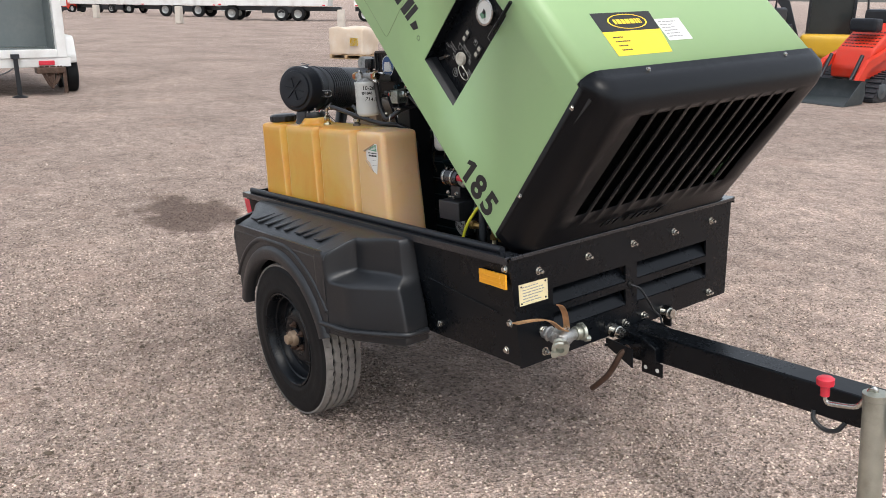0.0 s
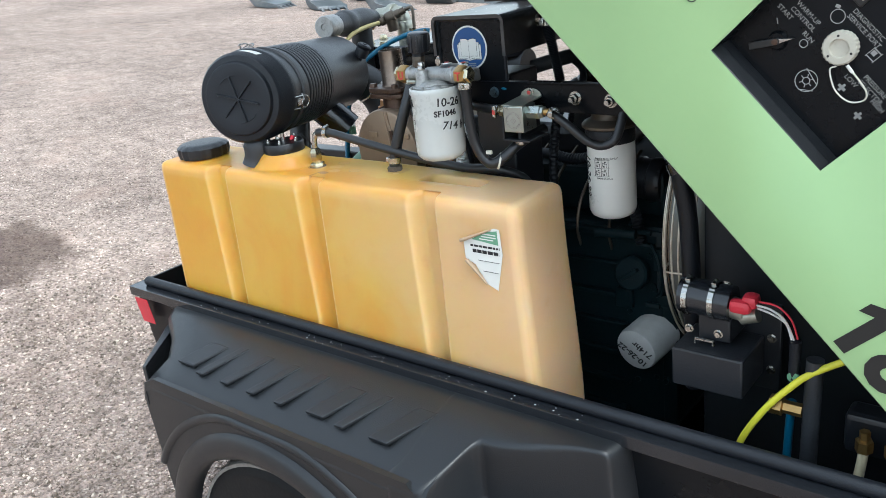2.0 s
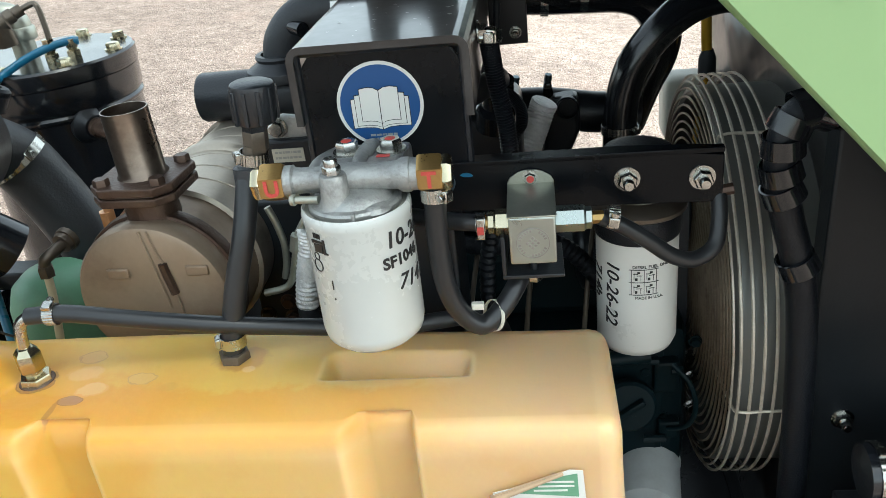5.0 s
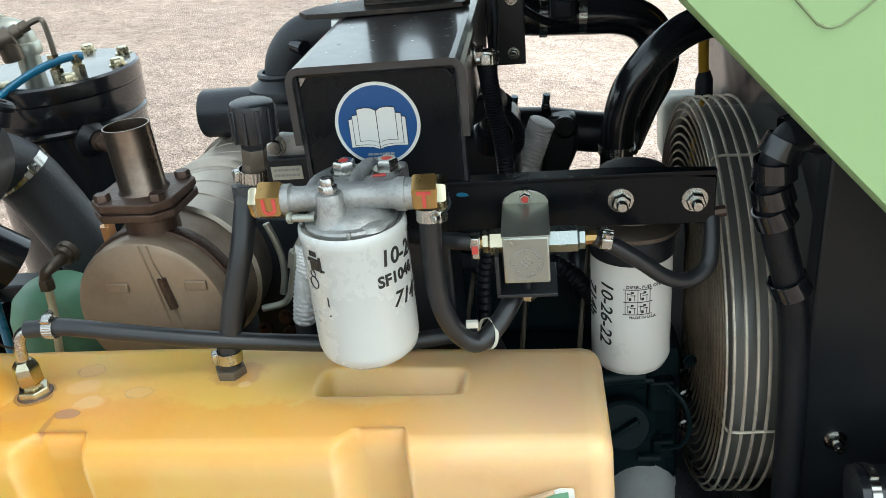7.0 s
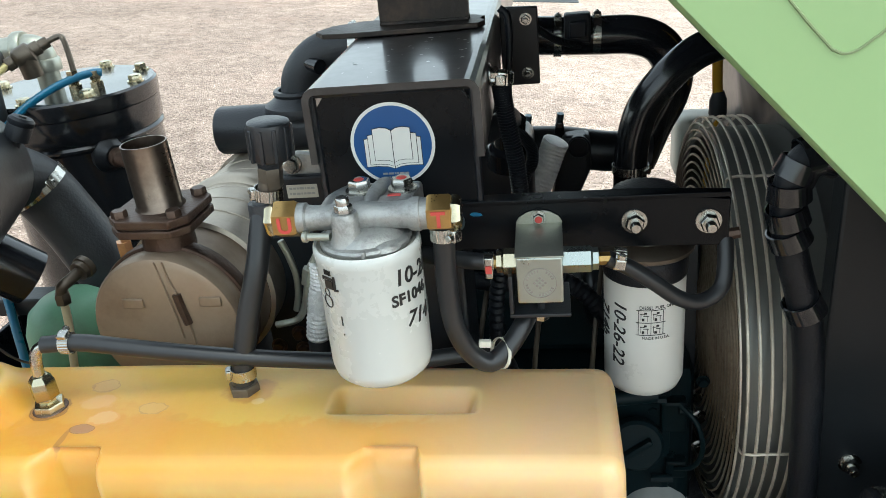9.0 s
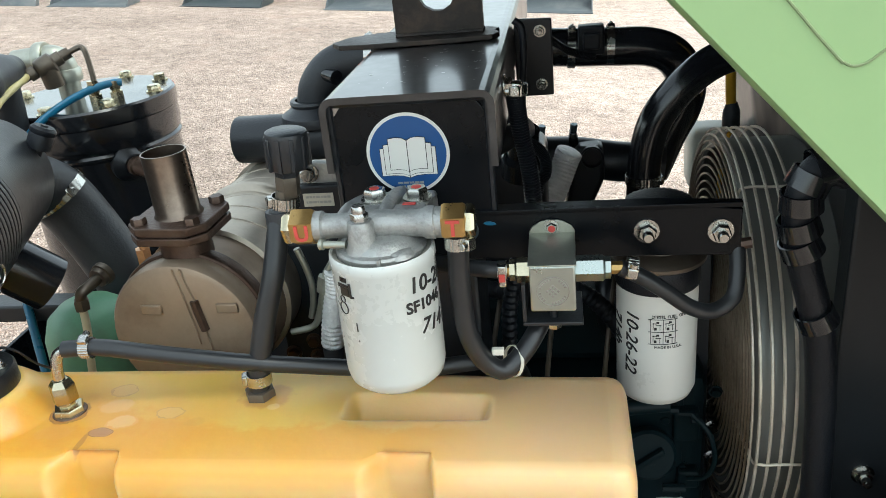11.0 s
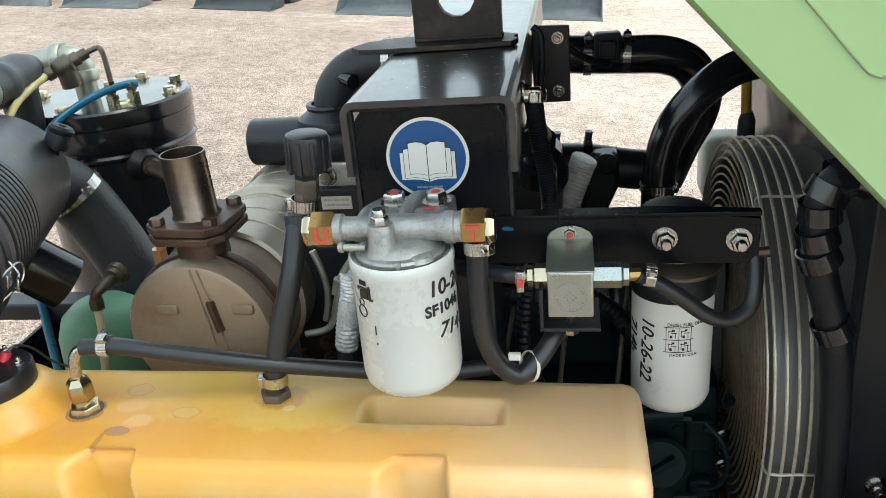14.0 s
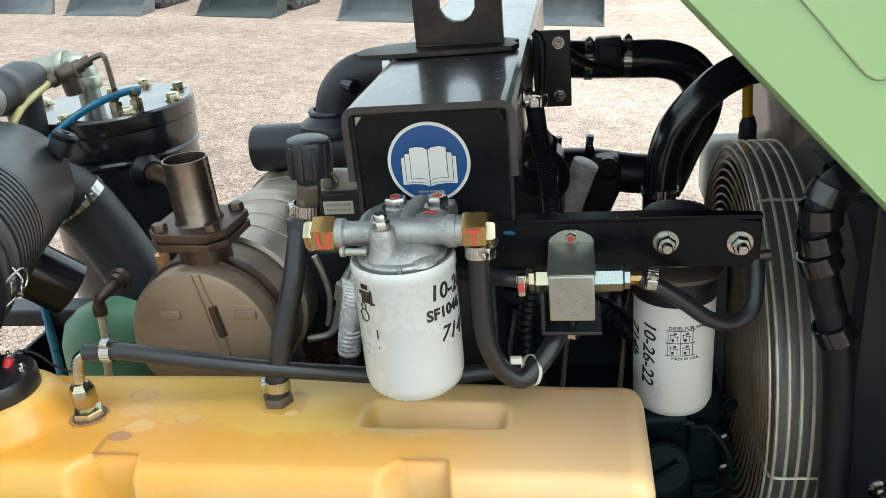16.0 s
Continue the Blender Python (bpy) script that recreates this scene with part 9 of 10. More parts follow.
def radiator():
    bm = bmesh.new()
    box(bm, -0.49, -0.10, -0.262, 0.50, -0.285, 0.60, 0.003)
    rad = part("radiator", bm, CASING, COMP, "black radiator casing behind the fan")
    bm = bmesh.new()
    # grey shroud plate with the round fan opening
    n, R = 40, 0.262
    ring, rect = [], []
    cy, cz = -0.016, 0.268
    for k in range(n):
        t = 2 * math.pi * (k + 0.5) / n
        c, s = math.cos(t), math.sin(t)
        ring.append(bm.verts.new((-0.497, cy + R * c, cz + R * s)))
        q = max(abs(c) / 0.45 if c > 0 else abs(c) / 0.245, abs(s) / (0.33 if s > 0 else 0.45))
        rect.append(bm.verts.new((-0.497, cy + c / q, cz + s / q)))
    for k in range(n):
        j = (k + 1) % n
        bm.faces.new((rect[k], rect[j], ring[j], ring[k]))
    sh = part("fan_shroud", bm, RAD, rad, "dull grey metal fan shroud")
    mod = sh.modifiers.new("thickness", "SOLIDIFY")
    mod.thickness = 0.004
    # the barrel round the fan, seen through the guard's skirt
    bm = bmesh.new()
    lathe(bm, (-0.497, cy, cz), (-1, 0, 0), [(R, 0), (R + 0.006, 0), (R + 0.006, 0.098), (R - 0.002, 0.102), (R - 0.006, 0.098), (R - 0.004, 0.0)], 64)
    part("shroud_barrel", bm, BARREL, sh)
    # fan blades behind the guard
    for k in range(7):
        bm = bmesh.new()
        prism(bm, [(0.05, -0.03), (0.24, -0.05), (0.24, 0.05), (0.05, 0.03)], "z", -0.002, 0.002, 0.001, Matrix.Translation((-0.515, cy, cz)) @ Matrix.Rotation(k * 2 * math.pi / 7, 4, "X") @ Matrix.Rotation(radians(90), 4, "Z") @ Matrix.Rotation(0.5, 4, "X"))
        part("fan_blade", bm, PLASTIC, rad)
    bm = bmesh.new()
    lathe(bm, (-0.4905, cy, cz), (-1, 0, 0), [(0, 0), (0.26, 0), (0.26, 0.002), (0, 0.002)], 48)
    part("radiator_core", bm, CORE, rad, "dusty radiator core behind the fan")
    bm = bmesh.new()
    box(bm, -0.521, -0.10, -0.300, -0.2625, -0.283, 0.598, 0.004)
    side = part("side_plate", bm, CASING, rad, "folded black side plate")
    bolt(side, (-0.478, -0.300, 0.224), (0, -1, 0), 0.010, stud=True)
    bolt(side, (-0.44, -0.300, 0.05), (0, -1, 0), 0.008)
    # wire fan guard: rings on a dome with a straight skirt, and cross wires
    gy, gz = -0.016, 0.268
    rings = [(-0.616 + 0.012 * (r / 0.28) ** 2, r) for r in [0.045 + 0.0116 * k for k in range(20)]]
    rings += [(-0.6035, 0.2745)] + [(-0.597 + 0.0134 * k, 0.2825) for k in range(5)]
    guard = None
    for x, r in rings:
        bm = bmesh.new()
        tube(bm, [(x, gy + r * math.cos(t), gz + r * math.sin(t)) for t in [k * 2 * math.pi / 72 for k in range(73)]], 0.0021 if r > 0.275 else 0.0017, 6, 1, smooth=False)
        ob = part("guard_ring", bm, WIRE if r > 0.27 else WIRE_RUST, guard or COMP)
        if guard is None:
            guard = ob
            ob.name = "fan_guard"
            tagged(ob, "round wire fan guard of dull steel rings")
    for k in range(5):
        t = k * 2 * math.pi / 5 + 0.75
        bm = bmesh.new()
        tube(bm, [(x + 0.003, gy + r * math.cos(t), gz + r * math.sin(t)) for x, r in (rings[0], rings[10], rings[19], rings[21], rings[23], rings[25])], 0.0019, 6, 4)
        part("guard_spoke", bm, WIRE, guard)
    # prop rod, washer bottle
    bm = bmesh.new()
    tube(bm, [(-0.550, 0.2, 0.53), (-0.552, 0.2, 0.56), (-0.555, 0.2, 0.64), (-0.557, 0.2, 0.72)], 0.0080, 12)
    rod_ob = part("prop_rod", bm, YELLOW_STEEL, COMP, "yellow canopy prop rod")
    bm = bmesh.new()
    lathe(bm, (-0.549, 0.2, 0.495), (0, 0, 1), [(0, 0), (0.011, 0), (0.014, 0.006), (0.0135, 0.028), (0.0105, 0.036), (0.0085, 0.042), (0, 0.042)], 16)
    part("rubber_boot", bm, RUBBER, rod_ob, "black rubber boot")
    part("yellow_cable", tube(bmesh.new(), [(-0.549, 0.2, 0.50), (-0.556, 0.19, 0.46), (-0.566, 0.175, 0.42), (-0.572, 0.16, 0.36), (-0.574, 0.15, 0.28)], 0.0042, 8), YELLOW_STEEL, rod_ob)
    bm = bmesh.new()
    soft_box(bm, (-0.585, 0.38, 0.315), (-0.50, 0.46, 0.437), 0.02, (10, 10, 10))
    part("coolant_bottle", bm, NYLON, COMP, "white plastic coolant bottle")


radiator()


def front_bay():
    """What shows low in the bay between the tank and the tipped canopy."""
    y = -0.43
    # short clamped hose with the red valve handle
    bm = bmesh.new()
    tube(bm, [(-0.505, y, 0.262), (-0.48, y, 0.262), (-0.445, y, 0.260), (-0.42, y, 0.259)], 0.030, 24)
    h = part("drain_hose", bm, BLACK_GLOSS, COMP, "short black hose with two clamps and a red valve handle")
    for x in (-0.492, -0.448):
        clamp(h, (x, y, 0.261), (1, 0, 0), 0.0305, 0.009, (0, -0.2, 1))
    bm = bmesh.new()
    rod(bm, (-0.45, y, 0.258), (-0.40, y, 0.25), 0.018, 16)
    rod(bm, (-0.405, y - 0.004, 0.240), (-0.378, y - 0.004, 0.250), 0.012, 12)
    part("drain_valve", bm, GALV, h)
    bm = bmesh.new()
    box(bm, -0.420, -0.384, y - 0.028, y - 0.006, 0.254, 0.278, 0.009)
    box(bm, -0.402, -0.376, y - 0.022, y + 0.008, 0.262, 0.286, 0.009)
    part("valve_handle", bm, RED, h, "red plastic valve handle")
    # control box
    bm = bmesh.new()
    box(bm, -0.507, -0.387, -0.475, -0.37, 0.112, 0.182, 0.004)
    cb = part("relay_box", bm, RAD, COMP, "dark grey relay box")
    cb.data.materials[0] = PLASTIC_SOFT
    bm = bmesh.new()
    tube(bm, [(-0.475, -0.45, 0.186), (-0.475, -0.45, 0.194), (-0.445, -0.45, 0.194), (-0.445, -0.45, 0.186)], 0.003, 6, smooth=False)
    part("box_latch", bm, STEEL, cb)
    bm = bmesh.new()
    box(bm, -0.45, -0.36, -0.37, -0.36, 0.08, 0.24, 0.003)
    box(bm, -0.475, -0.42, -0.44, -0.36, 0.19, 0.235, 0.004)
    br = part("box_bracket", bm, BLACK, cb)
    for x, z in ((-0.49, 0.205), (-0.44, 0.205), (-0.375, 0.18), (-0.375, 0.12)):
        bolt(br, (x, -0.372 if x > -0.4 else -0.44, z), (0, -1, 0), 0.006, name="box_bolt")
    def line(name, pts, r, mat, label):
        bm = bmesh.new()
        tube(bm, pts, r, 12)
        return part(name, bm, mat, COMP, label)
    line("yellow_hose", [(-0.40, -0.47, -0.03), (-0.393, -0.47, 0.02), (-0.378, -0.47, 0.058), (-0.349, -0.47, 0.109), (-0.321, -0.465, 0.145), (-0.291, -0.46, 0.177), (-0.24, -0.45, 0.21), (-0.2, -0.44, 0.225)], 0.0056, YELLOW_HOSE, "bright yellow nylon hose")
    line("blue_hose", [(-0.325, -0.42, 0.10), (-0.328, -0.42, 0.04), (-0.332, -0.42, -0.1)], 0.007, BLUE_HOSE, "dark blue nylon hose")
    line("black_pipe", [(-0.285, -0.45, 0.20), (-0.287, -0.45, 0.1), (-0.29, -0.45, -0.15)], 0.0135, RUBBER, "black vertical hose")
    line("cream_tube", [(-0.205, -0.47, 0.075), (-0.208, -0.47, 0.04), (-0.215, -0.47, -0.02)], 0.0075, CREAM_HOSE, "cream nylon tube")
    for k in (0, 1):
        line("white_wire", [(-0.378, -0.445 + 0.006 * k, 0.272 - 0.008 * k), (-0.352, -0.45 + 0.006 * k, 0.270 - 0.010 * k), (-0.332, -0.45 + 0.006 * k, 0.256 - 0.008 * k), (-0.318 - 0.003 * k, -0.45, 0.226)], 0.0019, DECAL_WHITE, "thin white wire")
    line("red_wire", [(-0.376, -0.44, 0.276), (-0.346, -0.445, 0.276), (-0.324, -0.447, 0.258), (-0.313, -0.447, 0.228)], 0.0016, RED, "thin red wire")
    line("black_pipe", [(-0.315, -0.45, 0.225), (-0.316, -0.45, 0.16)], 0.009, PLASTIC, "black vertical hose")
    bm = bmesh.new()
    for x, z in ((-0.205, 0.085), (-0.165, 0.085)):
        lathe(bm, (x, -0.47, z - 0.01), (0, 0, 1), [(0, 0), (0.013, 0), (0.013, 0.018), (0.008, 0.02), (0.008, 0.034), (0, 0.034)], 6)
        part("brass_fitting", bm, BRASS, COMP, "brass hose fitting")
        bm = bmesh.new()
    lathe(bm, (-0.35, -0.45, 0.105), (1, 0, 0), [(0, 0), (0.016, 0), (0.016, 0.02), (0.011, 0.022), (0.011, 0.05), (0, 0.05)], 6)
    part("brass_fitting", bm, BRASS, COMP, "brass hose fitting")
    bm = bmesh.new()
    box(bm, -0.24, -0.12, -0.45, -0.40, 0.05, 0.12, 0.01)
    part("valve_block", bm, BLACK, COMP)
    bm = bmesh.new()
    lathe(bm, (-0.315, -0.452, 0.165), (0, -1, 0), [(0, 0), (0.009, 0), (0.009, 0.006), (0, 0.007)], 12)
    part("green_cap", bm, COMP_GREEN, COMP)


front_bay()


STICKER = (-0.829, 0.318)
PAPER_BACK = material("paper_back", (0.42, 0.30, 0.19), 0.6, vary=0.1, scale=30)


def tank_sticker():
    """A half-peeled white and green sticker on the tank's front."""
    y = -0.5435
    ox, oz = STICKER
    bm = bmesh.new()
    prism(bm, [(ox + x, oz + z) for x, z in ((-0.043, 0.034), (-0.012, 0.043), (0.026, 0.060), (0.038, 0.059), (0.041, 0.012), (0.025, -0.060), (0.002, -0.050), (-0.021, -0.015), (-0.042, -0.006))], "y", y - 0.0007, y)
    st = part("torn_sticker", bm, DECAL_WHITE, TANK, "torn white paper sticker with a green block, curling off")
    bm = bmesh.new()
    prism(bm, [(ox + x, oz + z) for x, z in ((-0.024, 0.034), (0.034, 0.029), (0.033, 0.056), (0.004, 0.050))], "y", y - 0.0012, y - 0.0008)
    part("green_block", bm, COMP_GREEN, st)
    for k, (x, z, w) in enumerate(((0.0, 0.047, 0.03), (-0.002, 0.042, 0.032), (-0.006, 0.037, 0.03))):
        part("pale_stripe", box(bmesh.new(), ox + x, ox + x + w, y - 0.0016, y - 0.0013, oz + z - 0.001, oz + z + 0.001), DECAL_WHITE, st)
    bm = bmesh.new()
    bars(bm, ox - 0.028, ox + 0.036, oz + 0.018, oz + 0.026, 1, on_side(0, y - 0.0008, 0), 0.5, 0.0003, 3, False)
    bars(bm, ox - 0.024, ox + 0.034, oz + 0.006, oz + 0.018, 1, on_side(0, y - 0.0008, 0), 0.55, 0.0003, 5, False)
    part("sticker_writing", bm, INK, st)
    for x, z, w in ((-0.014, -0.006, 0.048), (-0.004, -0.026, 0.034)):
        part("ruled_line", box(bmesh.new(), ox + x, ox + x + w, y - 0.0012, y - 0.0008, oz + z, oz + z + 0.0008), INK, st)
    # the two peeled edges, rolled back on themselves
    for a, b, r in (((-0.046, 0.031), (0.020, 0.058), 0.0065), ((-0.036, -0.006), (0.004, -0.050), 0.0065)):
        bm = bmesh.new()
        a, b = Vector((ox + a[0], y, oz + a[1])), Vector((ox + b[0], y, oz + b[1]))
        across = (b - a).cross(Vector((0, -1, 0))).normalized()
        last = None
        for k in range(9):
            f = k / 8
            q = a.lerp(b, f)
            rr = r * (1 - 0.55 * f)
            row = [bm.verts.new(q + Vector((0, -rr, 0)) + (Vector((0, -1, 0)) * -math.cos(t) + across * math.sin(t)) * rr * (1 - 0.08 * j)) for j, t in enumerate([m * 0.6 for m in range(8)])]
            if last:
                for j in range(7):
                    bm.faces.new((last[j], last[j + 1], row[j + 1], row[j]))
            last = row
        ob = part("curled_edge", bm, PAPER_BACK, st, "brownish curled paper edge")
        mod = ob.modifiers.new("thickness", "SOLIDIFY")
        mod.thickness = 0.0004


tank_sticker()

# ---- round the yard ----
LOADER_RED = material("loader_red_paint", (0.62, 0.035, 0.012), 0.4, vary=0.1, scale=3, dirt=(0.25, 0.12, 0.08), dirt_amount=0.2)
SLATE_STEEL = material("dark_slate_steel", (0.032, 0.040, 0.043), 0.5, vary=0.2, scale=3, dirt=(0.12, 0.12, 0.12), dirt_amount=0.3, dirt_scale=3)
LOADER_GREY = material("worn_grey_steel", (0.10, 0.115, 0.125), 0.45, 0.3, vary=0.2, scale=3, dirt=(0.26, 0.25, 0.24), dirt_amount=0.5, dirt_scale=2.5)
DIGGER_YELLOW = material("digger_yellow_paint", (0.62, 0.36, 0.02), 0.4, vary=0.1, scale=3)
TEAL = material("digger_teal_paint", (0.01, 0.20, 0.22), 0.4, vary=0.1, scale=3)
TRAILER_WHITE = material("trailer_white_paint", (0.72, 0.72, 0.70), 0.45, vary=0.06, scale=1.5, dirt=(0.35, 0.32, 0.28), dirt_amount=0.35, dirt_scale=1.2)
TRAILER_GREY = material("trailer_bed_grey", (0.115, 0.135, 0.135), 0.5, vary=0.15, scale=1.2, dirt=(0.2, 0.21, 0.2), dirt_amount=0.4, dirt_scale=1.0)
CONCRETE = material("pale_concrete", (0.50, 0.45, 0.39), 0.85, vary=0.12, scale=3, bump=0.2)
WRAP = material("wrapped_carton", (0.62, 0.50, 0.38), 0.35, vary=0.08, scale=3, dirt=(0.72, 0.70, 0.66), dirt_amount=0.4, dirt_scale=2)
DARK_WRAP = material("dark_wrapped_load", (0.06, 0.065, 0.07), 0.3, vary=0.3, scale=4)


def turned(x, y, yaw, z=0.0):
    return Matrix.Translation((x, y, z)) @ Matrix.Rotation(radians(yaw), 4, "Z")


def disc_wheel(parent, p, d, r, w, hub_mat, name="wheel"):
    bm = bmesh.new()
    d = Vector(d).normalized()
    lathe(bm, Vector(p) - d * w / 2, d, [(r * 0.5, 0), (r * 0.62, 0), (r * 0.94, w * 0.03), (r, w * 0.15), (r, w * 0.85), (r * 0.94, w * 0.97), (r * 0.62, w), (r * 0.58, w * 0.9)], 32)
    t = part(name, bm, TYRE, parent)
    bm = bmesh.new()
    lathe(bm, Vector(p) - d * w / 2, d, [(0, w * 0.2), (r * 0.6, w * 0.1), (r * 0.6, w * 0.9), (r * 0.5, w * 0.75), (r * 0.2, w * 0.7), (r * 0.18, w * 0.95), (0, w * 0.95)], 24)
    part("rim", bm, hub_mat, t)
    return t


def bucket_mesh(w, depth=0.62, h=0.42):
    """An open loader bucket: curved back, floor with a cutting edge, two cheeks. Opens towards -y."""
    bm = bmesh.new()
    prof = [(-depth, 0.0), (-depth + 0.1, 0.015), (-0.12, 0.03), (-0.02, 0.09), (0.0, 0.2), (-0.01, h * 0.8), (-0.09, h)]
    inner = [(-depth, 0.012), (-depth + 0.1, 0.03), (-0.14, 0.05), (-0.055, 0.105), (-0.035, 0.2), (-0.045, h * 0.8), (-0.10, h)]
    a = [[bm.verts.new((x, y, z)) for y, z in prof + inner[::-1]] for x in (-w / 2, w / 2)]
    k = len(a[0])
    for i in range(k):
        bm.faces.new((a[0][i], a[0][(i + 1) % k], a[1][(i + 1) % k], a[1][i]))
    for x in (-w / 2, w / 2):
        s = 1 if x > 0 else -1
        prism(bm, [(-depth + 0.02, 0.0), (-0.05, 0.02), (0.0, 0.2), (-0.06, h), (-0.18, h * 0.95)], "x", x, x - s * 0.014)
    box(bm, -w / 2 - 0.008, w / 2 + 0.008, -depth - 0.04, -depth + 0.1, -0.004, 0.012)
    return bm


def track_loader(x, y, yaw, colour, label, w=1.3, steel=LOADER_GREY):
    t = thing("track_loader", label, "track loader", turned(x, y, yaw), "row of loaders")
    part("bucket", bucket_mesh(w), steel, t, "worn grey steel bucket")
    for s in (-1, 1):
        # rubber track round its rollers
        cx = s * (w / 2 - 0.20)
        prof = [(0.35, 0.06), (0.55, 0.0), (1.65, 0.0), (1.85, 0.10), (1.80, 0.36), (1.55, 0.46), (1.05, 0.52), (0.62, 0.40)]
        bm = bmesh.new()
        prism(bm, prof, "x", cx - 0.14, cx + 0.14, 0.02)
        tr = part("track", bm, RUBBER, t, "black rubber track")
        n = len(prof)
        for i in range(n):
            p, q = Vector((0, *prof[i])), Vector((0, *prof[(i + 1) % n]))
            steps = max(int((q - p).length / 0.09), 1)
            for j in range(steps):
                c = p.lerp(q, (j + 0.5) / steps)
                d = (q - p).normalized()
                m = Matrix(((1, 0, 0), (0, d.y, d.z), (0, -d.z, d.y))).transposed().to_4x4()
                m.translation = Vector((cx, c.y, c.z))
                bm = bmesh.new()
                box(bm, -0.145, 0.145, -0.022, 0.022, -0.028, 0.004, 0, m)
                part("track_lug", bm, RUBBER, tr)
        for yy, zz, r in ((0.62, 0.2, 0.14), (1.62, 0.2, 0.14), (0.9, 0.13, 0.09), (1.12, 0.13, 0.09), (1.34, 0.13, 0.09), (1.1, 0.38, 0.1)):
            bm = bmesh.new()
            lathe(bm, (cx + s * 0.145, yy, zz), (s, 0, 0), [(r, -0.02), (r, 0.012), (r * 0.7, 0.02), (r * 0.25, 0.02), (0, 0.04)], 18)
            part("roller", bm, LOADER_GREY, tr)
        # lift arm
        bm = bmesh.new()
        prism(bm, [(0.03, 0.16), (0.14, 0.16), (0.42, 0.60), (1.55, 0.98), (1.85, 1.18), (1.80, 1.30), (1.50, 1.12), (0.34, 0.74), (0.04, 0.36)], "x", s * 0.42 - 0.045, s * 0.42 + 0.045, 0.015)
        part("lift_arm", bm, colour, t)
        bm = bmesh.new()
        rod(bm, (s * 0.30, 0.12, 0.40), (s * 0.30, 0.38, 0.82), 0.035)
        rod(bm, (s * 0.30, 0.02, 0.30), (s * 0.30, 0.20, 0.55), 0.018)
        part("bucket_ram", bm, BLACK, t)
    # sloping perforated hood, body, operator cushion
    bm = bmesh.new()
    prism(bm, [(0.50, 0.40), (1.75, 0.40), (1.85, 1.30), (1.25, 1.38), (0.62, 0.92), (0.48, 0.60)], "x", -0.36, 0.36, 0.04)
    body = part("body", bm, colour, t)
    sl = Vector((0, 0.63, 0.46)).normalized()
    nn = Vector((0, -sl.z, sl.y))
    for i in range(9):
        for j in range(6):
            p = Vector((-0.28 + i * 0.07, 0, 0)) + Vector((0, 0.68, 0.96)) + sl * (j * 0.085) + nn * 0.004
            m = Matrix((Vector((1, 0, 0)), sl, nn)).transposed().to_4x4()
            m.translation = p
            bm = bmesh.new()
            box(bm, -0.024, 0.024, -0.013, 0.013, -0.003, 0.002, 0, m)
            part("vent_slot", bm, INK, body)
    bm = bmesh.new()
    soft_box(bm, (-0.26, 0.72, 1.22), (0.26, 0.98, 1.46), 0.05, (9, 9, 9))
    part("cushion", bm, PLASTIC, t, "black cushion pad")
    bm = bmesh.new()
    box(bm, -0.34, 0.34, 1.3, 1.8, 1.34, 1.62, 0.05)
    part("control_tower", bm, BLACK, t)
    bm = bmesh.new()
    for s in (-1, 1):
        tube(bm, [(s * 0.3, 1.35, 1.6), (s * 0.3, 1.32, 1.95), (s * 0.1, 1.3, 2.02), (0, 1.3, 2.02)], 0.02, 8)
    part("hand_rail", bm, BLACK, t)
    return t


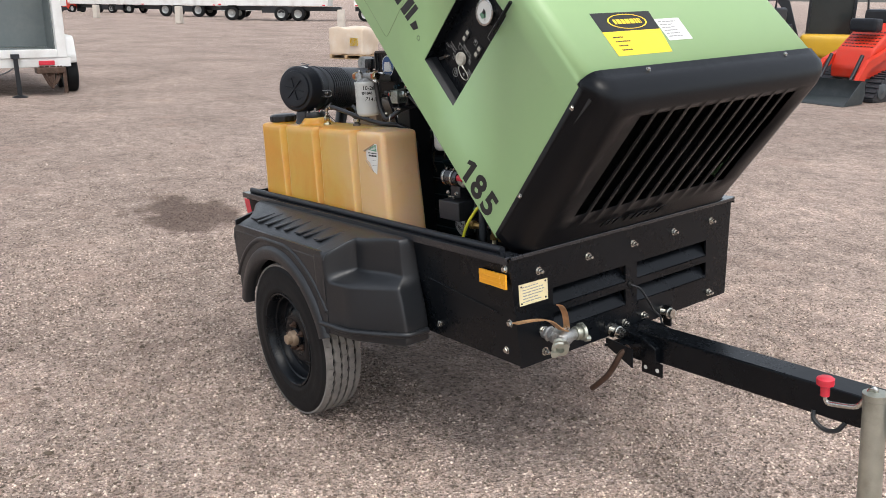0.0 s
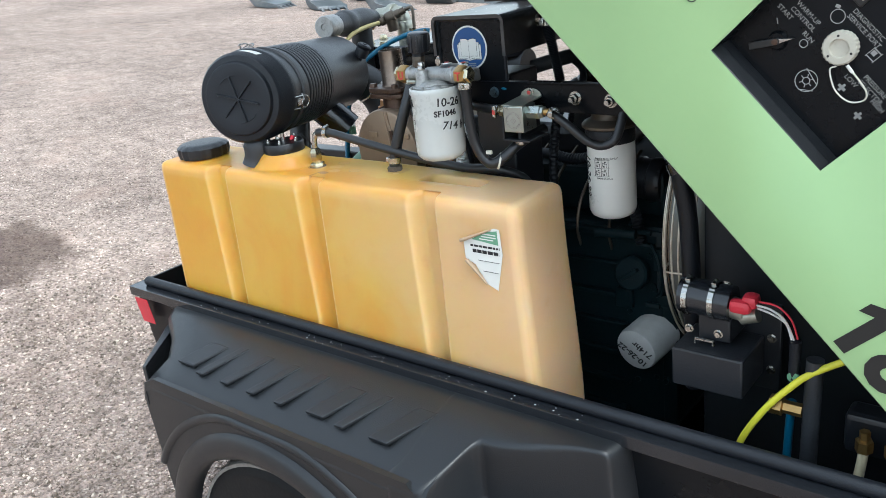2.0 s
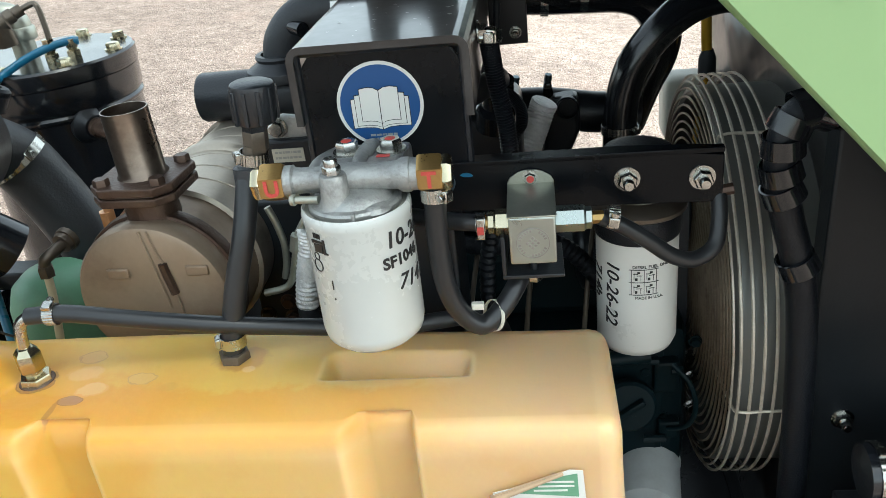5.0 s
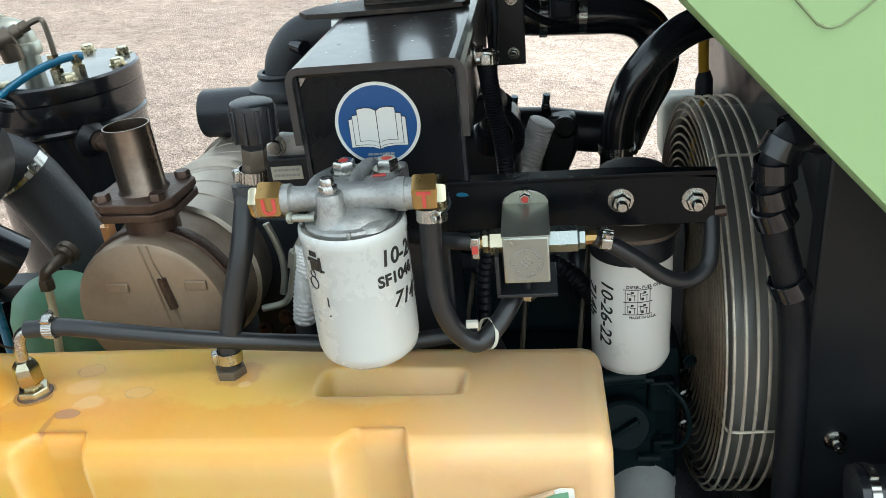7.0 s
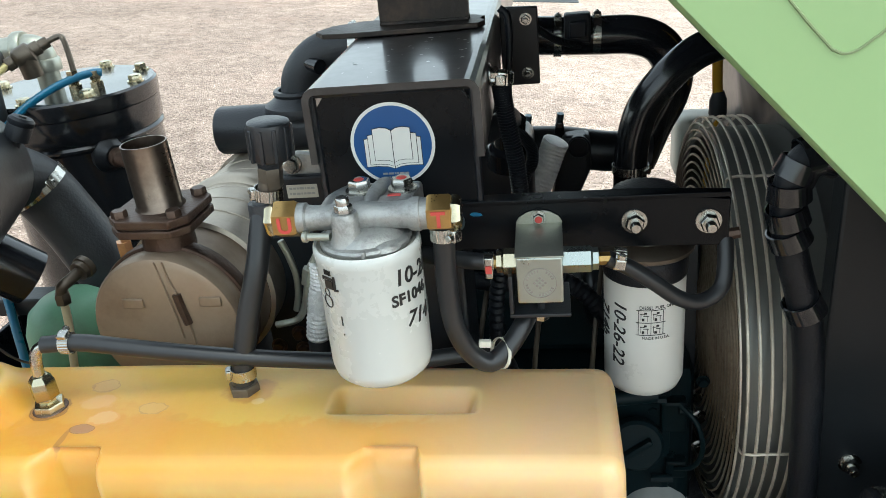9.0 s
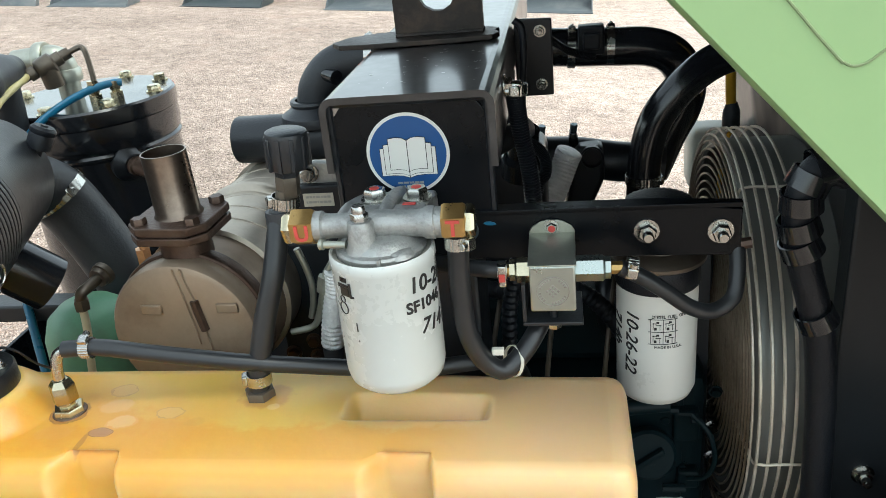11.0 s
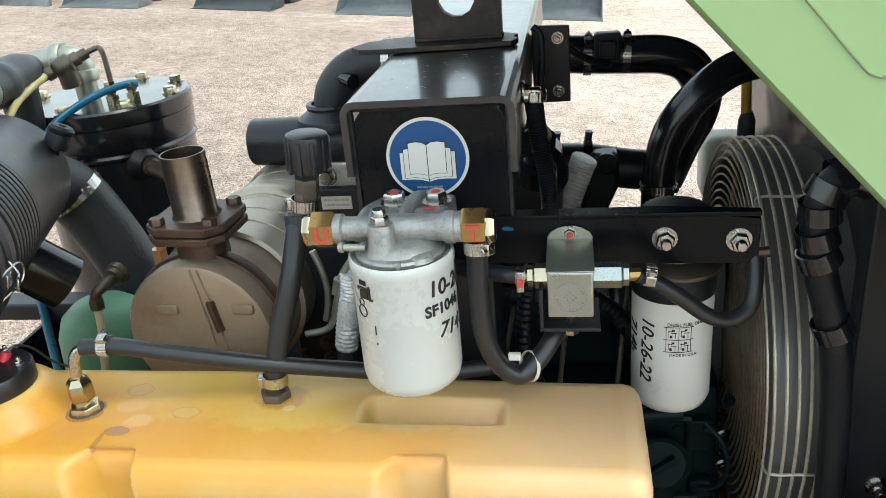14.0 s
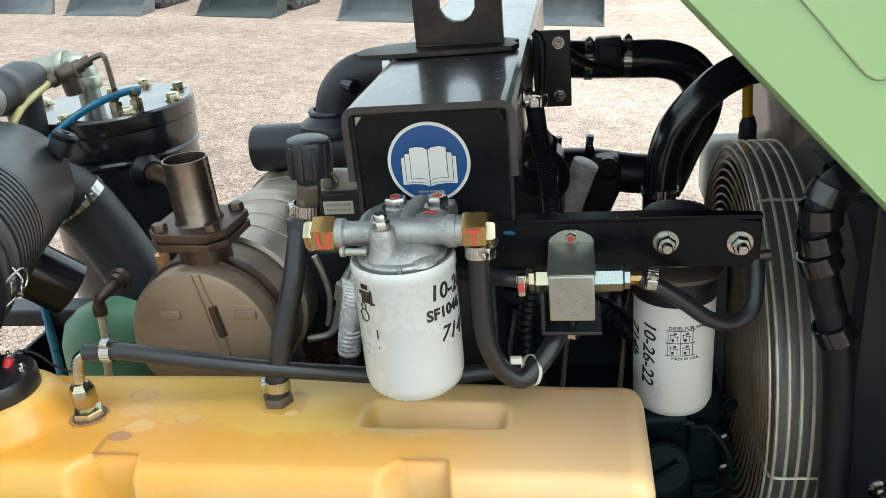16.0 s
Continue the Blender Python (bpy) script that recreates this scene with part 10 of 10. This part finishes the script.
def mini_digger(x, y, yaw, colour, label, reach=1.0, arm=None):
    t = thing("mini_excavator", label, "excavator", turned(x, y, yaw), "parked excavators")
    for s in (-1, 1):
        bm = bmesh.new()
        prism(bm, [(-0.8, 0.1), (-0.65, 0.0), (0.65, 0.0), (0.8, 0.1), (0.8, 0.34), (0.65, 0.42), (-0.65, 0.42), (-0.8, 0.34)], "y", s * 0.52 - 0.14, s * 0.52 + 0.14, 0.02)
        tr = part("track", bm, RUBBER, t)
        for k in range(14):
            bm = bmesh.new()
            box(bm, -0.02, 0.02, -0.145, 0.145, -0.015, 0.02, 0, Matrix.Translation((-0.65 + k * 0.1, s * 0.52, 0.42)))
            part("track_lug", bm, RUBBER, tr)
    bm = bmesh.new()
    soft_box(bm, (-0.75, -0.62, 0.52), (0.55, 0.62, 1.05), 0.12, (14, 14, 10))
    part("engine_house", bm, colour, t)
    bm = bmesh.new()
    for px in (-0.5, 0.42):
        for py in (-0.5, 0.32):
            box(bm, px - 0.03, px + 0.03, py - 0.03, py + 0.03, 1.0, 2.35, 0.01)
    box(bm, -0.6, 0.52, -0.58, 0.40, 2.33, 2.42, 0.03)
    part("cab_frame", bm, BLACK, t)
    bm = bmesh.new()
    box(bm, -0.48, 0.40, -0.49, 0.31, 1.05, 2.3)
    part("cab_glass", bm, GLASS_DARK, t)
    bm = bmesh.new()
    prism(bm, [(0.5, 0.75), (0.85, 1.75), (1.35, 2.25), (1.45, 2.15), (1.0, 1.62), (0.68, 0.7)], "y", 0.36, 0.50, 0.02)
    part("boom", bm, arm or colour, t)
    bm = bmesh.new()
    prism(bm, [(1.30, 2.25), (1.46, 2.25), (1.62 * reach, 0.75), (1.50 * reach, 0.70)], "y", 0.37, 0.49, 0.02)
    part("stick", bm, arm or colour, t)
    bm = bmesh.new()
    rod(bm, (0.75, 0.43, 1.0), (1.0, 0.43, 1.85), 0.04)
    rod(bm, (1.1, 0.43, 2.2), (1.55 * reach, 0.43, 1.3), 0.03)
    part("ram", bm, BLACK, t)
    bm = bmesh.new()
    prism(bm, [(1.40, 0.75), (1.66, 0.78), (1.86, 0.45), (1.84, 0.16), (1.66, 0.0), (1.42, 0.03), (1.30, 0.18), (1.55, 0.25), (1.62, 0.45), (1.45, 0.6)], "y", 0.15, 0.72, 0.02)
    part("digging_bucket", bm, LOADER_GREY, t, "grey steel digging bucket")
    bm = bmesh.new()
    prism(bm, [(0.95, 0.05), (1.02, 0.02), (1.02, 0.42), (0.92, 0.42), (0.97, 0.22)], "y", -0.68, 0.68, 0.01)
    box(bm, 0.5, 0.98, -0.05, 0.05, 0.12, 0.22)
    part("dozer_blade", bm, LOADER_GREY, t)
    return t


track_loader(-8.45, 12.42, 3, BLACK, "black compact track loader with a worn grey bucket")
track_loader(-6.20, 12.60, -4, LOADER_RED, "red compact track loader with a perforated hood and dark bucket", 1.36, SLATE_STEEL)
track_loader(-3.85, 12.40, -2, BLACK, "black compact track loader with a worn grey bucket", 1.22)
track_loader(-0.90, 12.40, 0, BLACK, "black compact track loader with a worn grey bucket", 1.1)
mini_digger(-8.5, 16.4, -150, DIGGER_YELLOW, "yellow and black mini excavator with a dark cab", arm=BLACK)
mini_digger(-13.4, 12.4, -60, TEAL, "teal mini excavator with a grey bucket on the ground")
mini_digger(-11.4, 12.9, -75, TEAL, "teal mini excavator with a grey bucket on the ground", 1.05)


def loose_bucket(x, y, yaw):
    t = thing("excavator_bucket", "spare grey steel excavator bucket on the gravel", "bucket", turned(x, y, yaw), "spare buckets")
    bm = bmesh.new()
    prism(bm, [(-0.32, 0.02), (-0.1, 0.0), (0.2, 0.04), (0.34, 0.2), (0.30, 0.42), (0.08, 0.48), (0.12, 0.36), (0.2, 0.24), (0.1, 0.14), (-0.3, 0.08)], "y", -0.3, 0.3, 0.015)
    part("bucket_shell", bm, LOADER_GREY, t)
    bm = bmesh.new()
    for y in (-0.12, 0.12):
        prism(bm, [(-0.05, 0.44), (0.22, 0.44), (0.14, 0.62), (0.02, 0.62)], "y", y - 0.015, y + 0.015, 0.005)
    part("bucket_ears", bm, LOADER_GREY, t)
    for k in range(4):
        bm = bmesh.new()
        prism(bm, [(-0.44, 0.0), (-0.30, 0.0), (-0.30, 0.06)], "y", -0.26 + k * 0.16, -0.22 + k * 0.16)
        part("tooth", bm, LOADER_GREY, t)


for x, y, a in ((-13.3, 9.5, 200), (-12.0, 9.75, 160), (-10.7, 10.1, 185)):
    loose_bucket(x, y, a)


def steel_blade(x, y, yaw):
    t = thing("grading_blade", "flat grey steel grading blade leaning on its stand", "blade", turned(x, y, yaw), "spare blades")
    bm = bmesh.new()
    prism(bm, [(-0.1, 0.0), (0.0, 0.0), (0.12, 0.4), (0.08, 0.42)], "x", -0.7, 0.7, 0.005)
    part("blade", bm, LOADER_GREY, t)
    bm = bmesh.new()
    box(bm, -0.2, 0.2, 0.05, 0.3, 0.0, 0.3, 0.01)
    part("stand", bm, BLACK, t)


for x, y in ((-12.4, 11.6), (-10.0, 11.9)):
    steel_blade(x, y, 0)


def pallet(x, y, yaw, w=1.1, d=1.0):
    t = thing("wooden_pallet", "rough pale wooden pallet on the gravel", "pallet", turned(x, y, yaw), "pallets")
    for k in range(7):
        bm = bmesh.new()
        box(bm, -w / 2, w / 2, -0.045, 0.045, 0.105, 0.122, 0.003)
        ob = part("board", bm, WOOD, t)
        ob.location = (0, -d / 2 + 0.05 + k * (d - 0.1) / 6, 0)
    for k in range(3):
        bm = bmesh.new()
        box(bm, -0.04, 0.04, -d / 2, d / 2, 0.016, 0.105, 0.003)
        ob = part("runner", bm, WOOD, t)
        ob.location = ((k - 1) * (w / 2 - 0.05), 0, 0)
        bm = bmesh.new()
        box(bm, -w / 2, w / 2, -0.045, 0.045, 0.0, 0.016)
        ob = part("bottom_board", bm, WOOD, t)
        ob.location = (0, (k - 1) * (d / 2 - 0.06), 0)
    return t


def wrapped_load(x, y, yaw, w, d, h, mat, label, name, seed):
    rnd = random.Random(seed)
    t = thing(name, label, "wrapped load", turned(x, y, yaw, 0.122))

    def warp(p, n):
        k = noise.noise((p.x * 3 + seed, p.y * 3, p.z * 3)) * 0.05
        return p + n * k + Vector((0, 0, noise.noise((p.x * 2 + seed, p.y * 2, 7)) * 0.12 * smoothstep(h * 0.6, h, p.z)))
    bm = bmesh.new()
    soft_box(bm, (-w / 2, -d / 2, 0.0), (w / 2, d / 2, h), 0.05, (16, 16, 14), warp)
    part("wrapping", bm, mat, t)
    for k in range(2):
        bm = bmesh.new()
        a = rnd.uniform(-0.3, 0.3) * w
        box(bm, a - 0.13, a + 0.13, -d / 2 - 0.045, -d / 2 - 0.035, h * 0.35, h * 0.65)
        part("paper_label", bm, YELLOW if k else CREAM, t)


for x, y, a in ((-19.9, 10.75, 30), (-18.6, 12.6, 20), (-17.3, 13.0, 15)):
    pallet(x, y, a)
wrapped_load(-19.9, 10.75, 30, 1.12, 1.0, 0.75, WRAP, "carton load in clear film on a pallet", "wrapped_carton", 2)
wrapped_load(-18.6, 12.6, 20, 1.0, 0.95, 0.7, DARK_WRAP, "load wrapped in black film on a pallet", "wrapped_stack", 5)


def concrete_block(x, y, yaw, w, h):
    t = thing("concrete_block", "weathered pale concrete barrier block", "concrete block", turned(x, y, yaw), "barrier blocks")
    bm = bmesh.new()
    prism(bm, [(-w / 2, 0), (w / 2, 0), (w * 0.42, h), (-w * 0.42, h)], "y", -w / 4, w / 4, 0.04)
    part("block", bm, CONCRETE, t)
    bm = bmesh.new()
    tube(bm, [(-0.1, 0, h - 0.01), (-0.08, 0, h + 0.06), (0.08, 0, h + 0.06), (0.1, 0, h - 0.01)], 0.012, 6)
    part("lifting_loop", bm, RUST, t)


concrete_block(-36.3, 19.9, -35, 0.72, 1.1)
concrete_block(-51.5, 17.0, -38, 0.68, 1.05)
concrete_block(-66.0, 15.9, -38, 0.66, 0.95)


def dump_trailer():
    """A white tipping trailer whose dark bed faces the machine."""
    t = thing("dump_trailer", "dirty white tipping trailer with a dark grey bed", "trailer", turned(-14.6, -0.36, -4))
    # x: out of its front towards the viewer
    W = 1.85
    bm = bmesh.new()
    box(bm, -4.2, -0.92, -W + 0.1, W - 0.1, 0.72, 2.5)
    for s in (-1, 1):
        box(bm, -0.92, -0.10, s * (W - 0.13) - 0.03, s * (W - 0.13) + 0.03, 0.70, 2.55)
    bed = part("bed", bm, TRAILER_WHITE, t)
    bm = bmesh.new()
    box(bm, -0.915, -0.88, -W + 0.16, W - 0.16, 0.80, 2.48)
    box(bm, -0.88, -0.10, -W + 0.163, W - 0.163, 0.72, 0.79)
    for s in (-1, 1):
        box(bm, -0.88, -0.11, s * (W - 0.17) - 0.008, s * (W - 0.17) + 0.008, 0.79, 2.5)
    part("front_board", bm, TRAILER_GREY, t, "dark grey scuffed steel board")
    for y0, y1 in ((-W, -W + 0.14), (W - 0.16, W)):
        bm = bmesh.new()
        box(bm, -0.12, 0.06, y0, y1, 0.66, 2.7, 0.01)
        part("corner_post", bm, TRAILER_WHITE, t)
    bm = bmesh.new()
    box(bm, -0.10, 0.07, -W + 0.14, W - 0.16, 0.66, 0.80, 0.01)
    box(bm, -0.05, 0.05, -W, W + 0.05, 0.50, 0.66, 0.01)
    part("cross_beam", bm, TRAILER_WHITE, t)
    bm = bmesh.new()
    prism(bm, [(-1.8, 0.55), (-0.12, 0.55), (-0.10, 0.68), (-0.2, 0.98), (-0.3, 1.02), (-1.8, 1.02)], "y", W - 0.02, W + 0.18, 0.02)
    part("mudguard", bm, TRAILER_WHITE, t)
    for s in (-1, 1):
        disc_wheel(t, (-0.55, s * (W + 0.10), 0.36), (0, s, 0), 0.36, 0.22, TRAILER_WHITE)
        disc_wheel(t, (-1.4, s * (W + 0.10), 0.36), (0, s, 0), 0.36, 0.22, TRAILER_WHITE)
    for y in (-1.0, W - 0.35, 0.2):
        bm = bmesh.new()
        box(bm, 0.05, 0.075, y - 0.13, y + 0.13, 0.53, 0.61, 0.01)
        part("tail_lamp", bm, RED, t)
    bm = bmesh.new()
    box(bm, 0.12, 0.19, 0.96, 1.03, 0.05, 0.70, 0.006)
    box(bm, 0.05, 0.21, 0.93, 1.06, 0.66, 0.74, 0.006)
    lathe(bm, (0.155, 0.995, 0.0), (0, 0, 1), [(0, 0), (0.13, 0), (0.13, 0.012), (0.04, 0.04), (0, 0.05)], 18)
    part("jack", bm, BLACK, t, "black drop-leg jack")
    bm = bmesh.new()
    rnd = random.Random(3)
    for k in range(5):
        y0, y1 = 1.38 + rnd.uniform(0, 0.14), 1.42 + rnd.uniform(0, 0.3)
        low = rnd.uniform(0.12, 0.3)
        tube(bm, [(0.12, y0, 0.52), (0.15, y0 + 0.02, 0.4), (0.16, (y0 + y1) / 2, low), (0.15, y1 - 0.02, 0.38), (0.12, y1, 0.52)], 0.016, 6, ribs=2, rib=0.008)
    part("chain", bm, RUST, t, "rusty safety chains")
    bm = bmesh.new()
    tube(bm, [(0.06, 0.2, 0.5), (0.1, 0.5, 0.36), (0.12, 0.8, 0.42), (0.1, 0.95, 0.5)], 0.014, 6)
    part("cable", bm, HOSE, t)
    bm = bmesh.new()
    box(bm, -0.05, 0.22, 1.3, 1.75, 0.40, 0.50, 0.01)
    box(bm, 0.16, 0.21, 1.72, 1.78, 0.05, 0.5, 0.005)
    part("hitch_frame", bm, RUST, t)


dump_trailer()


def box_truck(x, y, yaw, length, label, name="box_truck", cab=True, wheels=(0.5, 1.8), floor=1.05, height=2.6, r=0.5):
    t = thing(name, label, "truck", turned(x, y, yaw), "trucks at the yard's edge")
    bm = bmesh.new()
    box(bm, -length / 2, length / 2, -1.2, 1.2, floor, floor + height, 0.03)
    body = part("box_body", bm, TRAILER_WHITE, t)
    for k in range(int(length / 1.2)):
        bm = bmesh.new()
        px = -length / 2 + 0.6 + k * 1.2
        box(bm, px - 0.02, px + 0.02, -1.225, -1.2, floor + 0.05, floor + height - 0.05)
        part("body_rib", bm, TRAILER_WHITE, body)
    bm = bmesh.new()
    box(bm, -length / 2, length / 2 + (1.8 if cab else 0.8), -0.45, 0.45, floor - 0.35, floor - 0.05, 0.02)
    box(bm, -length * 0.1, length * 0.2, -1.1, -0.5, floor - 0.5, floor - 0.05, 0.02)
    part("chassis", bm, BLACK, t)
    if cab:
        bm = bmesh.new()
        prism(bm, [(length / 2 + 0.15, floor - 0.4), (length / 2 + 2.2, floor - 0.4), (length / 2 + 2.25, floor + 0.35), (length / 2 + 1.5, floor + 0.5), (length / 2 + 1.1, floor + 1.5), (length / 2 + 0.15, floor + 1.6)], "y", -1.1, 1.1, 0.06)
        cb = part("cab", bm, TRAILER_WHITE, t)
        bm = bmesh.new()
        prism(bm, [(length / 2 + 0.35, floor + 0.6), (length / 2 + 1.25, floor + 0.6), (length / 2 + 1.0, floor + 1.35), (length / 2 + 0.35, floor + 1.4)], "y", -1.115, 1.115)
        part("side_window", bm, GLASS_DARK, cb)
        wheels = (*wheels, length + 1.3)
    for k in wheels:
        for s in (-1, 1):
            disc_wheel(t, (-length / 2 + k, s * 1.02, r), (0, s, 0), r, 0.3, ALU)
    for k in (0.2, length - 0.3):
        bm = bmesh.new()
        box(bm, -length / 2 + k - 0.1, -length / 2 + k + 0.1, -1.23, -1.2, floor + 0.02, floor + 0.1)
        part("marker_lamp", bm, RED, t)


box_truck(-56.0, 25.9, 52, 8.0, "white box truck with dual rear wheels", wheels=(1.0, 4.6, 5.8), cab=False)
box_truck(-50.6, 33.5, 52, 7.0, "white box truck parked in a row", wheels=(0.8, 2.0))
box_truck(-69.0, 24.0, 40, 7.0, "white utility truck with a high body", wheels=(2.2, 5.2), r=0.55, floor=0.9)
box_truck(-84.0, 22.5, 35, 9.0, "white flat box trailer", "box_trailer", False, (3.5, 5.0, 7.0), 0.8, 2.4, 0.42)
box_truck(-80.0, 14.5, 30, 5.0, "white utility trailer in the distance", "box_trailer", False, (2.0, 3.2), 0.7, 2.0, 0.4)


def red_lift(x, y):
    t = thing("red_forklift", "red lift truck far across the yard", "lift truck", turned(x, y, 30), "")
    bm = bmesh.new()
    prism(bm, [(-1.2, 0.35), (1.1, 0.35), (1.1, 0.95), (0.3, 1.15), (0.2, 1.4), (-1.2, 1.4)], "y", -0.65, 0.65, 0.05)
    part("body", bm, LOADER_RED, t)
    bm = bmesh.new()
    box(bm, 1.15, 1.3, -0.45, 0.45, 0.1, 2.6, 0.02)
    box(bm, -1.0, 0.6, -0.6, 0.6, 2.3, 2.4, 0.02)
    for px in (-0.9, 0.5):
        for py in (-0.55, 0.55):
            box(bm, px - 0.03, px + 0.03, py - 0.03, py + 0.03, 1.1, 2.3)
    part("mast", bm, BLACK, t)
    for px in (-0.8, 0.8):
        for s in (-1, 1):
            disc_wheel(t, (px, s * 0.6, 0.36), (0, s, 0), 0.36, 0.25, WHITE)


red_lift(-88, 19.5)
